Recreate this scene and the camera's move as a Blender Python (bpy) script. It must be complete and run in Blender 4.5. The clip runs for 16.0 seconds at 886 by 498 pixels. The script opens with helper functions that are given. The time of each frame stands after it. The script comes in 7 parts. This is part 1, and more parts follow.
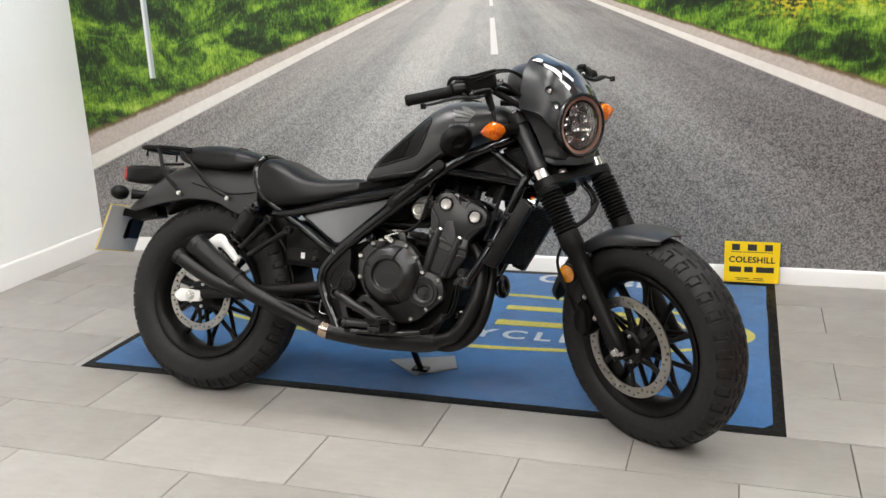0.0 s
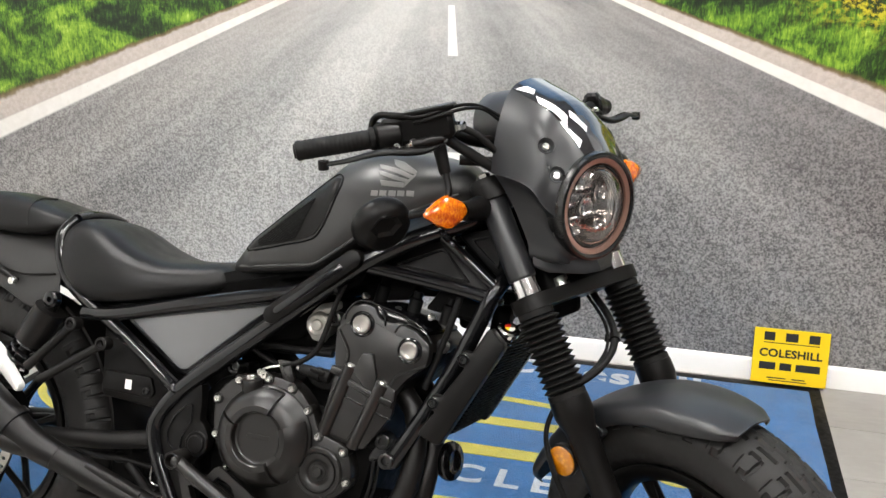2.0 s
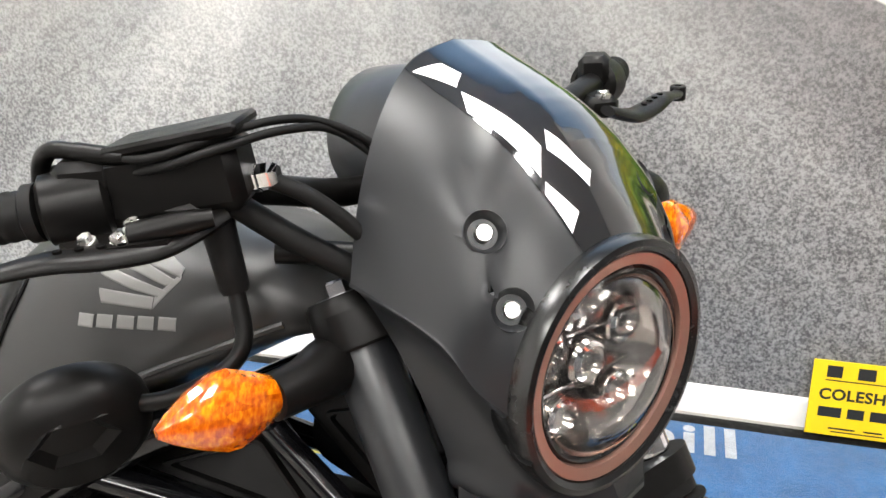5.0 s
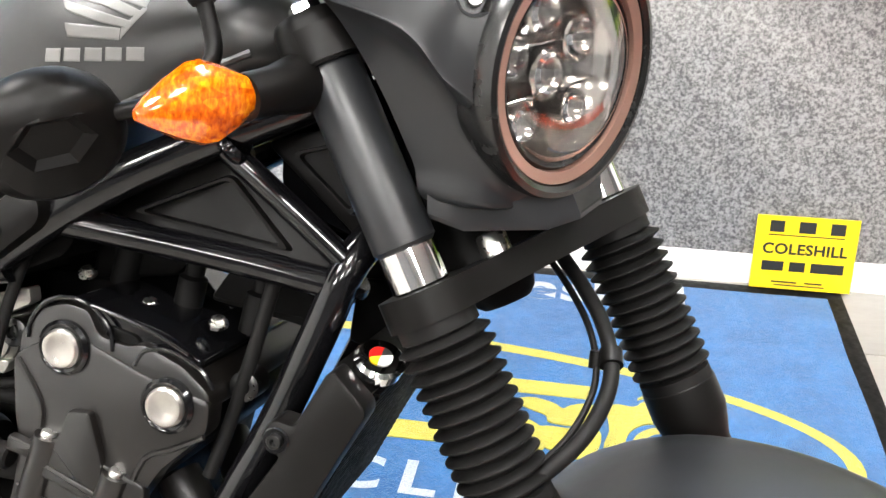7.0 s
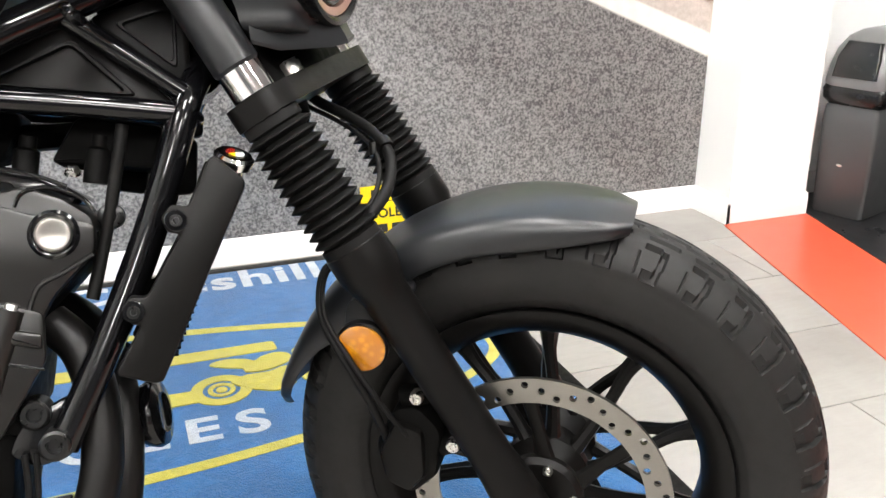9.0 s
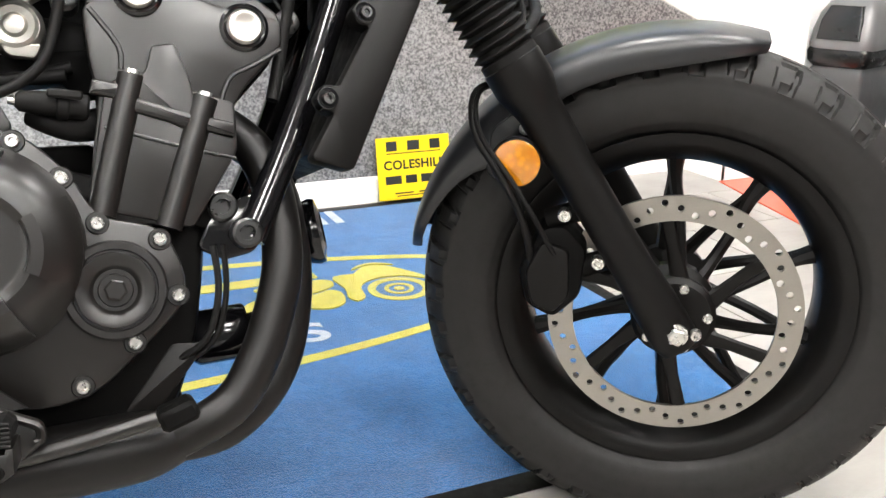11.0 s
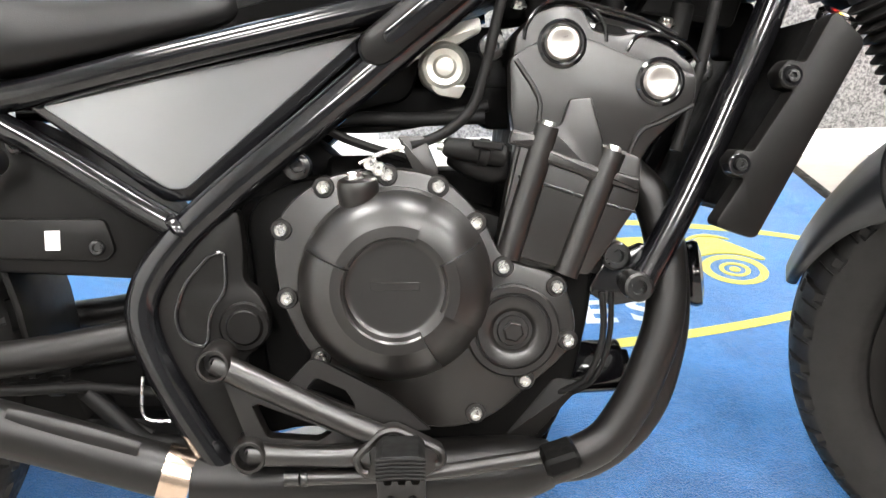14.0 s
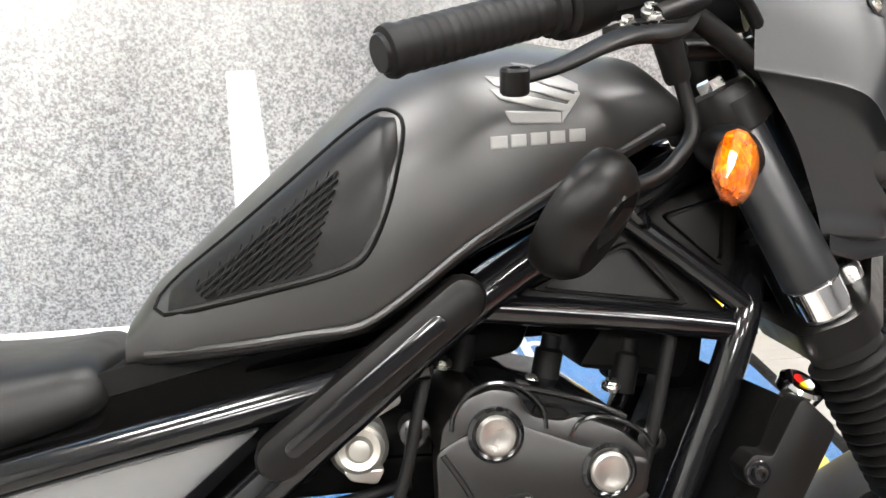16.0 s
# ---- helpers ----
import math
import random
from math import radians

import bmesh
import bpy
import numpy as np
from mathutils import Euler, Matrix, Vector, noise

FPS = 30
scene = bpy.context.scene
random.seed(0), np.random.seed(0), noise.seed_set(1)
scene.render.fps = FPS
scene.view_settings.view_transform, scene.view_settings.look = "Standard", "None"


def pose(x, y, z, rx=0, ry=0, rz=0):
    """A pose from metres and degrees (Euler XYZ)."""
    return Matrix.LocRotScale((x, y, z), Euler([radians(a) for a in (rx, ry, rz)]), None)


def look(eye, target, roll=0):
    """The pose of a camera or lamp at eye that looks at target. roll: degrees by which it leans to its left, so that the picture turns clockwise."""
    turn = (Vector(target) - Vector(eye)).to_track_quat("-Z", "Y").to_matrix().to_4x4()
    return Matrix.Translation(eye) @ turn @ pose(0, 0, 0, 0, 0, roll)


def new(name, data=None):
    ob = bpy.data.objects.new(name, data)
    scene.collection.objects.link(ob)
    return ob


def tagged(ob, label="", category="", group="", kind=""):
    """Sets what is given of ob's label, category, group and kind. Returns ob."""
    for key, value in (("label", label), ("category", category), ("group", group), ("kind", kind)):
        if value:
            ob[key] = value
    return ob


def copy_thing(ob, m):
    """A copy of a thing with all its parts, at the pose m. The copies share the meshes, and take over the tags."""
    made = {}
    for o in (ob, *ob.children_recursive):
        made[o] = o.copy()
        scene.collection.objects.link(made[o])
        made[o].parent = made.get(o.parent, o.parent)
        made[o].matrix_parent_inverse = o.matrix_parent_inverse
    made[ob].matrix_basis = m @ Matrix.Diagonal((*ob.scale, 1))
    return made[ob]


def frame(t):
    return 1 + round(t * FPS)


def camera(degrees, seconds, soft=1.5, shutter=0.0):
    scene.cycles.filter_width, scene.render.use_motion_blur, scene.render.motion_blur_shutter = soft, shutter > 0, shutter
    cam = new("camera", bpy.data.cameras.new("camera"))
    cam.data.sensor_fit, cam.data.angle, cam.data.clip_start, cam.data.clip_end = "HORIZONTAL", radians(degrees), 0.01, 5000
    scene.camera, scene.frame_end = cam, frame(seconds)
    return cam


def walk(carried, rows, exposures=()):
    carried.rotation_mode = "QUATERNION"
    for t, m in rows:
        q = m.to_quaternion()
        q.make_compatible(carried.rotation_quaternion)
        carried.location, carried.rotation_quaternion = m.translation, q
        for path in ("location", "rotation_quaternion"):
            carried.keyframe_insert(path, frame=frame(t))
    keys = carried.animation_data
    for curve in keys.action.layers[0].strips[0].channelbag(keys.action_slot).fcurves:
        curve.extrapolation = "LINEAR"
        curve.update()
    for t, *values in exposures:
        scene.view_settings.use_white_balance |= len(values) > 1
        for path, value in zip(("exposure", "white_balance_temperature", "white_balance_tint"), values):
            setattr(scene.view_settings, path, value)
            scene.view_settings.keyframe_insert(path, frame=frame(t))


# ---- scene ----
import itertools
cam = camera(51.7, 16.0)
PATH = [
    (0, (0.887, 0.613, 1.294), (0.273, 2.438, 0.755), -2.5),
    (0.5, (0.806, 0.827, 1.282), (0.253, 2.677, 0.759), -1.3),
    (1, (0.67, 1.144, 1.294), (0.22, 3.025, 0.786), -0.1),
    (1.5, (0.65, 1.459, 1.292), (0.135, 3.32, 0.773), -0.7),
    (2, (0.583, 1.749, 1.288), (0.076, 3.593, 0.703), 0.6),
    (2.5, (0.455, 2.069, 1.284), (0.04, 3.936, 0.701), 1.4),
    (3, (0.405, 2.341, 1.276), (-0.037, 4.193, 0.664), 1.1),
    (3.2, (0.413, 2.456, 1.273), (-0.076, 4.291, 0.647), 0.5),
    (5.3, (0.457, 2.718, 1.208), (0.016, 4.495, 0.402), 0.1),
    (5.5, (0.46, 2.71, 1.196), (0.025, 4.48, 0.373), -0.1),
    (6, (0.464, 2.685, 1.17), (0.04, 4.438, 0.305), -0.5),
    (6.5, (0.467, 2.651, 1.132), (0.068, 4.392, 0.232), -0.6),
    (7, (0.462, 2.625, 1.088), (0.132, 4.379, 0.185), 0.0),
    (7.5, (0.391, 2.585, 1.033), (0.29, 4.386, 0.169), 0.8),
    (8, (0.281, 2.514, 0.981), (0.506, 4.342, 0.202), 0.8),
    (8.5, (0.232, 2.382, 0.972), (0.711, 4.18, 0.237), -1.0),
    (9, (0.195, 2.286, 0.931), (0.842, 4.043, 0.229), 0.0),
    (9.2, (0.177, 2.28, 0.896), (0.878, 4.012, 0.182), 0.7),
    (11.3, (-0.107, 2.272, 0.717), (0.69, 4.001, 0.107), 0.6),
    (11.5, (-0.125, 2.281, 0.72), (0.578, 4.056, 0.124), 0.4),
    (12, (-0.154, 2.297, 0.718), (0.319, 4.152, 0.139), 0.0),
    (12.5, (-0.166, 2.306, 0.71), (0.141, 4.193, 0.122), -0.6),
    (13, (-0.168, 2.314, 0.716), (0.096, 4.185, 0.062), -0.7),
    (13.5, (-0.169, 2.33, 0.774), (0.034, 4.151, -0.028), -0.5),
    (14, (-0.16, 2.339, 0.87), (0.018, 4.137, 0.013), 0.4),
    (14.5, (-0.153, 2.351, 0.929), (0.066, 4.15, 0.083), 1.1),
    (15, (-0.182, 2.396, 1.0), (0.156, 4.215, 0.24), 2.3),
    (15.5, (-0.21, 2.465, 1.062), (0.192, 4.277, 0.317), 2.5),
    (16, (-0.131, 2.575, 1.089), (0.228, 4.401, 0.355), 0.9),
]
EXPOSE = ((0.0, -0.15), (1.0, 0.03), (1.5, 0.14), (3.0, 0.25), (5.5, 0.68), (6.0, 0.88), (7.0, 1.08), (8.0, 1.0), (8.5, 0.95), (9.0, 0.62), (11.5, 1.05), (12.2, 1.3), (13.0, 1.25), (14.0, 1.4), (15.0, 1.57), (15.5, 1.32), (16.0, 1.12))
walk(cam, [(t, look(eye, target, roll)) for t, eye, target, roll in PATH], EXPOSE)

# ---- light ----
world = bpy.data.worlds.new("world")
world.use_nodes = True
world.node_tree.nodes["Background"].inputs[0].default_value = (0.9, 0.95, 1.0, 1)
world.node_tree.nodes["Background"].inputs[1].default_value = 0.3
scene.world = world
PANEL = 39.0


# ---- node helpers ----
class Nodes:
    """A small wrapper round a node material, to write shaders as formulas."""

    def __init__(self, name):
        self.mat = bpy.data.materials.new(name)
        self.mat.use_nodes = True
        self.t = self.mat.node_tree
        self.bsdf = self.t.nodes["Principled BSDF"]
        self.pos = self.t.nodes.new("ShaderNodeTexCoord").outputs["Object"]

    def link(self, value, socket):
        if isinstance(value, (int, float)):
            socket.default_value = value
        elif isinstance(value, tuple):
            socket.default_value = (*value, 1) if len(value) == 3 and len(socket.default_value) == 4 else value
        else:
            self.t.links.new(value, socket)

    def math(self, op, a, b=0.0, clamp=False):
        n = self.t.nodes.new("ShaderNodeMath")
        n.operation, n.use_clamp = op, clamp
        self.link(a, n.inputs[0]), self.link(b, n.inputs[1])
        return n.outputs[0]

    def add(self, a, b): return self.math("ADD", a, b)
    def sub(self, a, b): return self.math("SUBTRACT", a, b)
    def mul(self, a, b): return self.math("MULTIPLY", a, b)
    def div(self, a, b): return self.math("DIVIDE", a, b)
    def abs(self, a): return self.math("ABSOLUTE", a)

    def step(self, value, lo, hi):
        n = self.t.nodes.new("ShaderNodeMapRange")
        n.interpolation_type = "SMOOTHSTEP"
        self.link(value, n.inputs["Value"])
        n.inputs["From Min"].default_value, n.inputs["From Max"].default_value = lo, hi
        return n.outputs[0]

    def range(self, value, lo, hi, a, b):
        n = self.t.nodes.new("ShaderNodeMapRange")
        self.link(value, n.inputs["Value"])
        for key, v in zip(("From Min", "From Max", "To Min", "To Max"), (lo, hi, a, b)):
            n.inputs[key].default_value = v
        return n.outputs[0]

    def split(self, vector=None):
        n = self.t.nodes.new("ShaderNodeSeparateXYZ")
        self.link(vector or self.pos, n.inputs[0])
        return n.outputs

    def join(self, x, y, z):
        n = self.t.nodes.new("ShaderNodeCombineXYZ")
        for v, s in zip((x, y, z), n.inputs):
            self.link(v, s)
        return n.outputs[0]

    def stretch(self, sx, sy, sz, vector=None):
        n = self.t.nodes.new("ShaderNodeMapping")
        self.link(vector or self.pos, n.inputs[0])
        n.inputs["Scale"].default_value = (sx, sy, sz)
        return n.outputs[0]

    def noise(self, scale, detail=3.0, rough=0.55, vector=None, distort=0.0):
        n = self.t.nodes.new("ShaderNodeTexNoise")
        self.link(vector or self.pos, n.inputs["Vector"])
        n.inputs["Scale"].default_value, n.inputs["Detail"].default_value = scale, detail
        n.inputs["Roughness"].default_value, n.inputs["Distortion"].default_value = rough, distort
        return n.outputs[0]

    def cells(self, scale, vector=None, out="Distance"):
        n = self.t.nodes.new("ShaderNodeTexVoronoi")
        self.link(vector or self.pos, n.inputs["Vector"])
        n.inputs["Scale"].default_value = scale
        return n.outputs[out]

    def mix(self, f, a, b):
        n = self.t.nodes.new("ShaderNodeMix")
        n.data_type = "RGBA"
        self.link(f, n.inputs[0]), self.link(a, n.inputs[6]), self.link(b, n.inputs[7])
        return n.outputs[2]

    def ramp(self, f, *stops):
        n = self.t.nodes.new("ShaderNodeValToRGB")
        e = n.color_ramp.elements
        while len(e) < len(stops):
            e.new(0.5)
        for el, (p, c) in zip(e, stops):
            el.position, el.color = p, (*c, 1)
        self.link(f, n.inputs[0])
        return n.outputs[0]

    def random(self):
        return self.t.nodes.new("ShaderNodeObjectInfo").outputs["Random"]

    def bump(self, height, strength=0.3, distance=0.002):
        n = self.t.nodes.new("ShaderNodeBump")
        n.inputs["Strength"].default_value, n.inputs["Distance"].default_value = strength, distance
        self.link(height, n.inputs["Height"])
        self.t.links.new(n.outputs[0], self.bsdf.inputs["Normal"])

    def set(self, **kw):
        names = dict(color="Base Color", rough="Roughness", metal="Metallic", coat="Coat Weight", coat_rough="Coat Roughness", trans="Transmission Weight",
                     ior="IOR", spec="Specular IOR Level", emit="Emission Color", power="Emission Strength", sheen="Sheen Weight")
        for k, v in kw.items():
            self.link(v, self.bsdf.inputs[names[k]])
        return self


def paint(name, color, rough, metal=0.0, grain=900.0, vary=0.12, bump=0.05, coat=0.0, wear=14.0, spec=0.5, coat_rough=0.05):
    """A coated or moulded surface: fine grain, and faint smudges that change its gloss."""
    m = Nodes(name)
    big, fine = m.noise(wear, 4), m.noise(grain, 2)
    dark = tuple(c * (1 - vary) for c in color)
    light = tuple(min(1, c * (1 + vary)) for c in color)
    m.set(color=m.mix(m.add(m.mul(big, 0.6), m.mul(fine, 0.4)), dark, light), metal=metal, coat=coat, spec=spec, coat_rough=coat_rough,
          rough=m.range(m.noise(wear * 2.3, 5, 0.65), 0.3, 0.7, max(0.02, rough * (1 - vary)), min(1.0, rough * (1 + vary * 1.6))))
    if bump:
        m.bump(fine, bump, 0.0006)
    return m.mat


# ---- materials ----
# grey for the unseen walls, chosen to dim what the bike reflects
DIMWALL = paint("reflection_dimming_grey", (0.17, 0.172, 0.178), 0.7, grain=260, vary=0.04, bump=0.1, wear=1.6)
WALL = paint("wall_paint", (0.89, 0.89, 0.875), 0.6, grain=260, vary=0.02, bump=0.1, wear=1.6)
GLOSSWHITE = paint("gloss_white_wood", (0.82, 0.81, 0.79), 0.3, grain=300, vary=0.03, bump=0.06, wear=5)
CEIL = paint("ceiling_paint", (0.60, 0.60, 0.60), 0.8, grain=200, vary=0.02, wear=1.2)
SATIN = paint("satin_graphite_paint", (0.0125, 0.0122, 0.0118), 0.37, metal=0.0, spec=0.50, grain=2400, vary=0.12, bump=0.02, wear=6)
COWL = paint("satin_cowl_paint", (0.0108, 0.0114, 0.0128), 0.34, metal=0.0, spec=0.42, grain=2400, vary=0.10, bump=0.02, wear=6)
GLOSS = paint("gloss_black_enamel", (0.003, 0.003, 0.0035), 0.11, grain=700, vary=0.2, bump=0.03, spec=0.42, wear=22)
ENGINE = paint("satin_black_castings", (0.0042, 0.0035, 0.0031), 0.33, spec=0.50, grain=1300, vary=0.05, bump=0.02, wear=9)
CASTING = paint("rough_black_castings", (0.0022, 0.0021, 0.0020), 0.50, spec=0.06, grain=800, vary=0.25, bump=0.2, wear=20)
PLASTIC = paint("moulded_black_plastic", (0.0034, 0.0031, 0.0029), 0.36, spec=0.15, grain=1500, vary=0.15, bump=0.12, wear=18)
TYRE = paint("tyre_rubber", (0.0115, 0.0110, 0.0106), 0.5, spec=0.24, grain=500, vary=0.25, bump=0.12, wear=30)
POLISHED = paint("polished_alloy", (0.78, 0.77, 0.75), 0.35, metal=0.35, grain=500, vary=0.06, bump=0.03, wear=40)
LAMPCHROME = paint("lamp_chrome", (0.46, 0.43, 0.40), 0.12, metal=1.0, grain=300, vary=0.05, bump=0.0, wear=30)
STANDPLATE = paint("grey_stand_plate", (0.20, 0.20, 0.20), 0.35, grain=500, vary=0.1, bump=0.05)
RUBBER = paint("black_rubber", (0.0045, 0.0043, 0.0042), 0.55, spec=0.14, grain=700, vary=0.2, bump=0.15, wear=25)
PIPE = paint("matt_black_exhaust", (0.0040, 0.0036, 0.0034), 0.38, spec=0.26, grain=1500, vary=0.08, bump=0.04, wear=16)
VINYL = paint("black_seat_vinyl", (0.0042, 0.0041, 0.0041), 0.36, spec=0.20, grain=900, vary=0.1, bump=0.22, wear=15)
PANEL_GREY = paint("metallic_grey_panel", (0.235, 0.24, 0.25), 0.30, metal=0.70, grain=3000, vary=0.02, bump=0.0, wear=5)
CHROME = paint("chrome_plate", (0.82, 0.81, 0.80), 0.08, metal=1.0, grain=300, vary=0.05, bump=0.0, wear=30)
STEEL = paint("zinc_bolt_steel", (0.62, 0.61, 0.58), 0.27, metal=1.0, grain=600, vary=0.12, bump=0.05, wear=60)
CAPMETAL = paint("dull_bolt_alloy", (0.42, 0.40, 0.37), 0.30, metal=1.0, grain=400, vary=0.12, bump=0.04, wear=50)
DARKSTEEL = paint("black_bolt_steel", (0.05, 0.05, 0.05), 0.3, metal=1.0, grain=600, vary=0.2, bump=0.05, wear=60)
ALLOY = paint("cast_alloy", (0.48, 0.47, 0.43), 0.38, metal=0.9, grain=500, vary=0.15, bump=0.12, wear=40)
DISC = paint("brushed_brake_disc", (0.30, 0.285, 0.26), 0.36, metal=1.0, grain=500, vary=0.14, bump=0.05, wear=18)
TINTED = paint("heat_tinted_steel", (0.52, 0.40, 0.31), 0.22, metal=1.0, grain=600, vary=0.12, bump=0.03, wear=40)
BRONZE = paint("satin_bronze_ring", (0.40, 0.235, 0.185), 0.34, metal=0.8, grain=900, vary=0.08, bump=0.0, wear=20)
DECAL = paint("silver_tank_print", (0.135, 0.132, 0.126), 0.35, metal=0.0, grain=900, vary=0.06, bump=0.0)
STRIPEW = paint("white_vinyl_stripe", (0.72, 0.73, 0.74), 0.2, grain=900, vary=0.04, bump=0.0, coat=0.6)
STRIPEB = paint("gloss_black_stripe", (0.008, 0.008, 0.009), 0.12, grain=900, vary=0.1, bump=0.0, coat=1.0)
RED = paint("red_lens", (0.35, 0.012, 0.01), 0.15, grain=300, vary=0.1, bump=0.0, coat=1.0)
YELLOW = paint("yellow_sign_plastic", (0.80, 0.55, 0.008), 0.3, grain=300, vary=0.03, bump=0.02, wear=9)
INK = paint("black_print", (0.012, 0.012, 0.012), 0.5, grain=300, vary=0.1, bump=0.0)
PLATE = paint("yellow_plate_back", (0.56, 0.56, 0.54), 0.3, grain=300, vary=0.1, bump=0.02)
REDFLOOR = paint("red_vinyl_floor", (0.58, 0.085, 0.04), 0.35, grain=300, vary=0.06, bump=0.06, wear=4)
BLACKFLOOR = paint("black_vinyl_floor", (0.014, 0.014, 0.015), 0.3, grain=300, vary=0.15, bump=0.06, wear=4)
GREYBOX = paint("grey_moulded_plastic", (0.055, 0.057, 0.058), 0.42, grain=700, vary=0.08, bump=0.08)
SILVERBOX = paint("silver_moulded_plastic", (0.16, 0.16, 0.16), 0.36, metal=0.3, grain=700, vary=0.08, bump=0.05)
BEZEL = paint("black_bezel", (0.005, 0.005, 0.005), 0.25, grain=900, vary=0.1, bump=0.0)


def lens(name, color, rough=0.03, ior=1.45):
    m = Nodes(name)
    m.set(color=color, rough=m.range(m.noise(40, 3), 0.3, 0.7, rough, rough * 2.2), trans=1.0, ior=ior)
    return m.mat


GLASS = lens("clear_lens", (0.98, 0.98, 0.98), 0.01)
m = Nodes("amber_lens")
prism = m.cells(170, m.stretch(1, 0.55, 1.0), "Color")
fine = m.noise(420, 2, 0.5, m.stretch(1, 0.6, 0.35))
# bright and dark glints of the lens facets, put into the base colour
painted_glints = m.add(m.mul(m.split(prism)[0], 0.22), m.mul(fine, 0.78))
m.set(color=m.ramp(painted_glints, (0.28, (0.34, 0.040, 0.0006)), (0.50, (0.62, 0.125, 0.0008)), (0.74, (0.90, 0.33, 0.004))), rough=0.12, coat=1.0, trans=0.35, ior=1.45)
m.bump(m.add(m.split(prism)[1], m.mul(fine, 0.5)), 0.36, 0.0010)
AMBER = m.mat
m = Nodes("amber_reflector")
m.set(color=m.mix(m.step(m.cells(110), 0.1, 0.6), (0.52, 0.195, 0.003), (0.36, 0.125, 0.002)), rough=0.2, coat=0.8)
m.bump(m.cells(110), 0.12, 0.001)
REFLECTOR = m.mat

# porcelain floor tile
m = Nodes("porcelain_tile")
rnd = m.random()
cloud = m.noise(3.2, 6, 0.6, distort=0.6)
veins = m.noise(9.0, 5, 0.7, m.stretch(0.5, 2.2, 1), distort=1.5)
tone = m.add(m.mul(cloud, 0.5), m.add(m.mul(veins, 0.35), m.mul(rnd, 0.25)))
col = m.ramp(tone, (0.30, (0.215, 0.200, 0.184)), (0.52, (0.275, 0.259, 0.240)), (0.75, (0.335, 0.319, 0.298)))
specks = m.step(m.noise(220, 2), 0.66, 0.74)
m.set(color=m.mix(m.mul(specks, 0.15), col, (0.2, 0.19, 0.17)), rough=m.range(m.noise(6, 5), 0.3, 0.7, 0.30, 0.50))
m.bump(m.noise(60, 4), 0.06, 0.001)
TILE = m.mat
GROUT = paint("grey_grout", (0.075, 0.07, 0.062), 0.9, grain=500, vary=0.15, bump=0.2, wear=12)


# looped pile of the entrance mat
def pile(name, color, shade):
    m = Nodes(name)
    tuft = m.cells(420)
    worn = m.noise(5, 6, 0.72, distort=1.0)
    crush = m.noise(38, 4, 0.7)
    base = m.mix(m.step(worn, 0.35, 0.7), shade, color)
    base = m.mix(m.mul(m.step(tuft, 0.15, 0.75), 0.55), base, tuple(c * 0.35 for c in color))
    lint = m.step(m.noise(330, 2), 0.70, 0.76)
    m.set(color=m.mix(m.mul(lint, 0.35), m.mix(m.mul(m.step(crush, 0.45, 0.8), 0.25), base, tuple(min(1, c * 1.5 + 0.01) for c in color)), (0.35, 0.37, 0.4)),
          rough=0.95, spec=0.15, sheen=0.25)
    m.bump(m.add(tuft, m.mul(crush, 1.2)), 0.9, 0.003)
    return m.mat


BLUE = pile("blue_mat_pile", (0.020, 0.168, 0.44), (0.011, 0.105, 0.285))
MATYELLOW = pile("yellow_mat_pile", (0.62, 0.55, 0.07), (0.50, 0.44, 0.05))
MATWHITE = pile("white_mat_pile", (0.60, 0.64, 0.68), (0.50, 0.54, 0.58))

# printed country road on the wall; the print's lines run to one point
VX, VZ = -0.22, 1.425
m = Nodes("printed_road_mural")
x, y, z = m.split()
dx, dz = m.sub(x, VX), m.math("MAXIMUM", m.sub(VZ, z), 0.02)
u = m.div(dx, dz)
depth = m.div(1.0, dz)
au = m.abs(u)
ragged = m.add(m.mul(m.sub(m.noise(9, 4, 0.6), 0.5), 0.16), m.mul(m.sub(m.noise(45, 3, 0.6), 0.5), 0.10))
# asphalt: worn wheel tracks, stone grain
near = m.step(dz, 0.15, 0.95)
grain = m.noise(150, 3, 0.6)
grain2 = m.noise(48, 3, 0.7)
track = m.add(m.add(m.step(m.abs(m.sub(u, -0.62)), 0.75, 0.05), m.step(m.abs(m.sub(u, 0.05)), 0.5, 0.02)), m.step(m.abs(m.sub(u, 1.15)), 0.62, 0.05))
patch = m.noise(2.2, 5, 0.6, m.join(m.mul(u, 0.8), m.mul(depth, 0.55), 0.0))
streak = m.noise(7.0, 4, 0.6, m.join(m.mul(u, 1.2), m.mul(depth, 0.12), 0.0))
band = m.step(m.abs(m.sub(u, -0.75)), 0.55, 0.05)
level = m.sub(m.add(m.add(m.mul(track, 0.22), m.mul(patch, 0.36)), m.add(m.mul(streak, 0.32), m.mul(band, 0.22))), 0.075)
far = m.step(dz, 0.95, 0.1)
level = m.add(level, m.mul(far, 0.36))
level = m.sub(level, m.mul(m.step(u, 0.3, 1.3), 0.11))
pale = m.step(m.abs(m.add(u, 1.75)), 1.0, 0.1)
level = m.add(level, m.mul(pale, 0.17))
road = m.ramp(level, (0.20, (0.075, 0.073, 0.076)), (0.42, (0.19, 0.187, 0.188)), (0.68, (0.40, 0.395, 0.38)), (0.95, (0.64, 0.63, 0.60)))
warm = m.add(m.mul(m.step(u, 0.6, 2.2), 0.45), m.mul(m.step(u, -1.1, -2.2), 0.5))
road = m.mix(warm, road, m.mix(m.step(level, 0.25, 0.8), (0.10, 0.083, 0.079), (0.44, 0.385, 0.350)))
stone = m.step(m.add(grain, m.mul(m.sub(grain2, 0.5), 0.30)), 0.30, 0.70)
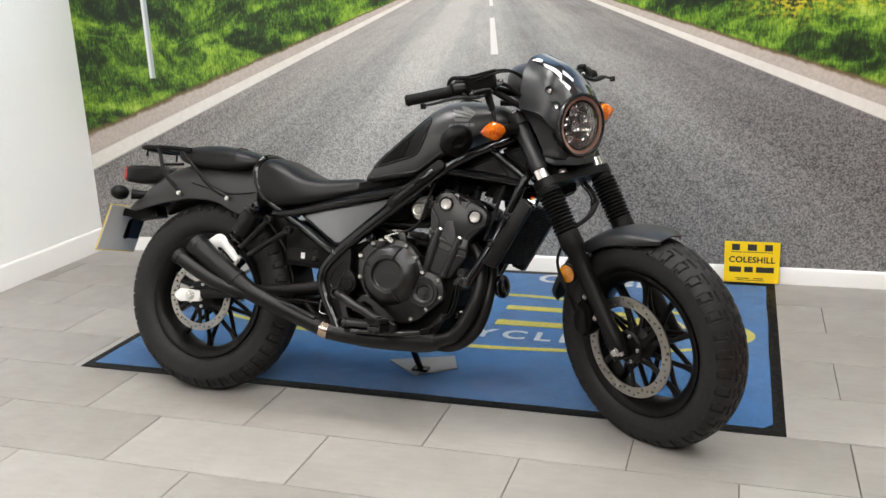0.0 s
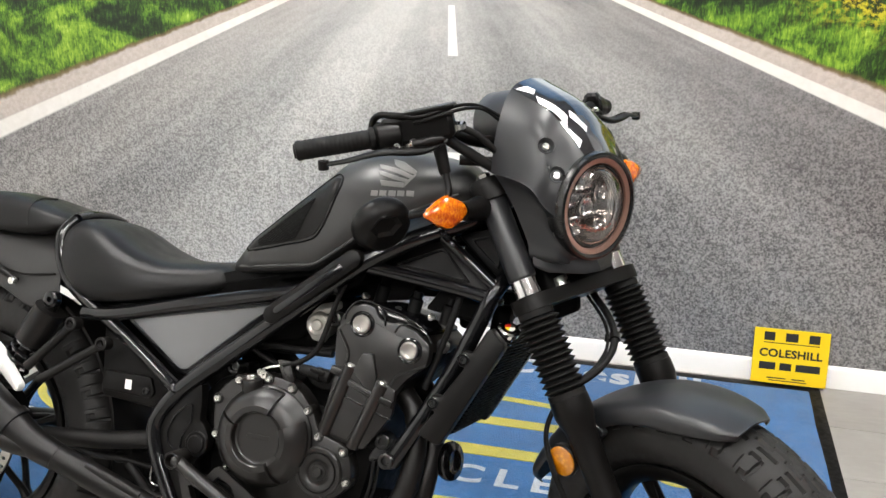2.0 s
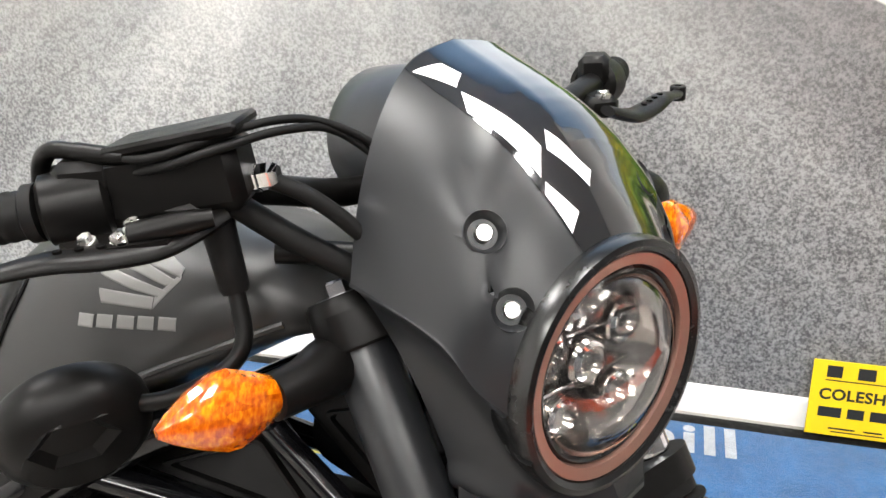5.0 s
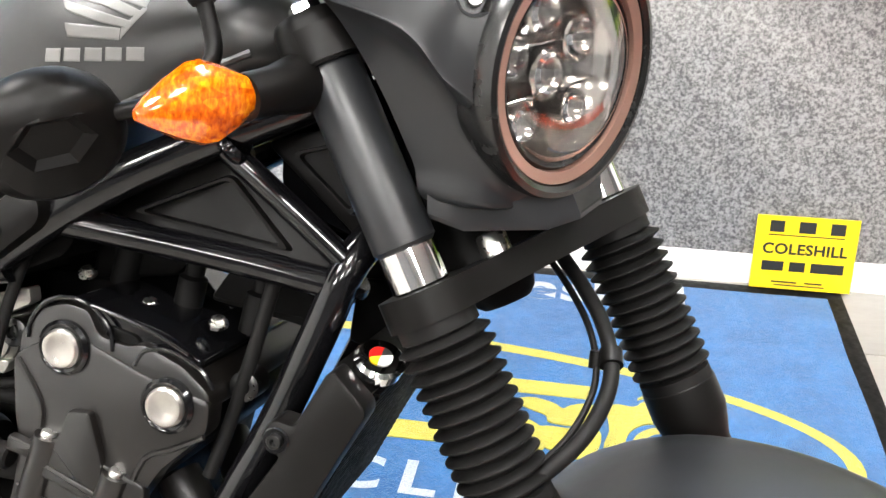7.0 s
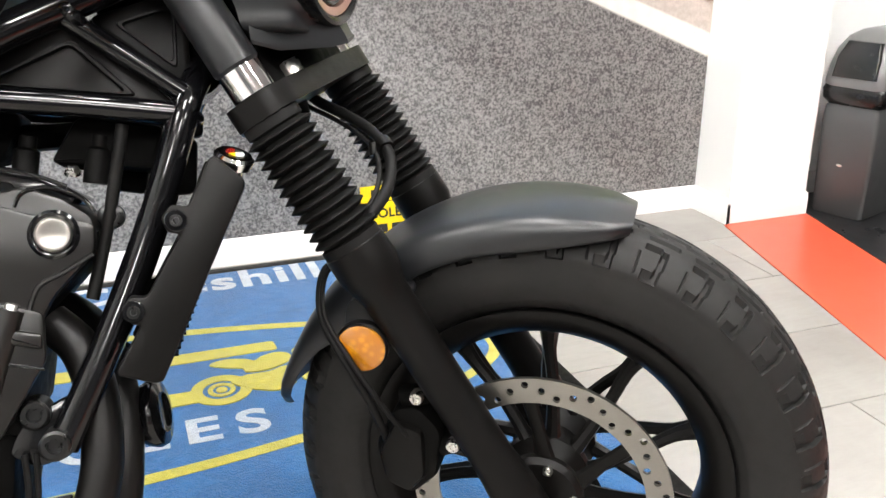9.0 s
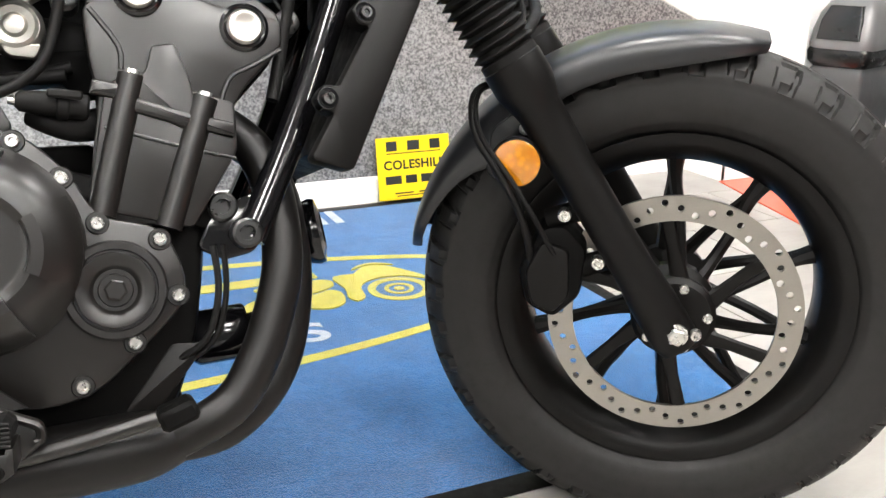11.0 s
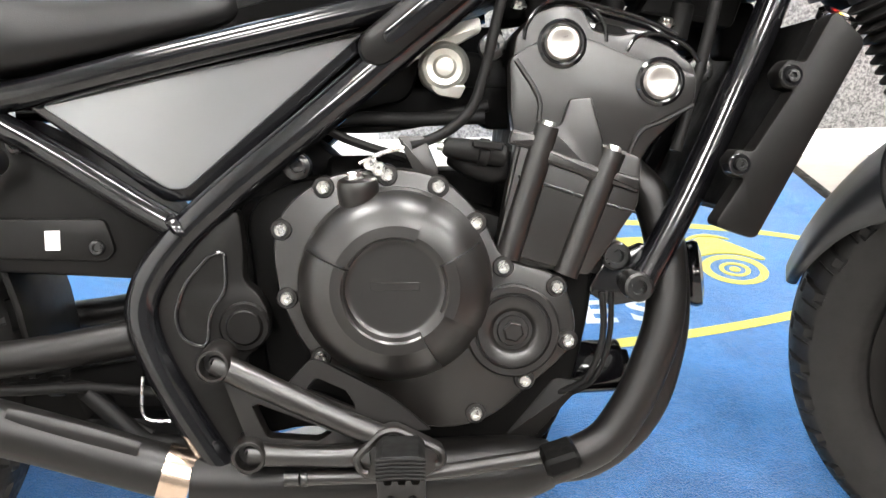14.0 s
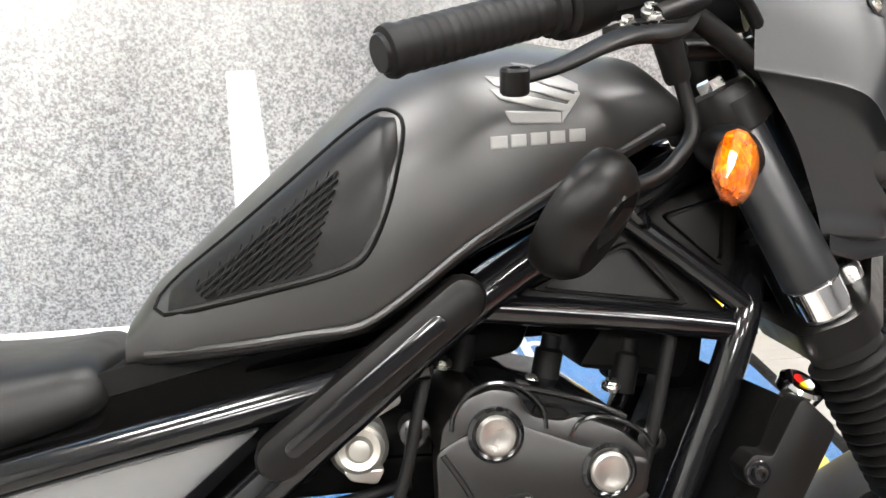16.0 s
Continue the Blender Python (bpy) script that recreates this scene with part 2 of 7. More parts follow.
stone = m.add(0.5, m.mul(m.sub(stone, 0.5), m.add(m.mul(near, 0.90), 0.10)))
road = m.mix(stone, m.mix(0.55, road, (0.020, 0.020, 0.022)), m.mix(0.23, road, (0.80, 0.79, 0.76)))
# gravel shoulder beyond the edge lines, then the verge
shoulder = m.mix(m.step(m.noise(60, 4, 0.7), 0.3, 0.7), (0.40, 0.345, 0.310), (0.49, 0.43, 0.385))
edge = m.add(au, m.mul(ragged, 0.18))
surface = m.mix(m.step(edge, 2.44, 2.56), road, shoulder)
line_l = m.mul(m.step(m.abs(m.sub(u, -2.41)), 0.125, 0.085), m.step(m.noise(50, 3), 0.12, 0.32))
line_r = m.mul(m.step(m.abs(m.sub(u, 2.44)), 0.115, 0.08), m.step(m.noise(50, 3), 0.12, 0.32))
white = m.mix(m.noise(30, 4), (0.58, 0.55, 0.50), (0.76, 0.74, 0.70))
surface = m.mix(m.math("MAXIMUM", line_l, line_r), surface, white)
# centre dashes, nearer ones longer
dash_u = m.step(m.abs(m.sub(u, 0.043)), 0.047, 0.038)
dash_z = m.add(m.step(m.abs(m.sub(z, 1.0965)), 0.082, 0.079), m.step(m.abs(m.sub(z, 1.2525)), 0.025, 0.022))
dash_z = m.add(dash_z, m.step(m.abs(m.sub(z, 1.307)), 0.012, 0.010))
dash_z = m.add(dash_z, m.step(z, 0.699, 0.693))
surface = m.mix(m.mul(dash_u, dash_z), surface, (0.74, 0.73, 0.71))
# grass
tall = m.stretch(1.6, 1.0, 0.42)
blades = m.noise(75, 5, 0.7, tall, distort=0.7)
clump = m.noise(6.5, 5, 0.62, m.stretch(1.0, 1.0, 1.25), distort=1.2)
lush = m.noise(17, 4, 0.6, distort=1.0)
hollow = m.noise(3.4, 4, 0.6, m.stretch(0.8, 1.0, 1.6), distort=0.8)
gtone = m.add(m.add(m.mul(blades, 0.50), m.mul(clump, 0.55)), m.add(m.mul(lush, 0.16), m.mul(m.sub(hollow, 0.5), 0.75)))
gtone = m.add(gtone, m.mul(m.step(m.abs(m.sub(au, 3.0)), 0.5, 0.0), 0.05))
green = m.ramp(gtone, (0.47, (0.006, 0.012, 0.005)), (0.57, (0.020, 0.048, 0.008)), (0.65, (0.075, 0.165, 0.014)), (0.745, (0.21, 0.35, 0.030)), (0.88, (0.50, 0.58, 0.14)))
bloom = m.mul(m.mul(m.step(m.noise(55, 3, 0.7), 0.45, 0.62), m.step(m.add(z, m.mul(m.noise(5, 3), 0.22)), 1.20, 1.36)), m.step(x, 0.75, 1.15))
green = m.mix(bloom, green, (0.74, 0.62, 0.03))
verge_l = m.step(m.add(au, ragged), 2.84, 2.92)
verge_r = m.step(m.add(au, ragged), 2.84, 2.92)
side = m.step(u, -0.1, 0.1)
verge = m.add(m.mul(verge_l, m.sub(1.0, side)), m.mul(verge_r, side))
soil = m.mul(m.add(m.mul(m.step(m.abs(m.sub(m.add(au, ragged), 2.88)), 0.09, 0.01), m.sub(1.0, side)), m.mul(m.step(m.abs(m.sub(m.add(au, ragged), 2.88)), 0.09, 0.01), side)), 0.85)
surface = m.mix(verge, surface, green)
surface = m.mix(soil, surface, m.mix(m.noise(40, 3), (0.045, 0.03, 0.018), (0.20, 0.13, 0.05)))
# marker post
post = m.mul(m.step(m.abs(m.add(x, 2.03)), 0.019, 0.016), m.step(z, 0.928, 0.936))
surface = m.mix(post, surface, m.mix(m.step(x, -2.04, -2.025), (0.70, 0.72, 0.73), (0.36, 0.40, 0.42)))
# sky above the print's horizon
surface = m.mix(m.step(z, 1.40, 1.44), surface, m.mix(m.step(z, 1.5, 2.6), (0.75, 0.82, 0.90), (0.25, 0.48, 0.80)))
m.set(color=surface, rough=0.42, spec=0.35)
m.bump(m.noise(500, 2), 0.04, 0.0006)
MURAL = m.mat


# ---- mesh helpers ----
def catmull(pts, n=6, closed=False):
    """A smooth run of points through pts."""
    p = [Vector(q) for q in pts]
    out, k = [], len(p)
    for i in range(k if closed else k - 1):
        a, b, c, d = (p[(i + j) % k] if closed else p[min(max(i + j, 0), k - 1)] for j in (-1, 0, 1, 2))
        for s in range(n):
            t = s / n
            out.append(0.5 * (2 * b + (c - a) * t + (2 * a - 5 * b + 4 * c - d) * t * t + (3 * b - a - 3 * c + d) * t ** 3))
    if not closed:
        out.append(p[-1])
    return out


def fillet(poly, r, n=4):
    """A flat outline with its corners rounded."""
    out, k = [], len(poly)
    for i in range(k):
        a, b, c = Vector(poly[i - 1]), Vector(poly[i]), Vector(poly[(i + 1) % k])
        d = min(r, (a - b).length * 0.45, (c - b).length * 0.45)
        s, e = b + (a - b).normalized() * d, b + (c - b).normalized() * d
        for j in range(n + 1):
            t = j / n
            out.append(s * (1 - t) ** 2 + b * 2 * t * (1 - t) + e * t * t)
    return out


def area2(poly):
    return sum(poly[i - 1][0] * poly[i][1] - poly[i][0] * poly[i - 1][1] for i in range(len(poly))) / 2


def inset(poly, d):
    """The outline moved inwards by d."""
    k, sgn, out = len(poly), (1 if area2(poly) > 0 else -1), []
    for i in range(k):
        a, b, c = Vector(poly[i - 1]), Vector(poly[i]), Vector(poly[(i + 1) % k])
        n1, n2 = (b - a), (c - b)
        n1 = Vector((-n1.y, n1.x)).normalized() * sgn if n1.length > 1e-9 else Vector((0, 0))
        n2 = Vector((-n2.y, n2.x)).normalized() * sgn if n2.length > 1e-9 else Vector((0, 0))
        nn = n1 + n2
        nn = nn.normalized() if nn.length > 1e-6 else n1
        out.append(b + nn * min(d / max(0.45, nn.dot(n1) if n1.length else 1), d * 2))
    return out


class Shape:
    """Gathers the faces of one mesh."""

    def __init__(self):
        self.v, self.f = [], []

    def put(self, verts, faces):
        base = len(self.v)
        self.v += [tuple(q) for q in verts]
        self.f += [tuple(base + i for i in f) for f in faces]
        return self

    def rings(self, rings, closed=True, caps=True, loop=False):
        k = len(rings[0])
        faces = []
        for i in range(len(rings) if loop else len(rings) - 1):
            j = (i + 1) % len(rings)
            for a in range(k if closed else k - 1):
                b = (a + 1) % k
                faces.append((i * k + a, i * k + b, j * k + b, j * k + a))
        if caps and not loop:
            faces.append(tuple(reversed(range(k))))
            faces.append(tuple((len(rings) - 1) * k + a for a in range(k)))
        return self.put([q for r in rings for q in r], faces)

    def tube(self, pts, r, seg=12, smooth=0, flat=1.0, caps=True):
        """A pipe along pts; r is one radius, or one for each point."""
        rad = list(r) if isinstance(r, (list, tuple)) else [r] * len(pts)
        if smooth:
            rad = [v[0] for v in catmull([(a, 0, 0) for a in rad], smooth)]
            pts = catmull(pts, smooth)
        pts = [Vector(q) for q in pts]
        up, rings = None, []
        for i, q in enumerate(pts):
            d = (pts[min(i + 1, len(pts) - 1)] - pts[max(i - 1, 0)]).normalized()
            if up is None:
                up = d.cross(Vector((0, 1, 0)))
                up = up if up.length > 0.1 else d.cross(Vector((1, 0, 0)))
            up = (up - d * up.dot(d)).normalized()
            side = d.cross(up)
            rings.append([q + up * math.cos(2 * math.pi * a / seg) * rad[i] + side * math.sin(2 * math.pi * a / seg) * rad[i] * flat for a in range(seg)])
        return self.rings(rings, caps=caps)

    def lathe(self, profile, origin, axis, seg=24, caps=True, turn=None):
        """profile: (radius, height along the axis)."""
        o, ax = Vector(origin), Vector(axis).normalized()
        e1 = ax.orthogonal().normalized() if turn is None else Vector(turn).normalized()
        e2 = ax.cross(e1)
        rings = [[o + ax * h + (e1 * math.cos(2 * math.pi * a / seg) + e2 * math.sin(2 * math.pi * a / seg)) * r for a in range(seg)] for r, h in profile]
        return self.rings(rings, caps=caps)

    def slab(self, poly, y0, y1, chamfer=0.002, hollow=False, tilt=None):
        """An outline in the side view (x, z), from depth y0 (inner) to y1 (outer face, chamfered)."""
        sg = 1 if y1 > y0 else -1
        c = min(chamfer, abs(y1 - y0) * 0.5)
        def lift(p, yy): return (p[0], yy + (tilt(p[0], p[1]) if tilt else 0.0), p[1])
        ins = inset(poly, c)
        rings = [[lift(p, y0) for p in poly], [lift(p, y1 - sg * c) for p in poly], [lift(p, y1 - sg * c * 0.3) for p in inset(poly, c * 0.3)], [lift(p, y1) for p in ins]]
        if (area2(poly) > 0) == (sg > 0):
            rings = [list(reversed(r)) for r in rings]
        return self.rings(rings)

    def box(self, c, s, bevel=0.002, m=None):
        """A box of size s round c with cut edges, turned by m about its middle."""
        hx, hy, hz = (q / 2 for q in s)
        b = min(bevel, hx * 0.6, hy * 0.6, hz * 0.6)
        rings = []
        for zz, d in ((-hz, b), (-hz + b, 0), (hz - b, 0), (hz, b)):
            o = [(-hx + d, -hy + b), (-hx + b, -hy + d), (hx - b, -hy + d), (hx - d, -hy + b), (hx - d, hy - b), (hx - b, hy - d), (-hx + b, hy - d), (-hx + d, hy - b)]
            rings.append([(px, py, zz) for px, py in o])
        mm = Matrix.Translation(c) @ (m or Matrix())
        return self.rings([[mm @ Vector(q) for q in r] for r in rings])

    def ball(self, c, s, seg=20, rows=12, m=None):
        mm = Matrix.Translation(c) @ (m or Matrix())
        rings = []
        for i in range(rows + 1):
            a = math.pi * min(max(i / rows, 0.01), 0.99)
            rings.append([mm @ Vector((s[0] * math.sin(a) * math.cos(2 * math.pi * j / seg), s[1] * math.sin(a) * math.sin(2 * math.pi * j / seg), s[2] * math.cos(a))) for j in range(seg)])
        return self.rings(rings)

    def turned(self, m):
        self.v = [tuple(m @ Vector(q)) for q in self.v]
        return self

    def mesh(self, name, mat, sharp=38):
        me = bpy.data.meshes.new(name)
        me.from_pydata(self.v, [], self.f)
        bm = bmesh.new()
        bm.from_mesh(me)
        bmesh.ops.recalc_face_normals(bm, faces=bm.faces)
        bm.to_mesh(me)
        bm.free()
        me.materials.append(mat)
        me.polygons.foreach_set("use_smooth", [True] * len(me.polygons))
        me.set_sharp_from_angle(angle=radians(sharp))
        return me


def part(name, shape, mat, parent=None, label="", sharp=38):
    """Links a shape as one mesh object under a thing or part."""
    ob = new(name, shape.mesh(name, mat, sharp))
    ob.parent = parent
    return tagged(ob, label)


def thing(name, label, category, m=None, group="", kind=""):
    ob = new(name)
    ob.empty_display_size = 0.1
    ob.matrix_world = m or Matrix()
    return tagged(ob, label, category, group, kind)


def lettering(text, size, mat, m, parent, name="lettering", width=None, depth=0.0004, spacing=1.0, bold=0.0):
    """Words as a thin mesh, laid by m; stretched to a width where one is given."""
    cu = bpy.data.curves.new("words", "FONT")
    cu.body, cu.size, cu.extrude, cu.align_x, cu.space_character, cu.offset = text, size, depth, "CENTER", spacing, bold
    tmp = bpy.data.objects.new("words", cu)
    scene.collection.objects.link(tmp)
    me = bpy.data.meshes.new_from_object(tmp.evaluated_get(bpy.context.evaluated_depsgraph_get()))
    bpy.data.objects.remove(tmp)
    xs = [v.co.x for v in me.vertices]
    k = width / (max(xs) - min(xs)) if width else 1
    me.transform(m @ Matrix.Diagonal((k, 1, 1, 1)))
    me.materials.clear()
    me.materials.append(mat)
    ob = new(name, me)
    ob.parent = parent
    return ob


# ---- the room ----
X0, X1, Y0, Y1, TOP = -2.483, 4.6, -2.6, 4.709, 2.9


def wall(name, lo, hi, mat, label):
    s = Shape()
    c = [(a + b) / 2 for a, b in zip(lo, hi)]
    s.box(c, [b - a for a, b in zip(lo, hi)], 0.001)
    ob = part(name, s, mat)
    return tagged(ob, label, "wall", kind="structure")


floor = tagged(part("floor", Shape().box(((X0 + X1) / 2, (Y0 + Y1) / 2, -0.055), (X1 - X0, Y1 - Y0, 0.1), 0.001), GROUT), "pale grey porcelain tiled showroom floor with grey grout", "floor", kind="structure")
wall("wall_west", (X0 - 0.15, Y0, -0.1), (X0, Y1 + 0.15, TOP), WALL, "plain white painted showroom wall")
# east and south walls stay out of view; their grey keeps reflections dark
wall("wall_east", (X1, Y0, -0.1), (X1 + 0.15, Y1 + 0.15, TOP), DIMWALL, "plain grey unseen wall closing the showroom, added to dim reflections")
wall("wall_north", (X0, Y1, -0.1), (X1, Y1 + 0.15, TOP), WALL, "white painted back wall behind the printed mural")
wall("wall_south", (X0, Y0 - 0.15, -0.1), (X1, Y0, TOP), DIMWALL, "plain grey unseen wall facing the motorcycle, added to dim reflections")
tagged(part("ceiling", Shape().box(((X0 + X1) / 2, (Y0 + Y1) / 2, TOP + 0.06), (X1 - X0 + 0.3, Y1 - Y0 + 0.3, 0.1), 0.001), CEIL), "plain white showroom ceiling", "ceiling", kind="structure")
mural = part("wall_mural", Shape().box(((X0 + 1.966) / 2, Y1 - 0.003, (0.07 + TOP) / 2), (1.966 - X0, 0.004, TOP - 0.07), 0.0005), MURAL)
tagged(mural, "printed wall mural of an empty country road between green verges", "wall mural", kind="structure")


def skirting(name, a, b, inward, h=0.062, d=0.014):
    """A moulded board along a wall from a to b."""
    a, b, n = Vector((*a, 0)), Vector((*b, 0)), Vector((*inward, 0))
    prof = [(0, 0), (d, 0), (d, h - 0.012), (d * 0.75, h - 0.004), (d * 0.35, h), (0, h)]
    s = Shape()
    s.rings([[q + n * p + Vector((0, 0, hh)) for p, hh in prof] for q in (a, b)])
    ob = part(name, s, GLOSSWHITE)
    return tagged(ob, "white gloss skirting board along the wall", "skirting board", kind="structure")


skirting("baseboard_north", (X0, Y1), (1.966, Y1), (0, -1), 0.076)
skirting("baseboard_west", (X0, Y0), (X0, Y1 - 0.014), (1, 0), 0.12, 0.016)
pillar = wall("pillar", (1.966, 4.526, -0.05), (2.262, Y1, TOP), WALL, "white painted pillar standing proud of the wall, lightly scuffed")
skirting("baseboard_pillar", (1.955, 4.526), (2.262, 4.526), (0, -1), 0.075, 0.014)
skirting("baseboard_pillar_side", (1.966, 4.512), (1.966, Y1 - 0.014), (-1, 0), 0.075, 0.012)
skirting("baseboard_alcove", (2.262, Y1), (X1, Y1), (0, -1), 0.075)

# ---- the motorcycle, built upright, x forward, y to its left, then leaned on its stand ----
BIKE = Matrix.Translation((-0.8765, 3.1568, 0.0)) @ pose(0, 0, 0, 0, 0, -3.18) @ pose(0, 0, 0, -18.24, 0, 0)
bike = thing("motorcycle", "matt graphite and black cruiser motorcycle leaning on its stand", "motorcycle", BIKE)
RAKE = radians(27.9)
HEAD = Vector((1.223, 0, 0.786))
FWD, UP = Vector((math.cos(RAKE), 0, math.sin(RAKE))), Vector((-math.sin(RAKE), 0, math.cos(RAKE)))
STEER = Matrix.Translation(HEAD) @ Matrix.Rotation(radians(-36.3), 4, UP) @ Matrix.Translation(-HEAD)


def fork(f, y, a):
    """A point by its way ahead of the steering axis, to the left, and up along it."""
    return HEAD + FWD * f + Vector((0, y, 0)) + UP * a


def bolt(s, c, axis, r=0.007, h=0.006, socket=True):
    """A cap screw with a recessed socket."""
    prof = [(r * 1.02, -0.004), (r, h * 0.75), (r * 0.86, h)]
    if socket:
        prof += [(r * 0.5, h), (r * 0.45, h * 0.35)]
    s.lathe(prof, c, axis, 14)


def hexbolt(s, c, axis, r=0.008, h=0.007):
    s.lathe([(r * 1.3, -0.002), (r * 1.3, 0.0015), (r * 1.1, 0.0015)], c, axis, 16)
    s.lathe([(r, 0.001), (r, h * 0.85), (r * 0.85, h)], c, axis, 6)


# ---- wheels ----
def tyre(r_out, r_rim, w, hub, segs, cross, pitches):
    """A tyre with cut tread grooves."""
    s, rings = Shape(), []
    rc, hh = (r_out + r_rim - 0.004) / 2, (r_out - r_rim + 0.004) / 2
    for i in range(segs):
        th = 2 * math.pi * i / segs
        ring = []
        for j in range(cross):
            # closer spacing over the tread
            q = 2 * math.pi * j / cross
            a = q - 0.35 * math.sin(2 * q) * 0.5
            sn, cs = math.sin(a), math.cos(a)
            yy = w * math.copysign(abs(sn) ** 0.82, sn)
            rr = rc + hh * math.copysign(abs(cs) ** 0.85, cs)
            k = abs(yy) / w
            if cs > -0.05:
                sp = (th / (2 * math.pi) * pitches + (0.5 if yy > 0 else 0.0)) % 1.0
                way = 0.30 + 0.15 * max(0.0, k - 0.60)
                cut = 0.0
                # hooked shoulder grooves, fine sipes, short dashes and long slits
                if 0.52 < k < 0.945 and abs(sp - way) < 0.062:
                    cut = 1.0
                if 0.895 < k < 0.945 and way - 0.06 < sp < way + 0.30:
                    cut = 1.0
                if 0.66 < k < 0.92 and abs(sp - 0.80) < 0.030:
                    cut = 0.45
                if 0.50 < k < 0.57 and 0.40 < sp < 0.72:
                    cut = 1.0
                if 0.27 < k < 0.34 and 0.05 < sp < 0.70:
                    cut = 1.0
                if 0.06 < k < 0.12 and 0.35 < sp < 0.95:
                    cut = 1.0
                rr -= 0.0058 * cut * min(1.0, 0.30 + max(0.0, cs))
                yy -= math.copysign(0.0028, sn) * cut * abs(sn)
            if cs < 0.27:
                yy -= math.copysign(0.0016, sn) * min(1.0, abs(sn) * 2)
            if -0.35 < cs < -0.25 or -0.62 < cs < -0.55:
                rr += 0.0012
            ring.append((hub[0] + rr * math.cos(th), yy, hub[2] + rr * math.sin(th)))
        rings.append(ring)
    return s.rings(rings, loop=True)


def rim(r, w, hub):
    s = Shape()
    prof = [(r + 0.010, -w), (r + 0.010, -w + 0.005), (r - 0.002, -w + 0.010), (r - 0.016, -w * 0.55), (r - 0.018, w * 0.55), (r - 0.002, w - 0.010), (r + 0.010, w - 0.005), (r + 0.010, w),
            (r + 0.002, w), (r - 0.012, w * 0.85), (r - 0.026, w * 0.5), (r - 0.028, 0), (r - 0.026, -w * 0.5), (r - 0.012, -w * 0.85), (r + 0.002, -w)]
    rings = [[(hub[0] + rr * math.cos(2 * math.pi * a / 96), yy, hub[2] + rr * math.sin(2 * math.pi * a / 96)) for a in range(96)] for rr, yy in prof]
    return s.rings(rings, loop=True)


def spoke(hub, ang, r0, r1, flange):
    """One cast spoke: a foot at the rim, two legs to the hub's flanges."""
    s = Shape()
    def at(rr, yy, da=0.0): return Vector((hub[0] + rr * math.cos(ang + da), yy, hub[2] + rr * math.sin(ang + da)))
    for sg in (-1, 1):
        s.tube([at(r1, 0.003 * sg), at(r1 - 0.03, 0.006 * sg), at(r1 * 0.62, flange * 0.45 * sg, 0.05 * sg), at(r0 + 0.02, flange * 0.85 * sg, 0.12 * sg), at(r0, flange * sg, 0.16 * sg)],
               [0.0125, 0.0085, 0.0075, 0.0085, 0.011], 8, smooth=3)
    return s


def brake_disc(c, r0, r1, t, holes, offset=0.0):
    """A drilled disc: one cell of mesh round each hole."""
    s, n = Shape(), 4
    rm = (r0 + r1) / 2
    for i in range(holes):
        a0, a1 = 2 * math.pi * i / holes, 2 * math.pi * (i + 1) / holes
        ac, rh = (a0 + a1) / 2, rm + (r1 - r0) * (0.24, 0.0, -0.24, 0.0)[i % 4]
        outer = [(a0 + (a1 - a0) * k / n, r0) for k in range(n)] + [(a1, r0 + (r1 - r0) * k / n) for k in range(n)]
        outer += [(a1 - (a1 - a0) * k / n, r1) for k in range(n)] + [(a0, r1 - (r1 - r0) * k / n) for k in range(n)]
        def at(a, r, yy): return (c[0] + r * math.cos(a), c[1] + yy, c[2] + r * math.sin(a))
        hole = []
        for a, r in outer:
            d = Vector(((a - ac) * rh, r - rh)).normalized() * 0.0042
            hole.append((ac + d.x / rh, rh + d.y))
        k = len(outer)
        rings = [[at(a, r, yy) for a, r in ring] for ring, yy in ((outer, -t / 2), (hole, -t / 2), (hole, t / 2), (outer, t / 2))]
        s.rings(rings, caps=False)
        s.put([at(a, r, yy) for yy in (-t / 2, t / 2) for a, r in outer], [(q, q + 1, k + q + 1, k + q) for q in list(range(n)) + list(range(2 * n, 3 * n))])
    return s


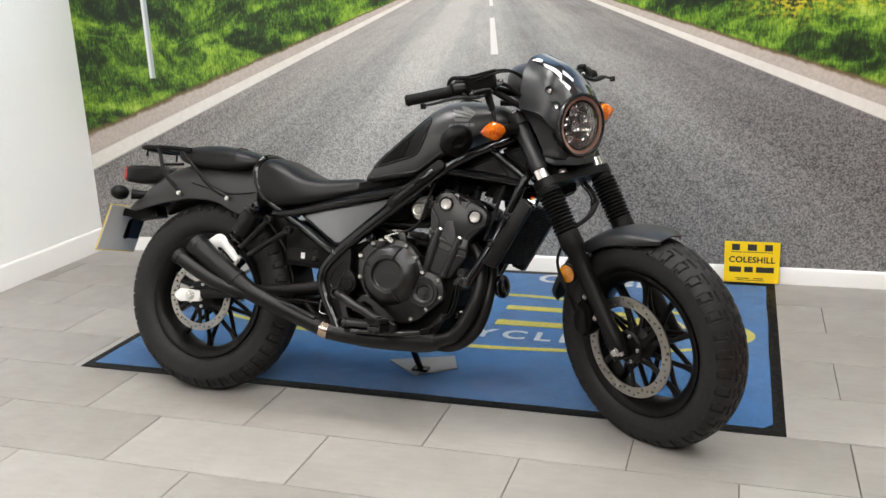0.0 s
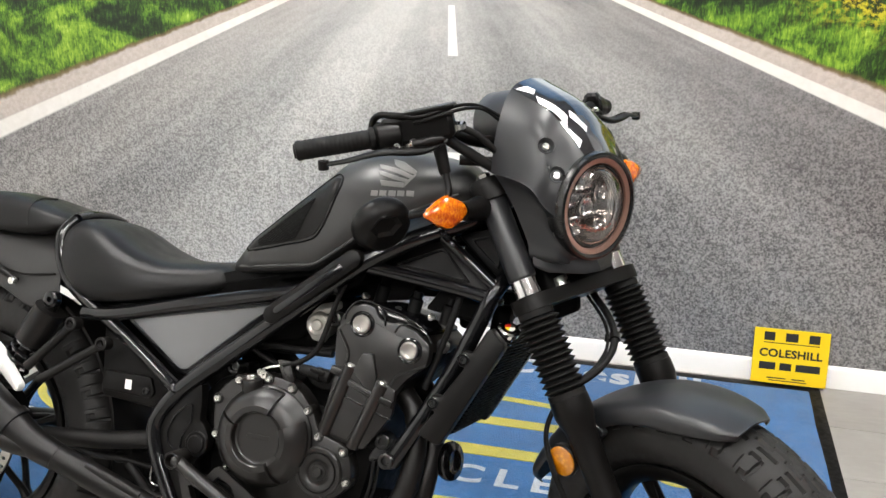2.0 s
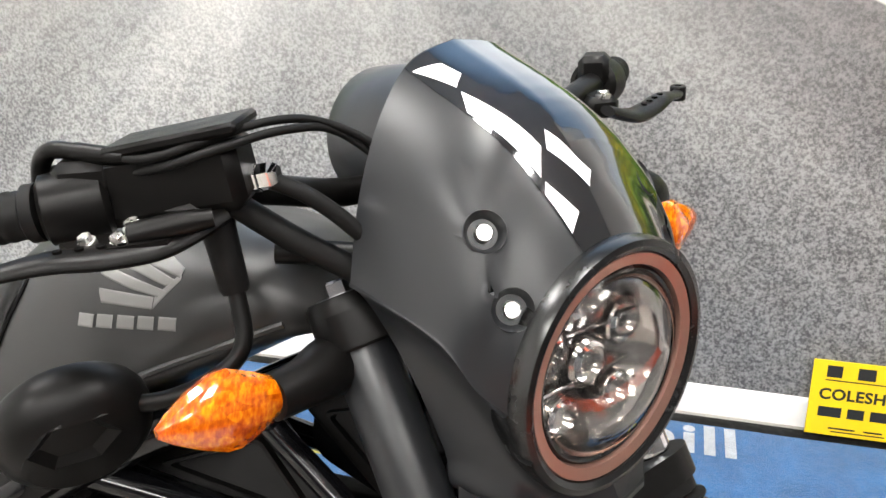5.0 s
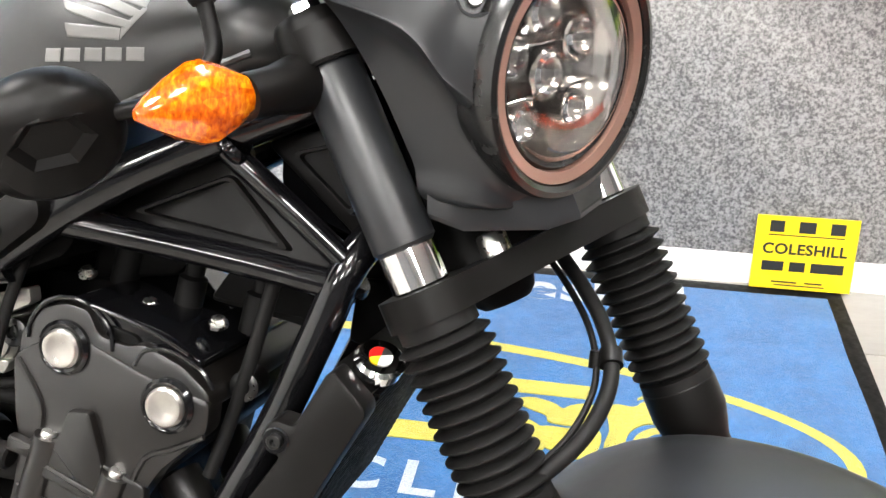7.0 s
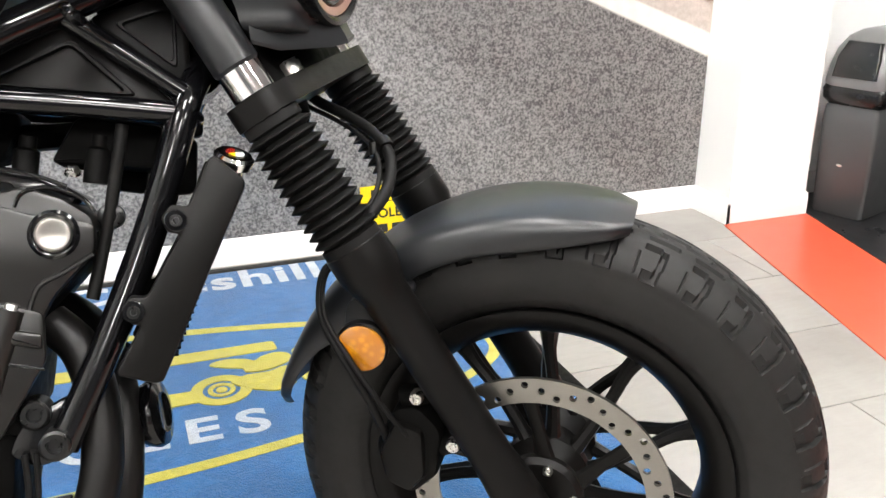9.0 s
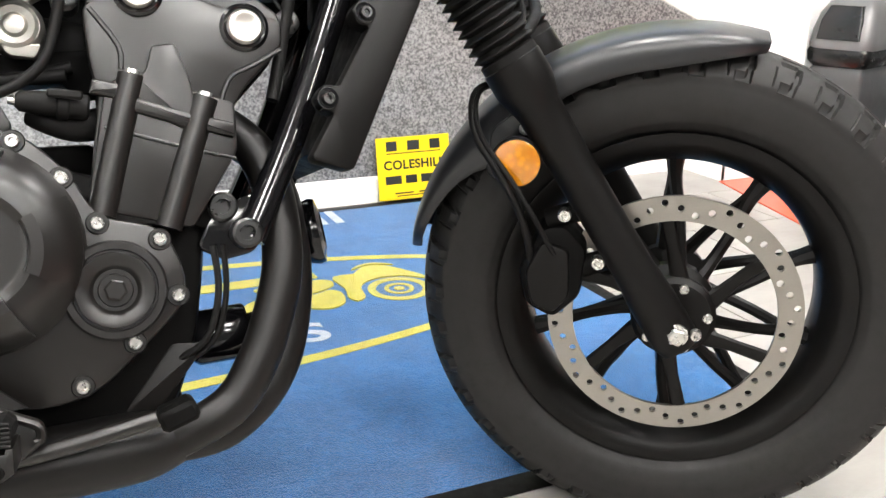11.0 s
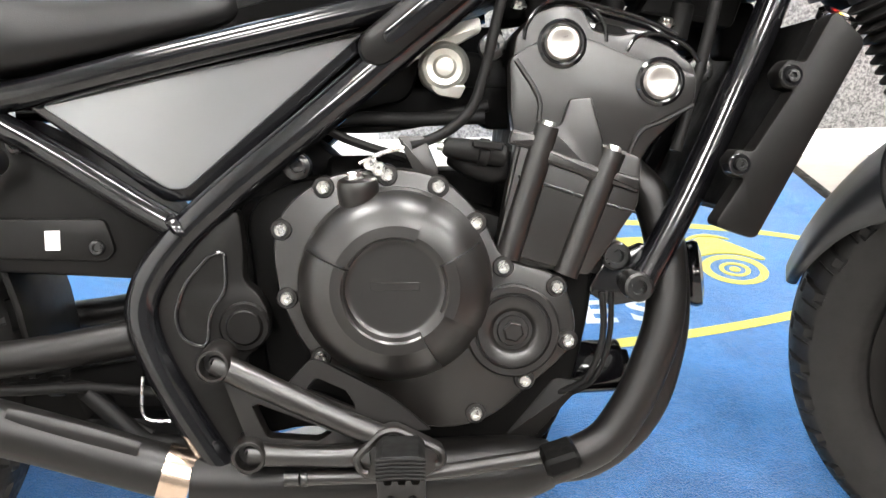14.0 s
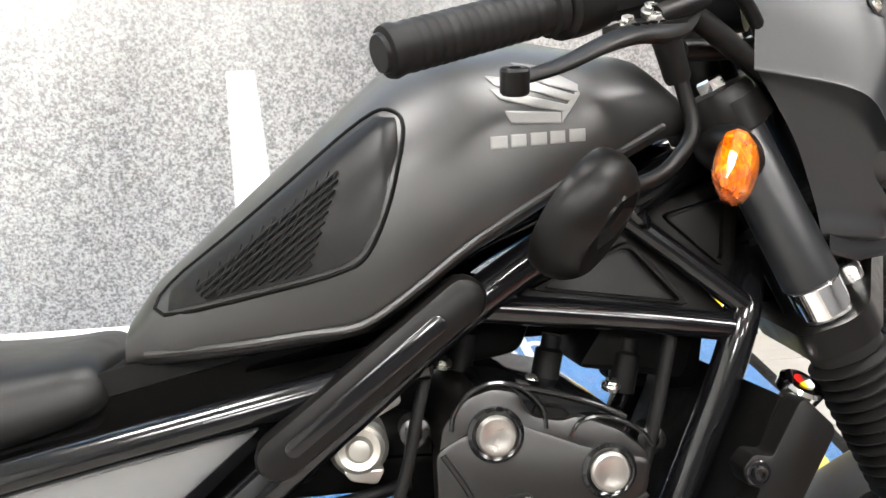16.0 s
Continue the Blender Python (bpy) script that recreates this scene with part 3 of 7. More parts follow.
def build_wheel(name, hub, r_out, w, turn, segs, cross, pitches, disc_y, disc_r, holes, label):
    wheel = part(name, rim(0.205, w * 0.80, hub).turned(turn), PLASTIC, bike, label)
    part("tyre", tyre(r_out, 0.208, w, hub, segs, cross, pitches).turned(turn), TYRE, wheel, "black rubber tyre with cut tread grooves", sharp=32)
    for i in range(10):
        part("spoke", spoke(hub, 2 * math.pi * (i + 0.43) / 10, 0.045, 0.182, 0.036).turned(turn), PLASTIC, wheel)
    hubs = Shape().lathe([(0.030, -0.062), (0.036, -0.058), (0.052, -0.044), (0.052, -0.030), (0.036, -0.012), (0.036, 0.012), (0.052, 0.030), (0.052, 0.044), (0.036, 0.058), (0.030, 0.062)], hub, (0, 1, 0), 32)
    part("hub", hubs.turned(turn), PLASTIC, wheel)
    c = (hub[0], disc_y, hub[2])
    d = part("brake_disc", brake_disc(c, disc_r * 0.80, disc_r, 0.005, holes).turned(turn), DISC, wheel, "drilled steel brake disc")
    for i in range(6):
        a = 2 * math.pi * i / 6 + 0.3
        p0 = Vector((hub[0] + 0.040 * math.cos(a), disc_y + 0.004, hub[2] + 0.040 * math.sin(a)))
        p1 = Vector((hub[0] + disc_r * 0.84 * math.cos(a + 0.28), disc_y + 0.002, hub[2] + disc_r * 0.84 * math.sin(a + 0.28)))
        part("carrier_arm", Shape().tube([p0, (p0 + p1) / 2 + Vector((0, 0.004, 0)), p1], [0.012, 0.008, 0.009], 8, flat=0.5).turned(turn), PLASTIC, wheel)
    car = Shape().lathe([(0.020, -0.010), (0.044, -0.008), (0.050, -0.002), (0.050, 0.006), (0.020, 0.010)], c, (0, 1, 0), 32)
    part("disc_carrier", car.turned(turn), PLASTIC, wheel)
    for i in range(5):
        a = 2 * math.pi * i / 5
        st = Shape()
        bolt(st, (c[0] + 0.039 * math.cos(a), disc_y - 0.008, c[2] + 0.039 * math.sin(a)), (0, -1, 0), 0.0058, 0.005)
        part("disc_bolt", st.turned(turn), STEEL, wheel)
    return wheel


RHUB, FHUB = (0.02, 0.0, 0.322), tuple(fork(0.052, 0, -0.563))
build_wheel("front_wheel", FHUB, 0.316, 0.066, STEER @ Matrix.Translation((0.0, 0.004, 0)), 1080, 100, 36, -0.082, 0.149, 48, "front wheel with slim black cast spokes")
build_wheel("rear_wheel", RHUB, 0.325, 0.075, Matrix(), 760, 52, 38, -0.088, 0.120, 40, "rear wheel with black cast spokes")

# ---- frame ----
R = 0.0175


def pair(name, pts, r, mat, seg=14, smooth=5, label="", both=True):
    """A frame tube on the near side, and its twin on the far side."""
    for sg in ((1, -1) if both else (1,)):
        part(name, Shape().tube([(p[0], p[1] * sg, p[2]) for p in pts], r, seg, smooth), mat, bike, label)


pair("main_tube", [(1.135, -0.052, 0.905), (1.06, -0.085, 0.866), (0.96, -0.112, 0.817), (0.875, -0.124, 0.762), (0.80, -0.128, 0.700), (0.69, -0.130, 0.609), (0.592, -0.130, 0.530), (0.545, -0.130, 0.487),
                   (0.514, -0.130, 0.446), (0.505, -0.130, 0.410), (0.518, -0.130, 0.365), (0.548, -0.130, 0.307), (0.590, -0.130, 0.236)], R, GLOSS, label="gloss black frame tube")
pair("seat_rail", [(0.855, -0.122, 0.730), (0.724, -0.121, 0.700), (0.54, -0.118, 0.658), (0.38, -0.116, 0.620), (0.30, -0.112, 0.612)], 0.0145, GLOSS)
pair("seat_loop", [(0.552, -0.130, 0.490), (0.507, -0.122, 0.514), (0.42, -0.114, 0.568), (0.343, -0.110, 0.612), (0.262, -0.108, 0.662), (0.222, -0.104, 0.716), (0.212, -0.096, 0.765), (0.225, -0.075, 0.797)], 0.0135, GLOSS)
part("seat_hoop", Shape().tube([(0.225, -0.075, 0.797), (0.222, -0.03, 0.806), (0.222, 0.03, 0.806), (0.225, 0.075, 0.797)], 0.0125, 12, 4), GLOSS, bike)
pair("truss_tube", [(0.895, -0.118, 0.772), (0.98, -0.108, 0.762), (1.06, -0.102, 0.752), (1.126, -0.098, 0.742)], 0.0125, GLOSS, smooth=3)
pair("truss_brace", [(1.030, -0.096, 0.843), (1.084, -0.096, 0.803), (1.138, -0.097, 0.762)], 0.0105, GLOSS, smooth=3)
pair("down_tube", [(1.165, -0.048, 0.800), (1.142, -0.092, 0.760), (1.120, -0.100, 0.700), (1.085, -0.100, 0.615), (1.040, -0.110, 0.520), (0.990, -0.120, 0.428)], 0.0155, GLOSS, smooth=4, label="gloss black front down tube")
part("head_tube", Shape().lathe([(0.030, -0.05), (0.034, -0.045), (0.034, 0.12), (0.030, 0.125)], HEAD, UP, 24), GLOSS, bike)
part("head_gusset", Shape().slab(fillet([(1.06, 0.80), (1.16, 0.76), (1.20, 0.80), (1.15, 0.91), (1.06, 0.875)], 0.02), -0.045, 0.045, 0.004), GLOSS, bike)
# welds where the tubes meet
for c in ((0.546, -0.130, 0.495), (1.140, -0.086, 0.745), (1.040, -0.096, 0.843)):
    part("weld_bead", Shape().lathe([(0.016, -0.006), (0.0195, -0.002), (0.019, 0.002), (0.016, 0.006)], c, (0.7, 0.0, 0.7), 18), GLOSS, bike)
# truss infill panels, each with a pressed triangle
def triangle_panel(pts, y, name="truss_panel"):
    s = Shape()
    out = fillet(pts, 0.012)
    s.slab(out, y + 0.010, y, 0.003)
    ob = part(name, s, PLASTIC, bike, "moulded black infill panel with a raised triangle")
    c = sum((Vector(p) for p in pts), Vector((0, 0))) / len(pts)
    ridge = [c + (Vector(p) - c) * 0.62 for p in pts]
    inner = [c + (Vector(p) - c) * 0.50 for p in pts]
    part("raised_rim", Shape().rings([[(p[0], yy, p[1]) for p in fillet(q, 0.008)] for q, yy in ((ridge, y), ([c + (Vector(p) - c) * 0.59 for p in pts], y - 0.006), ([c + (Vector(p) - c) * 0.53 for p in pts], y - 0.006), (inner, y))], caps=False), PLASTIC, ob)
    return ob


triangle_panel([(0.896, 0.778), (1.136, 0.746), (1.044, 0.842)], -0.090)
triangle_panel([(1.050, 0.848), (1.146, 0.766), (1.152, 0.876)], -0.064)
# moulded cover over the frame tube
def capsule(p0, p1, r, n=8):
    d = (Vector(p1) - Vector(p0)).normalized()
    nn = Vector((-d.y, d.x))
    out = [Vector(p1) + d * math.sin(a) * r + nn * math.cos(a) * r for a in [math.pi * k / n for k in range(n + 1)]]
    return out + [Vector(p0) - d * math.sin(a) * r - nn * math.cos(a) * r for a in [math.pi * k / n for k in range(n + 1)]]


cover = part("frame_cover", Shape().slab(capsule((0.736, 0.664), (0.884, 0.782), 0.0190), -0.125, -0.152, 0.009), PLASTIC, bike, "moulded black cover over the frame tube")
part("cover_groove", Shape().slab(capsule((0.748, 0.673), (0.862, 0.764), 0.0075), -0.145, -0.1535, 0.002), GLOSS, cover)

# ---- fuel tank ----
TOPZ = [(0.612, 0.768), (0.632, 0.797), (0.73, 0.886), (0.823, 0.970), (0.872, 0.996), (0.95, 1.001), (1.045, 0.985), (1.09, 0.952), (1.108, 0.925)]
BOTZ = [(0.612, 0.728), (0.70, 0.738), (0.803, 0.752), (0.84, 0.775), (0.896, 0.817), (0.962, 0.856), (1.061, 0.905), (1.108, 0.915)]
WIDE = [(0.612, 0.082), (0.66, 0.112), (0.74, 0.135), (0.83, 0.148), (0.92, 0.152), (1.0, 0.140), (1.06, 0.118), (1.108, 0.075)]


def lerp(table, x):
    for (a, u), (b, v) in zip(table, table[1:]):
        if x <= b:
            return u + (v - u) * min(max((x - a) / (b - a), 0), 1)
    return table[-1][1]


def tank_half(x):
    """The right half of the tank's outline at x, from the bottom to the top, as (y, z)."""
    zt, zb, w = lerp(TOPZ, x), lerp(BOTZ, x), lerp(WIDE, x)
    h = zt - zb
    return catmull([(-0.02, zb + 0.004, 0), (-w * 0.80, zb, 0), (-w * 0.97, zb + min(0.02, 0.12 * h), 0), (-w, zb + 0.40 * h, 0), (-w * 0.93, zb + 0.64 * h, 0), (-w * 0.72, zb + 0.86 * h, 0), (-w * 0.38, zb + 0.975 * h, 0), (0, zt, 0)], 4)


def tank_y(x, z):
    pts = tank_half(x)
    best = pts[0]
    for a, b in zip(pts, pts[1:]):
        if min(a.y, b.y) <= z <= max(a.y, b.y) and (b.y - a.y) > 0:
            return a.x + (b.x - a.x) * (z - a.y) / (b.y - a.y)
        best = b
    return best.x


s, rings = Shape(), []
for k in range(45):
    x = 0.612 + (1.108 - 0.612) * (0.5 - 0.5 * math.cos(math.pi * k / 44))
    half = tank_half(x)
    rings.append([(x, p.x, p.y) for p in half] + [(x, -p.x, p.y) for p in reversed(half[:-1])])
s.rings(rings)
tank = part("fuel_tank", s, SATIN, bike, "satin graphite teardrop fuel tank", sharp=60)


def on_tank(poly, lift, depth, mat, name, parent, chamfer=0.002, label=""):
    """A pad that follows the tank's flank; the outline is filled with a fine net of quads."""
    s = Shape()
    xs, n = [p[0] for p in poly], 14
    rows = []
    x0, x1 = min(xs) + 1e-4, max(xs) - 1e-4
    def ease(i, k): return 0.0 if i == 0 else 1.0 if i == k else 0.02 + 0.96 * (i - 1) / (k - 2)
    for i in range(n + 1):
        x = x0 + (x1 - x0) * ease(i, n)
        zs = []
        for j in range(len(poly)):
            (ax, az), (bx, bz) = poly[j - 1], poly[j]
            if (ax - x) * (bx - x) <= 0 and abs(ax - bx) > 1e-9:
                zs.append(az + (bz - az) * (x - ax) / (bx - ax))
        lo, hi = min(zs), max(zs)
        rows.append([(x, lo + (hi - lo) * ease(j, 8)) for j in range(9)])
    def place(p, off): return (p[0], tank_y(p[0], p[1]) - off, p[1])
    def off(i, j): return lift if 0 < i < n and 0 < j < 8 else -depth
    verts = [place(p, off(i, j)) for i, r in enumerate(rows) for j, p in enumerate(r)]
    s.put(verts, [(i * 9 + j, (i + 1) * 9 + j, (i + 1) * 9 + j + 1, i * 9 + j + 1) for i in range(n) for j in range(8)])
    return part(name, s, mat, parent, label, sharp=70)


KNEE = [(0.648, 0.777), (0.741, 0.797), (0.790, 0.810), (0.808, 0.822), (0.823, 0.853), (0.833, 0.888), (0.839, 0.918), (0.834, 0.930), (0.820, 0.930), (0.789, 0.908), (0.744, 0.870), (0.697, 0.832), (0.652, 0.796)]
knee = on_tank(KNEE, 0.0022, 0.004, PLASTIC, "knee_pad", tank, label="moulded black knee pad with a ribbed patch")
loop = catmull([(*p, 0) for p in KNEE], 3, closed=True)
for grow, r, off, mt in ((0.0012, 0.0017, 0.0006, CASTING),):
    run = [Vector((*q, 0)) for q in inset([Vector((p.x, p.y)) for p in loop], -grow)]
    run.append(run[0])
    part("pad_groove", Shape().tube([(p.x, tank_y(p.x, p.y) - off, p.y) for p in run], r, 8, caps=False), mt, tank)
# ribs of the knee pad's patch: long ones along the tank, short ones across
PATCH = [Vector(q) for q in ((0.672, 0.799), (0.680, 0.789), (0.764, 0.8085), (0.790, 0.884), (0.786, 0.889))]


def across(poly, p, d):
    """The stretch of the line through p along d that lies inside a convex outline."""
    n, hits = Vector((-d.y, d.x)), []
    for a, b in zip(poly, poly[1:] + poly[:1]):
        u, v = (a - p).dot(n), (b - p).dot(n)
        if (u < 0) != (v < 0):
            hits.append(a.lerp(b, u / (u - v)))
    return hits if len(hits) == 2 and (hits[0] - hits[1]).length > 0.006 else None


def patch_ribs(name, d, step, r, lift, mat_):
    d = d.normalized()
    n = Vector((-d.y, d.x))
    mid_ = sum(PATCH, Vector((0, 0))) / len(PATCH)
    for i in range(-20, 21):
        ends = across(PATCH, mid_ + n * step * i, d)
        if ends:
            pts = [ends[0].lerp(ends[1], k / 6) for k in range(7)]
            part(name, Shape().tube([(p.x, tank_y(p.x, p.y) - lift - 0.022 * max(0.0, 0.77 - p.x), p.y) for p in pts], r, 6), mat_, knee)


patch_ribs("rib", PATCH[4] - PATCH[0], 0.0046, 0.0015, 0.0040, RUBBER)
patch_ribs("cross_rib", PATCH[3] - PATCH[2], 0.0060, 0.0008, 0.0040, RUBBER)
# lower tank seam and filler cap
part("tank_seam", Shape().tube([(x, tank_y(x, lerp(BOTZ, x) + 0.012) - 0.001, lerp(BOTZ, x) + 0.012) for x in (0.63, 0.70, 0.76, 0.803, 0.84, 0.896, 0.962, 1.03, 1.06)], 0.0035, 8, 3), SATIN, tank)
part("filler_cap", Shape().lathe([(0.040, -0.01), (0.040, 0.004), (0.036, 0.009), (0.010, 0.011)], (0.92, 0, 0.998), (0, 0, 1), 28), GLOSS, tank)
# wing-shaped print and a word-sized row of plain bars on the flank
WING = (((0.315, 0.0), (0.59, 0.06), (0.99, 0.36), (0.98, 0.49), (0.65, 0.375), (0.40, 0.21)), ((0.0, 0.21), (0.50, 0.31), (0.94, 0.525), (0.90, 0.64), (0.50, 0.475), (0.075, 0.375)),
        ((0.035, 0.42), (0.50, 0.56), (0.88, 0.675), (0.83, 0.775), (0.50, 0.71), (0.125, 0.58)), ((0.16, 0.75), (0.76, 0.775), (0.76, 0.94), (0.20, 0.94)), ((0.765, 0.775), (0.98, 0.42), (0.995, 0.51), (0.765, 0.94)))
for feather in WING:
    on_tank([Vector((0.908 + 0.076 * u, 0.9705 - 0.0555 * v)) for u, v in feather], 0.0008, -0.0006, DECAL, "wing_print", tank)
for i, w in enumerate((0.0138, 0.0130, 0.0138, 0.0130, 0.0140)):
    x = 0.907 + 0.0162 * i
    z0 = 0.8985 + 0.0013 * i
    on_tank([Vector((x, z0)), Vector((x + w, z0 + 0.0006)), Vector((x + w, z0 + 0.0108)), Vector((x, z0 + 0.0102))], 0.0008, -0.0006, DECAL, "print_bar", tank)

# ---- seats ----
def pad(name, rows, mat, label, sharp=60, ends=0.55):
    """An upholstered pad lofted along x: (x, top, bottom, half width)."""
    rows = [tuple(v) for v in zip(*[[q[0] for q in catmull([(r[c], 0, 0) for r in rows], 5)] for c in range(4)])]
    s, rings = Shape(), []
    for k, (x, zt, zb, w) in enumerate(rows):
        h = zt - zb
        half = catmull([(0, zb, 0), (-w * 0.80, zb, 0), (-w * 0.98, zb + 0.10 * h, 0), (-w, zb + 0.38 * h, 0), (-w * 0.90, zb + 0.72 * h, 0), (-w * 0.62, zb + 0.94 * h, 0), (0, zt, 0)], 4)
        rings.append([(x, p.x, p.y) for p in half] + [(x, -p.x, p.y) for p in reversed(half[1:-1])])
    s.rings(rings)
    return part(name, s, mat, bike, label, sharp)


seat = pad("seat", [(0.196, 0.752, 0.728, 0.070), (0.205, 0.778, 0.700, 0.098), (0.238, 0.804, 0.672, 0.118), (0.30, 0.798, 0.640, 0.132), (0.38, 0.760, 0.642, 0.136), (0.45, 0.741, 0.655, 0.128), (0.53, 0.742, 0.674, 0.110), (0.572, 0.746, 0.686, 0.100),
                    (0.592, 0.738, 0.694, 0.090), (0.602, 0.725, 0.700, 0.076), (0.606, 0.714, 0.706, 0.055)], VINYL, "black vinyl solo seat with a raised back")
part("seat_base", Shape().slab(fillet([(0.23, 0.66), (0.33, 0.625), (0.59, 0.682), (0.60, 0.700), (0.45, 0.66), (0.26, 0.69)], 0.01), -0.085, 0.085, 0.003), PLASTIC, bike)
pillion = pad("pillion_pad", [(-0.126, 0.812, 0.802, 0.060), (-0.112, 0.824, 0.786, 0.085), (-0.065, 0.839, 0.768, 0.098), (0.04, 0.843, 0.757, 0.106), (0.13, 0.829, 0.757, 0.104), (0.19, 0.811, 0.772, 0.092), (0.210, 0.800, 0.786, 0.070)], VINYL, "black vinyl pillion pad")
part("pad_seam", Shape().tube([(0.125, -0.104, 0.775), (0.118, -0.097, 0.806), (0.11, -0.06, 0.831), (0.105, 0, 0.836)], 0.0022, 6, 4), VINYL, pillion)

# ---- rear mudguard ----
GUARD = [((-0.322, 0.612), (-0.275, 0.600)), ((-0.290, 0.655), (-0.235, 0.613)), ((-0.234, 0.703), (-0.175, 0.630)), ((-0.163, 0.752), (-0.112, 0.642)), ((-0.08, 0.776), (-0.038, 0.653)), ((0.03, 0.786), (0.058, 0.645)), ((0.12, 0.780), (0.142, 0.610)), ((0.205, 0.765), (0.225, 0.600))]
s, rings = Shape(), []
for top, low in GUARD:
    t, l = Vector((top[0], 0, top[1])), Vector((low[0], -0.098, low[1]))
    d = Vector((t.x - RHUB[0], 0, t.z - RHUB[2])).normalized()
    half = catmull([t, t + Vector((0, -0.05, 0)) - d * 0.006, t.lerp(l, 0.30) + Vector((0, -0.052, 0)) + d * 0.004, t.lerp(l, 0.62) + Vector((0, -0.037, 0)), l], 4)
    inner = [q - d * 0.004 + Vector((0, 0.004, 0)) * (1 if i else 0) for i, q in enumerate(half)]
    full = [Vector((q.x, -q.y, q.z)) for q in reversed(half[1:])] + half
    fin = inner[::-1] + [Vector((q.x, -q.y, q.z)) for q in inner[1:]]
    rings.append([tuple(q) for q in full + fin])
smooth_rings = list(zip(*[catmull([r[k] for r in rings], 4) for k in range(len(rings[0]))]))
s.rings(smooth_rings)
guard = part("rear_mudguard", s, SATIN, bike, "satin graphite rear mudguard")
part("mudguard_seam", Shape().tube([(-0.045, -0.0985, 0.705), (0.02, -0.0995, 0.690), (0.075, -0.100, 0.678), (0.13, -0.100, 0.672), (0.205, -0.100, 0.680)], 0.0025, 6, 4), PLASTIC, guard)
# luggage rack
rack = part("luggage_rack", Shape().tube([(-0.06, -0.098, 0.818), (-0.12, -0.096, 0.823), (-0.22, -0.090, 0.827), (-0.285, -0.070, 0.828), (-0.298, 0.0, 0.828), (-0.285, 0.070, 0.828), (-0.22, 0.090, 0.827), (-0.12, 0.096, 0.823), (-0.06, 0.098, 0.818)], 0.0078, 10, 5), PLASTIC, bike, "black tubular luggage rack over the mudguard")
for sg in (-1, 1):
    part("rack_stay", Shape().tube([(-0.196, 0.094 * sg, 0.824), (-0.168, 0.100 * sg, 0.748), (-0.13, 0.104 * sg, 0.705), (-0.085, 0.104 * sg, 0.668)], 0.0068, 10, 3), PLASTIC, rack)
    part("rack_stay", Shape().tube([(-0.108, 0.096 * sg, 0.822), (-0.04, 0.102 * sg, 0.762), (0.03, 0.106 * sg, 0.698), (0.075, 0.106 * sg, 0.674), (0.115, 0.106 * sg, 0.657)], 0.0068, 10, 3), PLASTIC, rack)
    part("rack_bar", Shape().tube([(-0.165, 0.098 * sg, 0.765), (-0.085, 0.100 * sg, 0.768)], 0.005, 8), PLASTIC, rack)
    part("peg_hook", Shape().tube([(-0.255, 0.082 * sg, 0.826), (-0.255, 0.082 * sg, 0.795)], 0.004, 8), PLASTIC, rack)
for x in (-0.235, -0.17, -0.11):
    part("rack_bar", Shape().tube([(x, -0.09, 0.826), (x, 0.09, 0.826)], 0.0055, 8), PLASTIC, rack)
for c in ((-0.085, -0.112, 0.667), (0.113, -0.114, 0.656)):
    s = Shape()
    bolt(s, c, (0, -1, 0), 0.0085, 0.006, False)
    part("rack_bolt", s, STEEL, rack)
# tail lamp, rear indicators, number plate
tail = part("tail_lamp", Shape().rings([[(x, y, zc + dz) for y, dz in [(-w, -h * 0.6), (-w * 0.8, -h), (w * 0.8, -h), (w, -h * 0.6), (w, h * 0.6), (w * 0.8, h), (-w * 0.8, h), (-w, h * 0.6)]]
                                        for x, w, h, zc in ((-0.17, 0.030, 0.020, 0.735), (-0.20, 0.048, 0.030, 0.735), (-0.30, 0.056, 0.034, 0.732), (-0.36, 0.056, 0.030, 0.734), (-0.366, 0.052, 0.026, 0.735))]), PLASTIC, bike, "oval black tail lamp housing")
part("red_lens", Shape().rings([[(x, y, 0.735 + dz) for y, dz in [(-w, -h * 0.6), (-w * 0.8, -h), (w * 0.8, -h), (w, -h * 0.6), (w, h * 0.6), (w * 0.8, h), (-w * 0.8, h), (-w, h * 0.6)]] for x, w, h in ((-0.362, 0.053, 0.028), (-0.374, 0.052, 0.027), (-0.378, 0.046, 0.022))]), RED, tail, "red tail lamp lens")
for sg in (-1, 1):
    ind = part("rear_indicator", Shape().tube([(-0.235, 0.055 * sg, 0.660), (-0.262, 0.085 * sg, 0.656), (-0.290, 0.108 * sg, 0.656)], [0.013, 0.015, 0.019], 12, 3), PLASTIC, bike)
    part("indicator_lamp", Shape().ball((-0.318, 0.135 * sg, 0.658), (0.030, 0.036, 0.026)), PLASTIC, ind)
bracket = part("plate_bracket", Shape().slab(fillet([(-0.25, 0.63), (-0.33, 0.605), (-0.40, 0.61), (-0.415, 0.585), (-0.34, 0.575), (-0.36, 0.50), (-0.375, 0.50), (-0.355, 0.565), (-0.23, 0.585)], 0.01), 0.03, -0.03, 0.003), PLASTIC, bike)
part("number_plate", Shape().box((-0.405, 0, 0.535), (0.004, 0.20, 0.17), 0.001, pose(0, 0, 0, 0, 18, 0)), PLATE, bracket, "blank back of the number plate")
part("plate_edge", Shape().box((-0.4075, 0, 0.535), (0.002, 0.206, 0.176), 0.0005, pose(0, 0, 0, 0, 18, 0)), YELLOW, bracket)

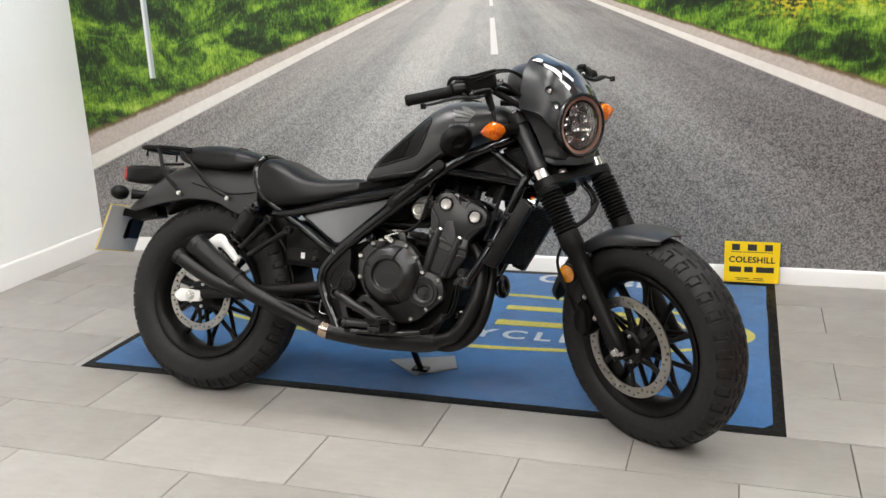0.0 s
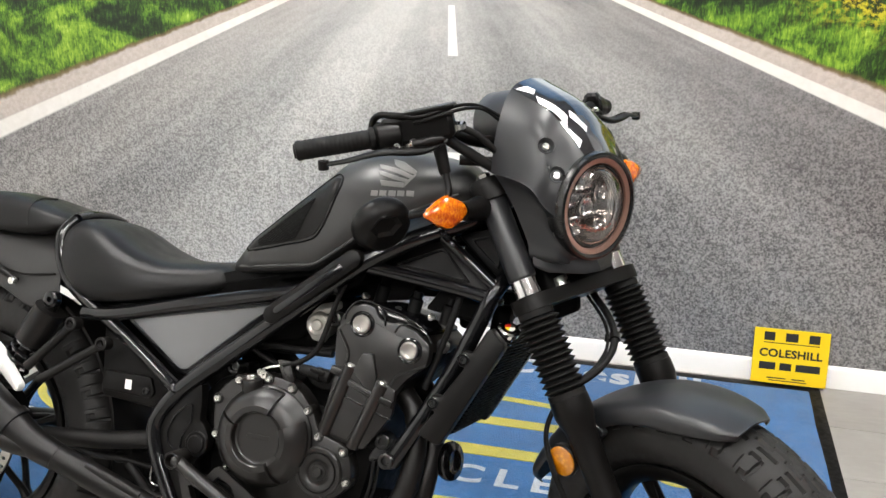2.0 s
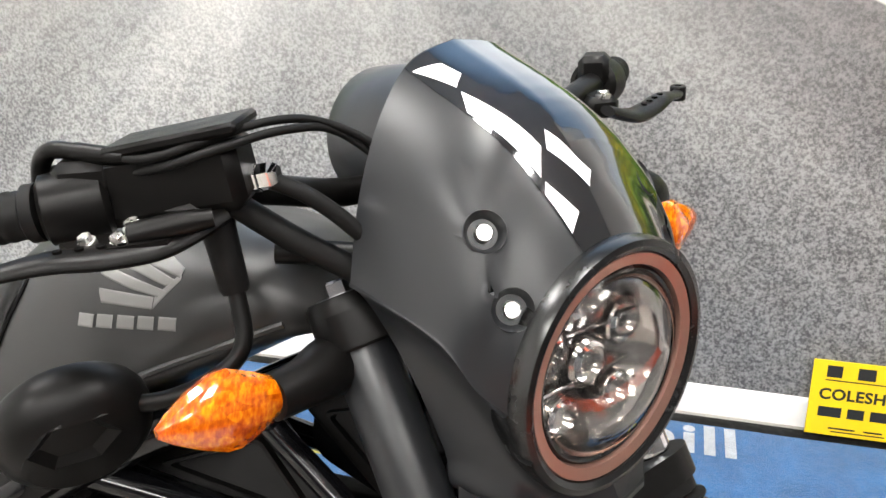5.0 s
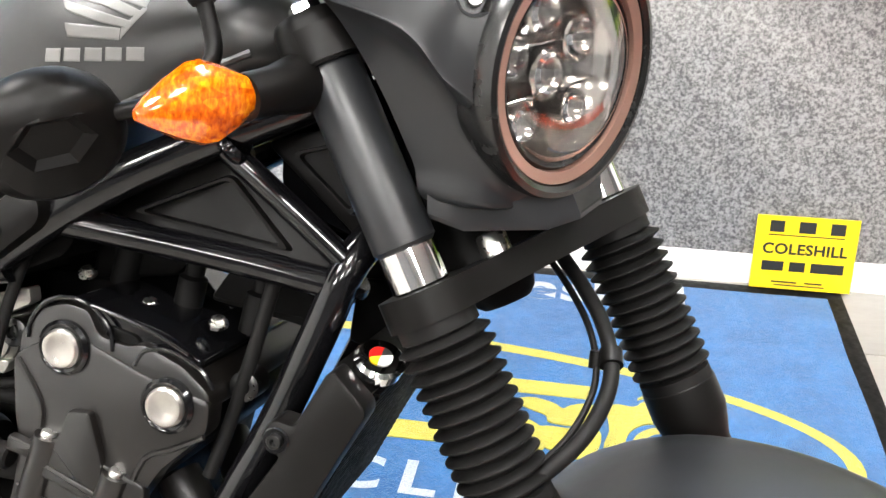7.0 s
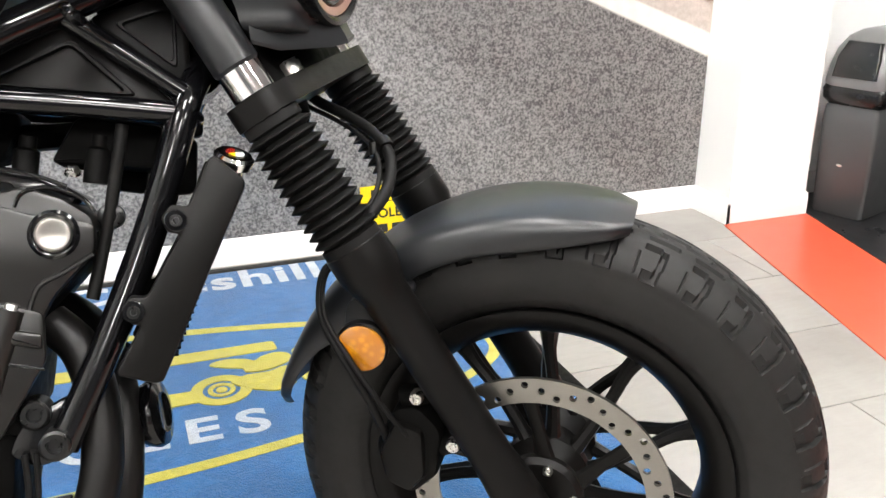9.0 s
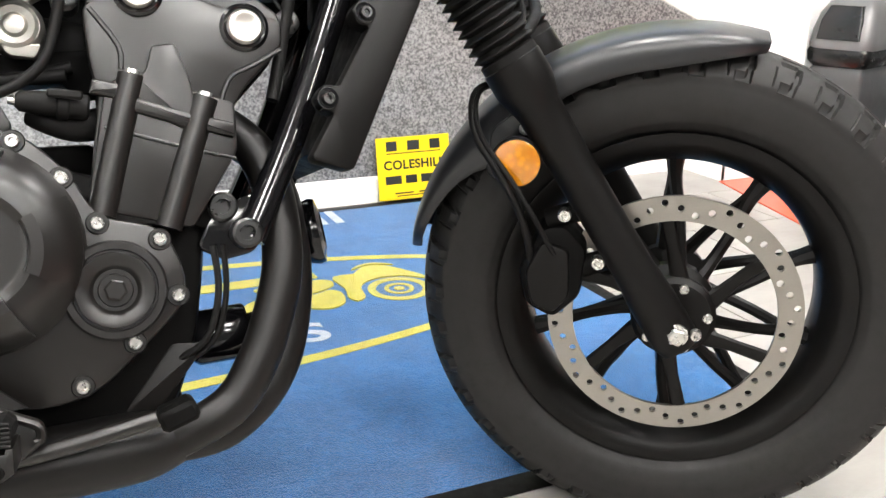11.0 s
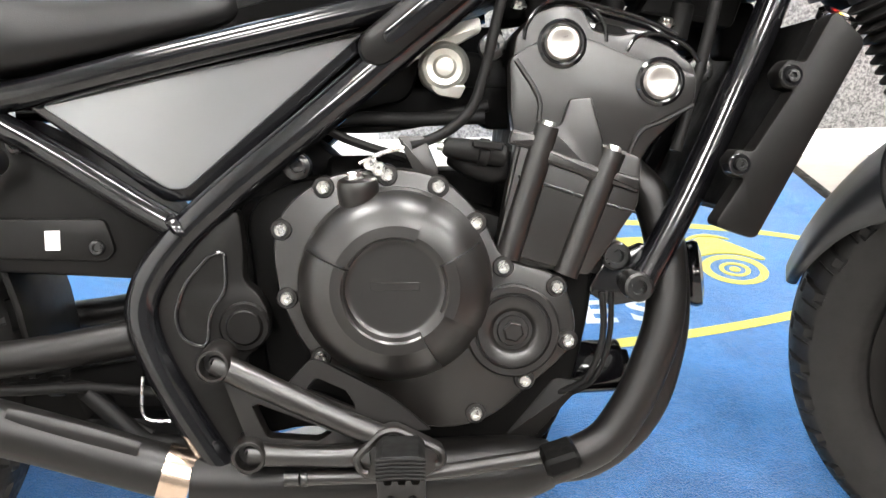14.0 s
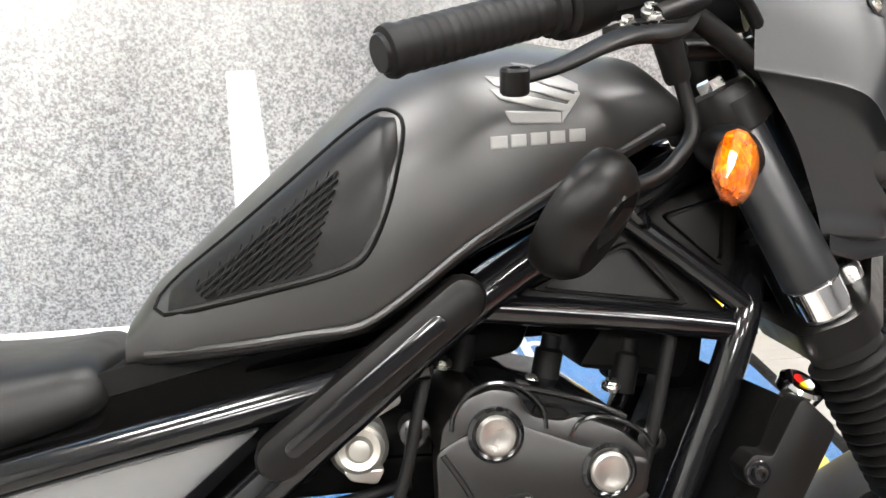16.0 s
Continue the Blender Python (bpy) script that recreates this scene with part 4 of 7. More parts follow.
# ---- engine ----
engine = part("engine_case", Shape().slab(fillet([(0.60, 0.515), (0.66, 0.545), (0.80, 0.52), (0.86, 0.50), (0.950, 0.49), (0.948, 0.42), (0.930, 0.33), (0.90, 0.262), (0.70, 0.262), (0.62, 0.33)], 0.03), 0.10, -0.105, 0.008), CASTING, bike, "black crankcase castings")
part("cylinder_block", Shape().slab(fillet([(0.852, 0.48), (0.868, 0.60), (0.985, 0.58), (0.955, 0.44)], 0.01), 0.105, -0.112, 0.004), CASTING, engine)
part("cylinder_head", Shape().slab(fillet([(0.866, 0.585), (0.866, 0.665), (0.905, 0.692), (1.030, 0.655), (1.035, 0.605), (0.975, 0.545)], 0.012), 0.110, -0.110, 0.005), CASTING, engine)
# clutch side cover with its screws
OUT = [(0.636, 0.497), (0.678, 0.540), (0.742, 0.551), (0.795, 0.540), (0.833, 0.503), (0.856, 0.464), (0.908, 0.443), (0.923, 0.384), (0.880, 0.338), (0.833, 0.303), (0.775, 0.298), (0.720, 0.326), (0.672, 0.364), (0.640, 0.425)]
cov = part("side_cover", Shape().slab([Vector(p[:2]) for p in catmull([(*p, 0) for p in OUT], 4, closed=True)], -0.100, -0.139, 0.004), ENGINE, bike, "satin black engine side cover held by bright screws")
CC, SC = (0.749, 0, 0.441), (0.862, 0, 0.394)
NEAR = (0, -1, 0)
part("clutch_dome", Shape().lathe([(0.0935, 0.136), (0.0935, 0.146), (0.090, 0.150), (0.088, 0.152), (0.080, 0.164), (0.070, 0.172), (0.062, 0.1755), (0.0520, 0.1765), (0.0495, 0.1745), (0.0445, 0.1705), (0.0425, 0.1700), (0.0405, 0.1700), (0.0, 0.1700)], CC, NEAR, 72), ENGINE, cov, "domed clutch cover")
for a0, a1 in ((67, 153), (-27, 27), (157, 299)):
    # raised lands between the centre recess and the rim, with two open gaps
    n = max(8, int((a1 - a0) / 5))
    rows = []
    for k in range(n + 1):
        a = radians(a0 + (a1 - a0) * k / n)
        rows.append([(CC[0] + r * math.cos(a), -h, CC[2] + r * math.sin(a)) for r, h in ((0.0460, 0.1705), (0.0480, 0.1830), (0.0500, 0.1850), (0.0600, 0.1846), (0.0622, 0.1832), (0.0720, 0.1795), (0.0838, 0.1700), (0.0905, 0.1580), (0.0905, 0.149))])
    part("raised_land", Shape().rings(rows, closed=False, caps=False).put([q for r in (rows[0], rows[-1]) for q in r], [tuple(range(9)), tuple(range(17, 8, -1))]), ENGINE, cov, sharp=25)
part("embossed_bar", Shape().box((0.749, -0.1702, 0.443), (0.046, 0.0014, 0.0075), 0.0006), ENGINE, cov)
part("clutch_barrel", Shape().lathe([(0.004, -0.021), (0.013, -0.018), (0.0185, -0.010), (0.0195, 0.0), (0.0195, 0.008), (0.0180, 0.012), (0.0130, 0.014), (0.0, 0.0145)], (0.7155, -0.152, 0.530), (-0.06, -0.15, 1), 28), ENGINE, cov)
lever_nut = Shape()
hexbolt(lever_nut, (0.713, -0.155, 0.543), (-0.06, -0.15, 1), 0.0075, 0.007)
part("lever_nut", lever_nut, STEEL, cov)
for x, z in ((0.735, 0.551), (0.727, 0.556)):
    lever_nut = Shape()
    bolt(lever_nut, (x, -0.143, z), NEAR, 0.0068, 0.007)
    part("lever_screw", lever_nut, STEEL, cov)
part("crank_boss", Shape().lathe([(0.0455, 0.130), (0.0455, 0.1455), (0.0435, 0.148), (0.0375, 0.148), (0.0365, 0.1455), (0.0350, 0.1455), (0.0340, 0.149), (0.0250, 0.149), (0.0215, 0.1465), (0.0190, 0.1435), (0.0155, 0.1435), (0.0145, 0.1460), (0.0, 0.1460)], SC, NEAR, 56), ENGINE, cov)
part("inspection_plug", Shape().lathe([(0.0105, 0.144), (0.0105, 0.150), (0.0085, 0.1515)], SC, NEAR, 6), ENGINE, cov)
for x, z in ((0.641, 0.494), (0.682, 0.534), (0.742, 0.545), (0.791, 0.534), (0.827, 0.499), (0.645, 0.428), (0.853, 0.456), (0.905, 0.436), (0.916, 0.383), (0.874, 0.344), (0.826, 0.311), (0.676, 0.369)):
    part("screw_boss", Shape().lathe([(0.0105, 0.118), (0.0105, 0.1395), (0.0095, 0.141)], (x, 0, z), NEAR, 16), ENGINE, cov)
    sc = Shape()
    bolt(sc, (x, -0.1405, z), NEAR, 0.0062, 0.0065)
    part("screw", sc, STEEL, cov, "bright socket screw")
# cylinder side: cam chain cover, ribs and cap bolts
cam_cover = part("cam_chain_cover", Shape().slab(fillet([(0.846, 0.466), (0.884, 0.452), (0.925, 0.448), (0.950, 0.456), (0.962, 0.520), (0.976, 0.538), (1.000, 0.575), (1.040, 0.612), (1.042, 0.640), (0.990, 0.652), (0.930, 0.676), (0.880, 0.668), (0.860, 0.655), (0.861, 0.605), (0.866, 0.575)], 0.008), -0.105, -0.128, 0.004), ENGINE, bike, "satin black cam chain cover on the cylinder")
for p0, p1 in (((0.858, 0.463), (0.897, 0.590)), ((0.915, 0.446), (0.961, 0.566))):
    part("bolt_column", Shape().tube([(p0[0], -0.1285, p0[1]), (p1[0], -0.1285, p1[1])], 0.0125, 18), ENGINE, cam_cover)
    bs = Shape()
    bolt(bs, (p1[0], -0.1300, p1[1]), (p1[0] - p0[0], 0, p1[1] - p0[1]), 0.0068, 0.005, False)
    part("column_bolt", bs, STEEL, cam_cover)
part("cover_step", Shape().slab(fillet([(0.896, 0.560), (0.899, 0.588), (0.909, 0.592), (0.917, 0.616), (0.938, 0.618), (0.949, 0.580), (0.952, 0.530)], 0.004), -0.124, -0.1355, 0.003), ENGINE, cam_cover)
part("cylinder_plate", Shape().slab(fillet([(0.846, 0.470), (0.938, 0.444), (0.986, 0.514), (0.988, 0.560), (0.950, 0.574), (0.890, 0.592), (0.872, 0.580)], 0.006), -0.122, -0.1315, 0.003), ENGINE, cam_cover)
part("cross_band", Shape().slab(fillet([(0.888, 0.572), (0.946, 0.551), (0.986, 0.540), (0.984, 0.526), (0.944, 0.538), (0.884, 0.559)], 0.003), -0.130, -0.1375, 0.003), ENGINE, cam_cover)
part("cross_band", Shape().slab(fillet([(0.862, 0.588), (0.892, 0.580), (0.890, 0.566), (0.858, 0.574)], 0.003), -0.128, -0.1360, 0.003), ENGINE, cam_cover)
part("cover_joint", Shape().slab([Vector(p) for p in ((0.868, 0.545), (0.945, 0.5195), (0.984, 0.508), (0.984, 0.505), (0.945, 0.5155), (0.868, 0.541))], -0.130, -0.1330, 0.0006), BEZEL, cam_cover)
part("casting_rib", Shape().tube([(0.970, -0.1285, 0.545), (0.985, -0.1285, 0.583), (1.009, -0.1285, 0.595), (1.038, -0.1285, 0.610)], 0.0026, 6, 3), ENGINE, cam_cover)
part("casting_rib", Shape().tube([(0.866, -0.1285, 0.653), (0.888, -0.1285, 0.618), (0.888, -0.1285, 0.596)], 0.0026, 6, 3), ENGINE, cam_cover)
valve = part("valve_cover", Shape().slab(fillet([(0.862, 0.650), (0.866, 0.676), (0.884, 0.698), (0.908, 0.706), (0.930, 0.702), (0.940, 0.682), (0.965, 0.676), (0.980, 0.680), (1.016, 0.666), (1.040, 0.646), (1.042, 0.630), (0.95, 0.655), (0.90, 0.672)], 0.006), 0.10, -0.126, 0.005), ENGINE, bike, "satin black valve cover")
for c in ((0.910, -0.128, 0.668), (1.005, -0.128, 0.632)):
    part("cap_collar", Shape().lathe([(0.0235, -0.016), (0.0235, 0.002), (0.0205, 0.0045), (0.0190, 0.0035)], c, NEAR, 36), GLOSS, valve)
    part("cap_bolt", Shape().lathe([(0.0170, -0.004), (0.0170, 0.006), (0.0150, 0.0085), (0.0120, 0.0088), (0.0100, 0.0080), (0.0, 0.0078)], c, NEAR, 32), CAPMETAL, valve, "polished round cap bolt")
for run in ([(0.874, 0.672), (0.877, 0.687), (0.891, 0.704), (0.911, 0.710), (0.933, 0.705), (0.950, 0.688), (0.953, 0.670)], [(0.973, 0.661), (0.982, 0.674), (1.005, 0.677), (1.032, 0.665), (1.043, 0.650)], [(0.933, 0.706), (0.965, 0.698), (0.996, 0.688), (1.021, 0.676)]):
    part("cover_ridge", Shape().tube([(x, -0.1255, z) for x, z in run], 0.0022, 8, 4), GLOSS, valve)
part("cover_top", Shape().slab(fillet([(0.888, 0.690), (0.900, 0.706), (0.928, 0.706), (0.996, 0.690), (1.030, 0.668), (1.020, 0.655), (0.95, 0.665)], 0.006), 0.08, -0.118, 0.004), GLOSS, valve)
part("cover_notch", Shape().slab(fillet([(0.938, 0.668), (0.945, 0.690), (0.972, 0.684), (0.985, 0.660)], 0.004), -0.10, -0.1215, 0.003), CASTING, valve)
for x, z, y in ((0.846, 0.668, -0.105), (0.655, 0.553, -0.118), (1.055, 0.645, -0.09)):
    hb = Shape().lathe([(0.013, -0.02), (0.013, 0.004), (0.010, 0.006), (0.006, 0.006), (0.0055, 0.001)], (x, y, z), NEAR, 18)
    part("engine_mount_bolt", hb, DARKSTEEL, bike)
# spark and sensor fittings above the engine
for x, y, z in ((0.975, -0.04, 0.705), (1.045, -0.05, 0.700), (0.90, -0.02, 0.722)):
    fit_ = part("coil_cap", Shape().lathe([(0.013, -0.02), (0.013, 0.015), (0.009, 0.018), (0.009, 0.03)], (x, y, z), (0.2, 0, 1), 16), RUBBER, bike)
    hb = Shape()
    hexbolt(hb, (x - 0.022, y - 0.03, z - 0.008), (0.1, -0.4, 1), 0.0065, 0.006)
    part("flange_bolt", hb, STEEL, fit_)
part("airbox", Shape().slab(fillet([(0.735, 0.715), (0.80, 0.700), (0.88, 0.735), (0.90, 0.775), (0.80, 0.74), (0.70, 0.725)], 0.01), 0.09, -0.085, 0.004), CASTING, bike)
# throttle body with its pulley
tb = part("throttle_body", Shape().lathe([(0.026, 0.030), (0.026, 0.075), (0.022, 0.080), (0.018, 0.080)], (0.80, 0, 0.650), NEAR, 28), ALLOY, bike, "bare alloy throttle body")
part("throttle_pulley", Shape().lathe([(0.0215, 0.078), (0.0215, 0.083), (0.018, 0.085), (0.012, 0.083), (0.009, 0.087), (0.0045, 0.088), (0.0, 0.088)], (0.80, 0, 0.650), NEAR, 28), ALLOY, tb)
part("pulley_bracket", Shape().slab(fillet([(0.785, 0.632), (0.792, 0.622), (0.815, 0.618), (0.822, 0.632)], 0.004), -0.070, -0.082, 0.002), ALLOY, tb)
part("linkage_plate", Shape().slab(fillet([(0.782, 0.672), (0.800, 0.690), (0.836, 0.700), (0.838, 0.686), (0.812, 0.672)], 0.004), -0.060, -0.075, 0.002), ALLOY, tb)
part("intake_boot", Shape().tube([(0.795, -0.02, 0.648), (0.85, -0.02, 0.640), (0.89, -0.02, 0.632)], [0.028, 0.026, 0.028], 18, 3), RUBBER, bike)
part("clutch_cable", Shape().tube([(0.862, -0.112, 0.742), (0.848, -0.120, 0.690), (0.836, -0.124, 0.640), (0.822, -0.126, 0.605), (0.795, -0.130, 0.583), (0.765, -0.134, 0.573)], 0.0052, 10, 5), RUBBER, bike, "black clutch cable")
part("cable_end", Shape().tube([(0.765, -0.134, 0.573), (0.738, -0.138, 0.566), (0.716, -0.140, 0.556)], 0.0022, 8), STEEL, bike)
part("cable_bracket", Shape().slab(fillet([(0.752, 0.582), (0.778, 0.582), (0.792, 0.548), (0.785, 0.538), (0.768, 0.548)], 0.004), -0.128, -0.137, 0.002), ENGINE, bike)
plug = part("sensor_plug", Shape().lathe([(0.0060, -0.004), (0.0095, 0.0), (0.0110, 0.016), (0.0110, 0.030), (0.0135, 0.031), (0.0135, 0.040), (0.0115, 0.041), (0.0115, 0.056), (0.0090, 0.058)], (0.800, -0.128, 0.571), (0.94, 0.05, -0.14), 18), RUBBER, bike, "black rubber sensor plug")
part("plug_tip", Shape().lathe([(0.0035, -0.010), (0.0045, -0.008), (0.0045, 0.0)], (0.800, -0.128, 0.571), (0.94, 0.05, -0.14), 12), STEEL, plug)
part("plug_clip", Shape().box((0.838, -0.142, 0.573), (0.030, 0.006, 0.008), 0.002, pose(0, 0, 0, 0, 8, 0)), PLASTIC, plug)
part("coolant_hose", Shape().tube([(0.865, -0.095, 0.552), (0.846, -0.106, 0.548), (0.825, -0.108, 0.553), (0.806, -0.100, 0.562)], [0.015, 0.0145, 0.013, 0.010], 14, 4), RUBBER, bike)
part("starter_motor", Shape().lathe([(0.030, -0.05), (0.034, -0.045), (0.034, 0.04), (0.028, 0.05)], (0.73, -0.045, 0.528), (1, 0, 0), 24), CASTING, bike)
part("wiring_loom", Shape().tube([(0.62, -0.09, 0.575), (0.70, -0.085, 0.598), (0.77, -0.08, 0.598), (0.84, -0.085, 0.60)], 0.007, 10, 4), RUBBER, bike)
part("wiring_loom", Shape().tube([(0.66, -0.11, 0.605), (0.70, -0.10, 0.580), (0.76, -0.10, 0.560)], 0.0045, 8, 4), RUBBER, bike)
part("breather_hose", Shape().tube([(1.075, -0.088, 0.735), (1.060, -0.092, 0.670), (1.045, -0.094, 0.615), (1.030, -0.10, 0.565)], 0.0065, 10, 4), RUBBER, bike)
part("wire", Shape().tube([(0.955, -0.115, 0.425), (0.955, -0.120, 0.380), (0.938, -0.116, 0.335), (0.900, -0.095, 0.315)], 0.0035, 8, 4), RUBBER, bike)
part("wire", Shape().tube([(0.965, -0.112, 0.425), (0.962, -0.116, 0.375), (0.945, -0.112, 0.332), (0.905, -0.090, 0.308)], 0.003, 8, 4), RUBBER, bike)
part("electrics_block", Shape().slab(fillet([(1.00, 0.705), (1.10, 0.690), (1.115, 0.735), (1.03, 0.75)], 0.008), 0.05, -0.055, 0.004), CASTING, bike)
part("lower_mount", Shape().slab(fillet([(0.955, 0.455), (1.000, 0.475), (1.010, 0.440), (0.995, 0.415), (0.965, 0.410), (0.940, 0.425)], 0.008), -0.095, -0.112, 0.003), GLOSS, bike)
for x, z, y in ((0.986, 0.434, -0.136), (0.968, 0.462, -0.114)):
    hb = Shape().lathe([(0.0145, -0.03), (0.0145, 0.004), (0.012, 0.006), (0.0075, 0.006), (0.0068, -0.001)], (x, y, z), NEAR, 20)
    part("frame_bolt", hb, DARKSTEEL, bike)
oil = part("oil_filter", Shape().lathe([(0.024, -0.02), (0.028, -0.015), (0.0285, 0.034), (0.027, 0.037)], (0.950, -0.052, 0.333), (1, 0, 0.05), 28), GLOSS, bike, "gloss black oil filter")
part("filter_end", Shape().lathe([(0.018, 0.032), (0.018, 0.045), (0.016, 0.047)], (0.950, -0.052, 0.333), (1, 0, 0.05), 6), GLOSS, oil)
part("skid_bracket", Shape().slab(fillet([(0.858, 0.276), (0.908, 0.336), (0.942, 0.332), (0.886, 0.270)], 0.005), -0.098, -0.106, 0.002), PLASTIC, bike)
part("sump", Shape().slab(fillet([(0.66, 0.30), (0.92, 0.29), (0.90, 0.235), (0.70, 0.235)], 0.02), 0.07, -0.07, 0.006), CASTING, bike)

# ---- exhaust ----
part("exhaust_header", Shape().tube([(0.985, -0.070, 0.545), (1.012, -0.080, 0.515), (1.024, -0.092, 0.465), (1.022, -0.104, 0.400), (1.004, -0.110, 0.345), (0.984, -0.114, 0.305), (0.953, -0.117, 0.268), (0.895, -0.118, 0.245)], 0.0205, 18, 5), PIPE, bike, "matt black exhaust header pipe")
part("exhaust_header", Shape().tube([(0.990, 0.02, 0.550), (1.024, -0.01, 0.520), (1.040, -0.040, 0.465), (1.040, -0.062, 0.395), (1.030, -0.068, 0.338), (1.013, -0.072, 0.295), (0.985, -0.077, 0.262), (0.945, -0.082, 0.240), (0.895, -0.086, 0.238)], 0.0205, 18, 5), PIPE, bike)
part("collector", Shape().tube([(0.905, -0.108, 0.246), (0.87, -0.110, 0.244), (0.80, -0.112, 0.242), (0.70, -0.116, 0.240), (0.60, -0.122, 0.243), (0.545, -0.128, 0.248)], [0.024, 0.033, 0.034, 0.033, 0.029, 0.0265], 22, 4, flat=1.15), PIPE, bike, "matt black exhaust collector box")
part("pipe_clamp", Shape().tube([(0.545, -0.129, 0.247), (0.518, -0.132, 0.256)], 0.0285, 24), TINTED, bike, "heat-tinted steel exhaust clamp")
part("link_pipe", Shape().tube([(0.545, -0.129, 0.247), (0.50, -0.134, 0.262), (0.42, -0.146, 0.292), (0.36, -0.160, 0.316), (0.30, -0.178, 0.342)], [0.0262, 0.0262, 0.0262, 0.0262, 0.027], 20, 4), PIPE, bike)
silencer = part("silencer", Shape().tube([(0.32, -0.174, 0.334), (0.27, -0.188, 0.358), (0.20, -0.196, 0.404), (0.13, -0.200, 0.450), (0.072, -0.202, 0.490)], [0.027, 0.030, 0.034, 0.037, 0.038], 26, 4), PIPE, bike, "matt black twin-tip silencer")
part("tip_ring", Shape().lathe([(0.039, -0.008), (0.040, 0.0), (0.039, 0.012), (0.030, 0.013), (0.028, 0.006)], (0.075, -0.202, 0.488), (-0.82, 0, 0.57), 28), PIPE, silencer)
part("lower_tip", Shape().tube([(0.30, -0.184, 0.345), (0.23, -0.205, 0.356), (0.13, -0.216, 0.392), (0.020, -0.222, 0.450)], [0.020, 0.022, 0.024, 0.024], 20, 4), PIPE, silencer)
part("tip_ring", Shape().lathe([(0.026, -0.008), (0.027, 0.0), (0.026, 0.010), (0.018, 0.011), (0.016, 0.004)], (0.022, -0.222, 0.449), (-0.87, 0, 0.48), 24), PIPE, silencer)
part("sleeve", Shape().tube([(0.232, -0.1925, 0.383), (0.218, -0.194, 0.392)], 0.0375, 28), PIPE, silencer)
part("heat_shield", Shape().tube([(0.50, -0.152, 0.282), (0.44, -0.160, 0.303), (0.385, -0.170, 0.324)], [0.010, 0.012, 0.010], 12, 3, flat=0.4), PIPE, silencer)

# ---- swinging arm, shock absorbers, rear brake ----
for sg in (-1, 1):
    part("swing_arm", Shape().tube([(0.60, 0.105 * sg, 0.397), (0.49, 0.112 * sg, 0.386), (0.384, 0.114 * sg, 0.368), (0.22, 0.114 * sg, 0.352), (0.10, 0.114 * sg, 0.336), (0.00, 0.114 * sg, 0.324)], [0.026, 0.019, 0.0185, 0.019, 0.020, 0.021], 16, 3), PIPE, bike, "satin black tubular swinging arm")
    ax = part("axle_plate", Shape().slab(fillet([(-0.055, 0.318), (-0.035, 0.342), (0.050, 0.340), (0.052, 0.303), (-0.035, 0.298)], 0.010), 0.118 * sg, 0.136 * sg, 0.003), POLISHED, bike, "polished alloy axle adjuster plate")
    hb = Shape()
    hexbolt(hb, (0.012, 0.136 * sg, 0.321), (0, sg, 0), 0.0135, 0.012)
    part("axle_nut", hb, STEEL, ax)
    top, low = Vector((0.238, 0.126 * sg, 0.632)), Vector((0.120, 0.126 * sg, 0.425))
    d = top - low
    shock = part("shock_absorber", Shape().tube([low, low + d * 0.64], 0.012, 14).tube([low + d * 0.56, low + d * 0.90], [0.033, 0.032], 24).tube([low + d * 0.86, top], 0.013, 14), PIPE, bike, "black shock absorber with a coil spring")
    coil = [low + d * (0.16 + 0.50 * k / 84) + (d.normalized().cross(Vector((0, 1, 0))) * math.cos(2 * math.pi * k / 14) + Vector((0, 1, 0)) * math.sin(2 * math.pi * k / 14)) * 0.027 for k in range(85)]
    part("coil_spring", Shape().tube(coil, 0.0048, 8), GLOSS, shock)
    part("spring_seat", Shape().lathe([(0.028, -0.006), (0.030, 0.0), (0.028, 0.006)], low + d * 0.15, d, 20), PIPE, shock)
    part("shock_eye", Shape().lathe([(0.017, 0.0), (0.017, 0.014), (0.012, 0.017), (0.006, 0.017), (0.005, 0.010)], top + Vector((0, 0.004 * sg, 0)), (0, sg, 0), 18), GLOSS, shock)
    # pillion peg bracket: two arms with open eyes
    for p0, p1 in (((0.296, 0.590), (0.205, 0.492)), ((0.372, 0.560), (0.238, 0.470))):
        part("peg_bracket_arm", Shape().tube([(p0[0], 0.138 * sg, p0[1]), (p1[0], 0.150 * sg, p1[1])], [0.0085, 0.0098], 12), PIPE, bike)
        part("bracket_eye", Shape().lathe([(0.0135, -0.012), (0.0135, 0.010), (0.011, 0.012), (0.0085, 0.012), (0.008, 0.0)], (p0[0], 0.138 * sg, p0[1]), (0, sg, 0), 20), PIPE, bike)
    part("pillion_peg", Shape().slab(fillet([(0.078, 0.506), (0.126, 0.536), (0.142, 0.528), (0.208, 0.455), (0.200, 0.440), (0.184, 0.452), (0.140, 0.490), (0.094, 0.490)], 0.008), 0.150 * sg, 0.168 * sg, 0.004), POLISHED, bike, "polished folding pillion footpeg")
part("rear_caliper", Shape().slab(fillet([(0.06, 0.45), (0.12, 0.44), (0.16, 0.40), (0.13, 0.36), (0.09, 0.39), (0.05, 0.42)], 0.01), -0.075, -0.118, 0.005), CASTING, bike)
part("brake_hose", Shape().tube([(0.60, -0.10, 0.30), (0.52, -0.105, 0.325), (0.44, -0.11, 0.335), (0.36, -0.112, 0.334), (0.30, -0.112, 0.345)], 0.0055, 10, 5), RUBBER, bike)
part("brake_master", Shape().tube([(0.535, -0.10, 0.270), (0.495, -0.105, 0.275), (0.470, -0.108, 0.300), (0.440, -0.11, 0.330)], [0.012, 0.012, 0.010, 0.009], 12, 4), RUBBER, bike)
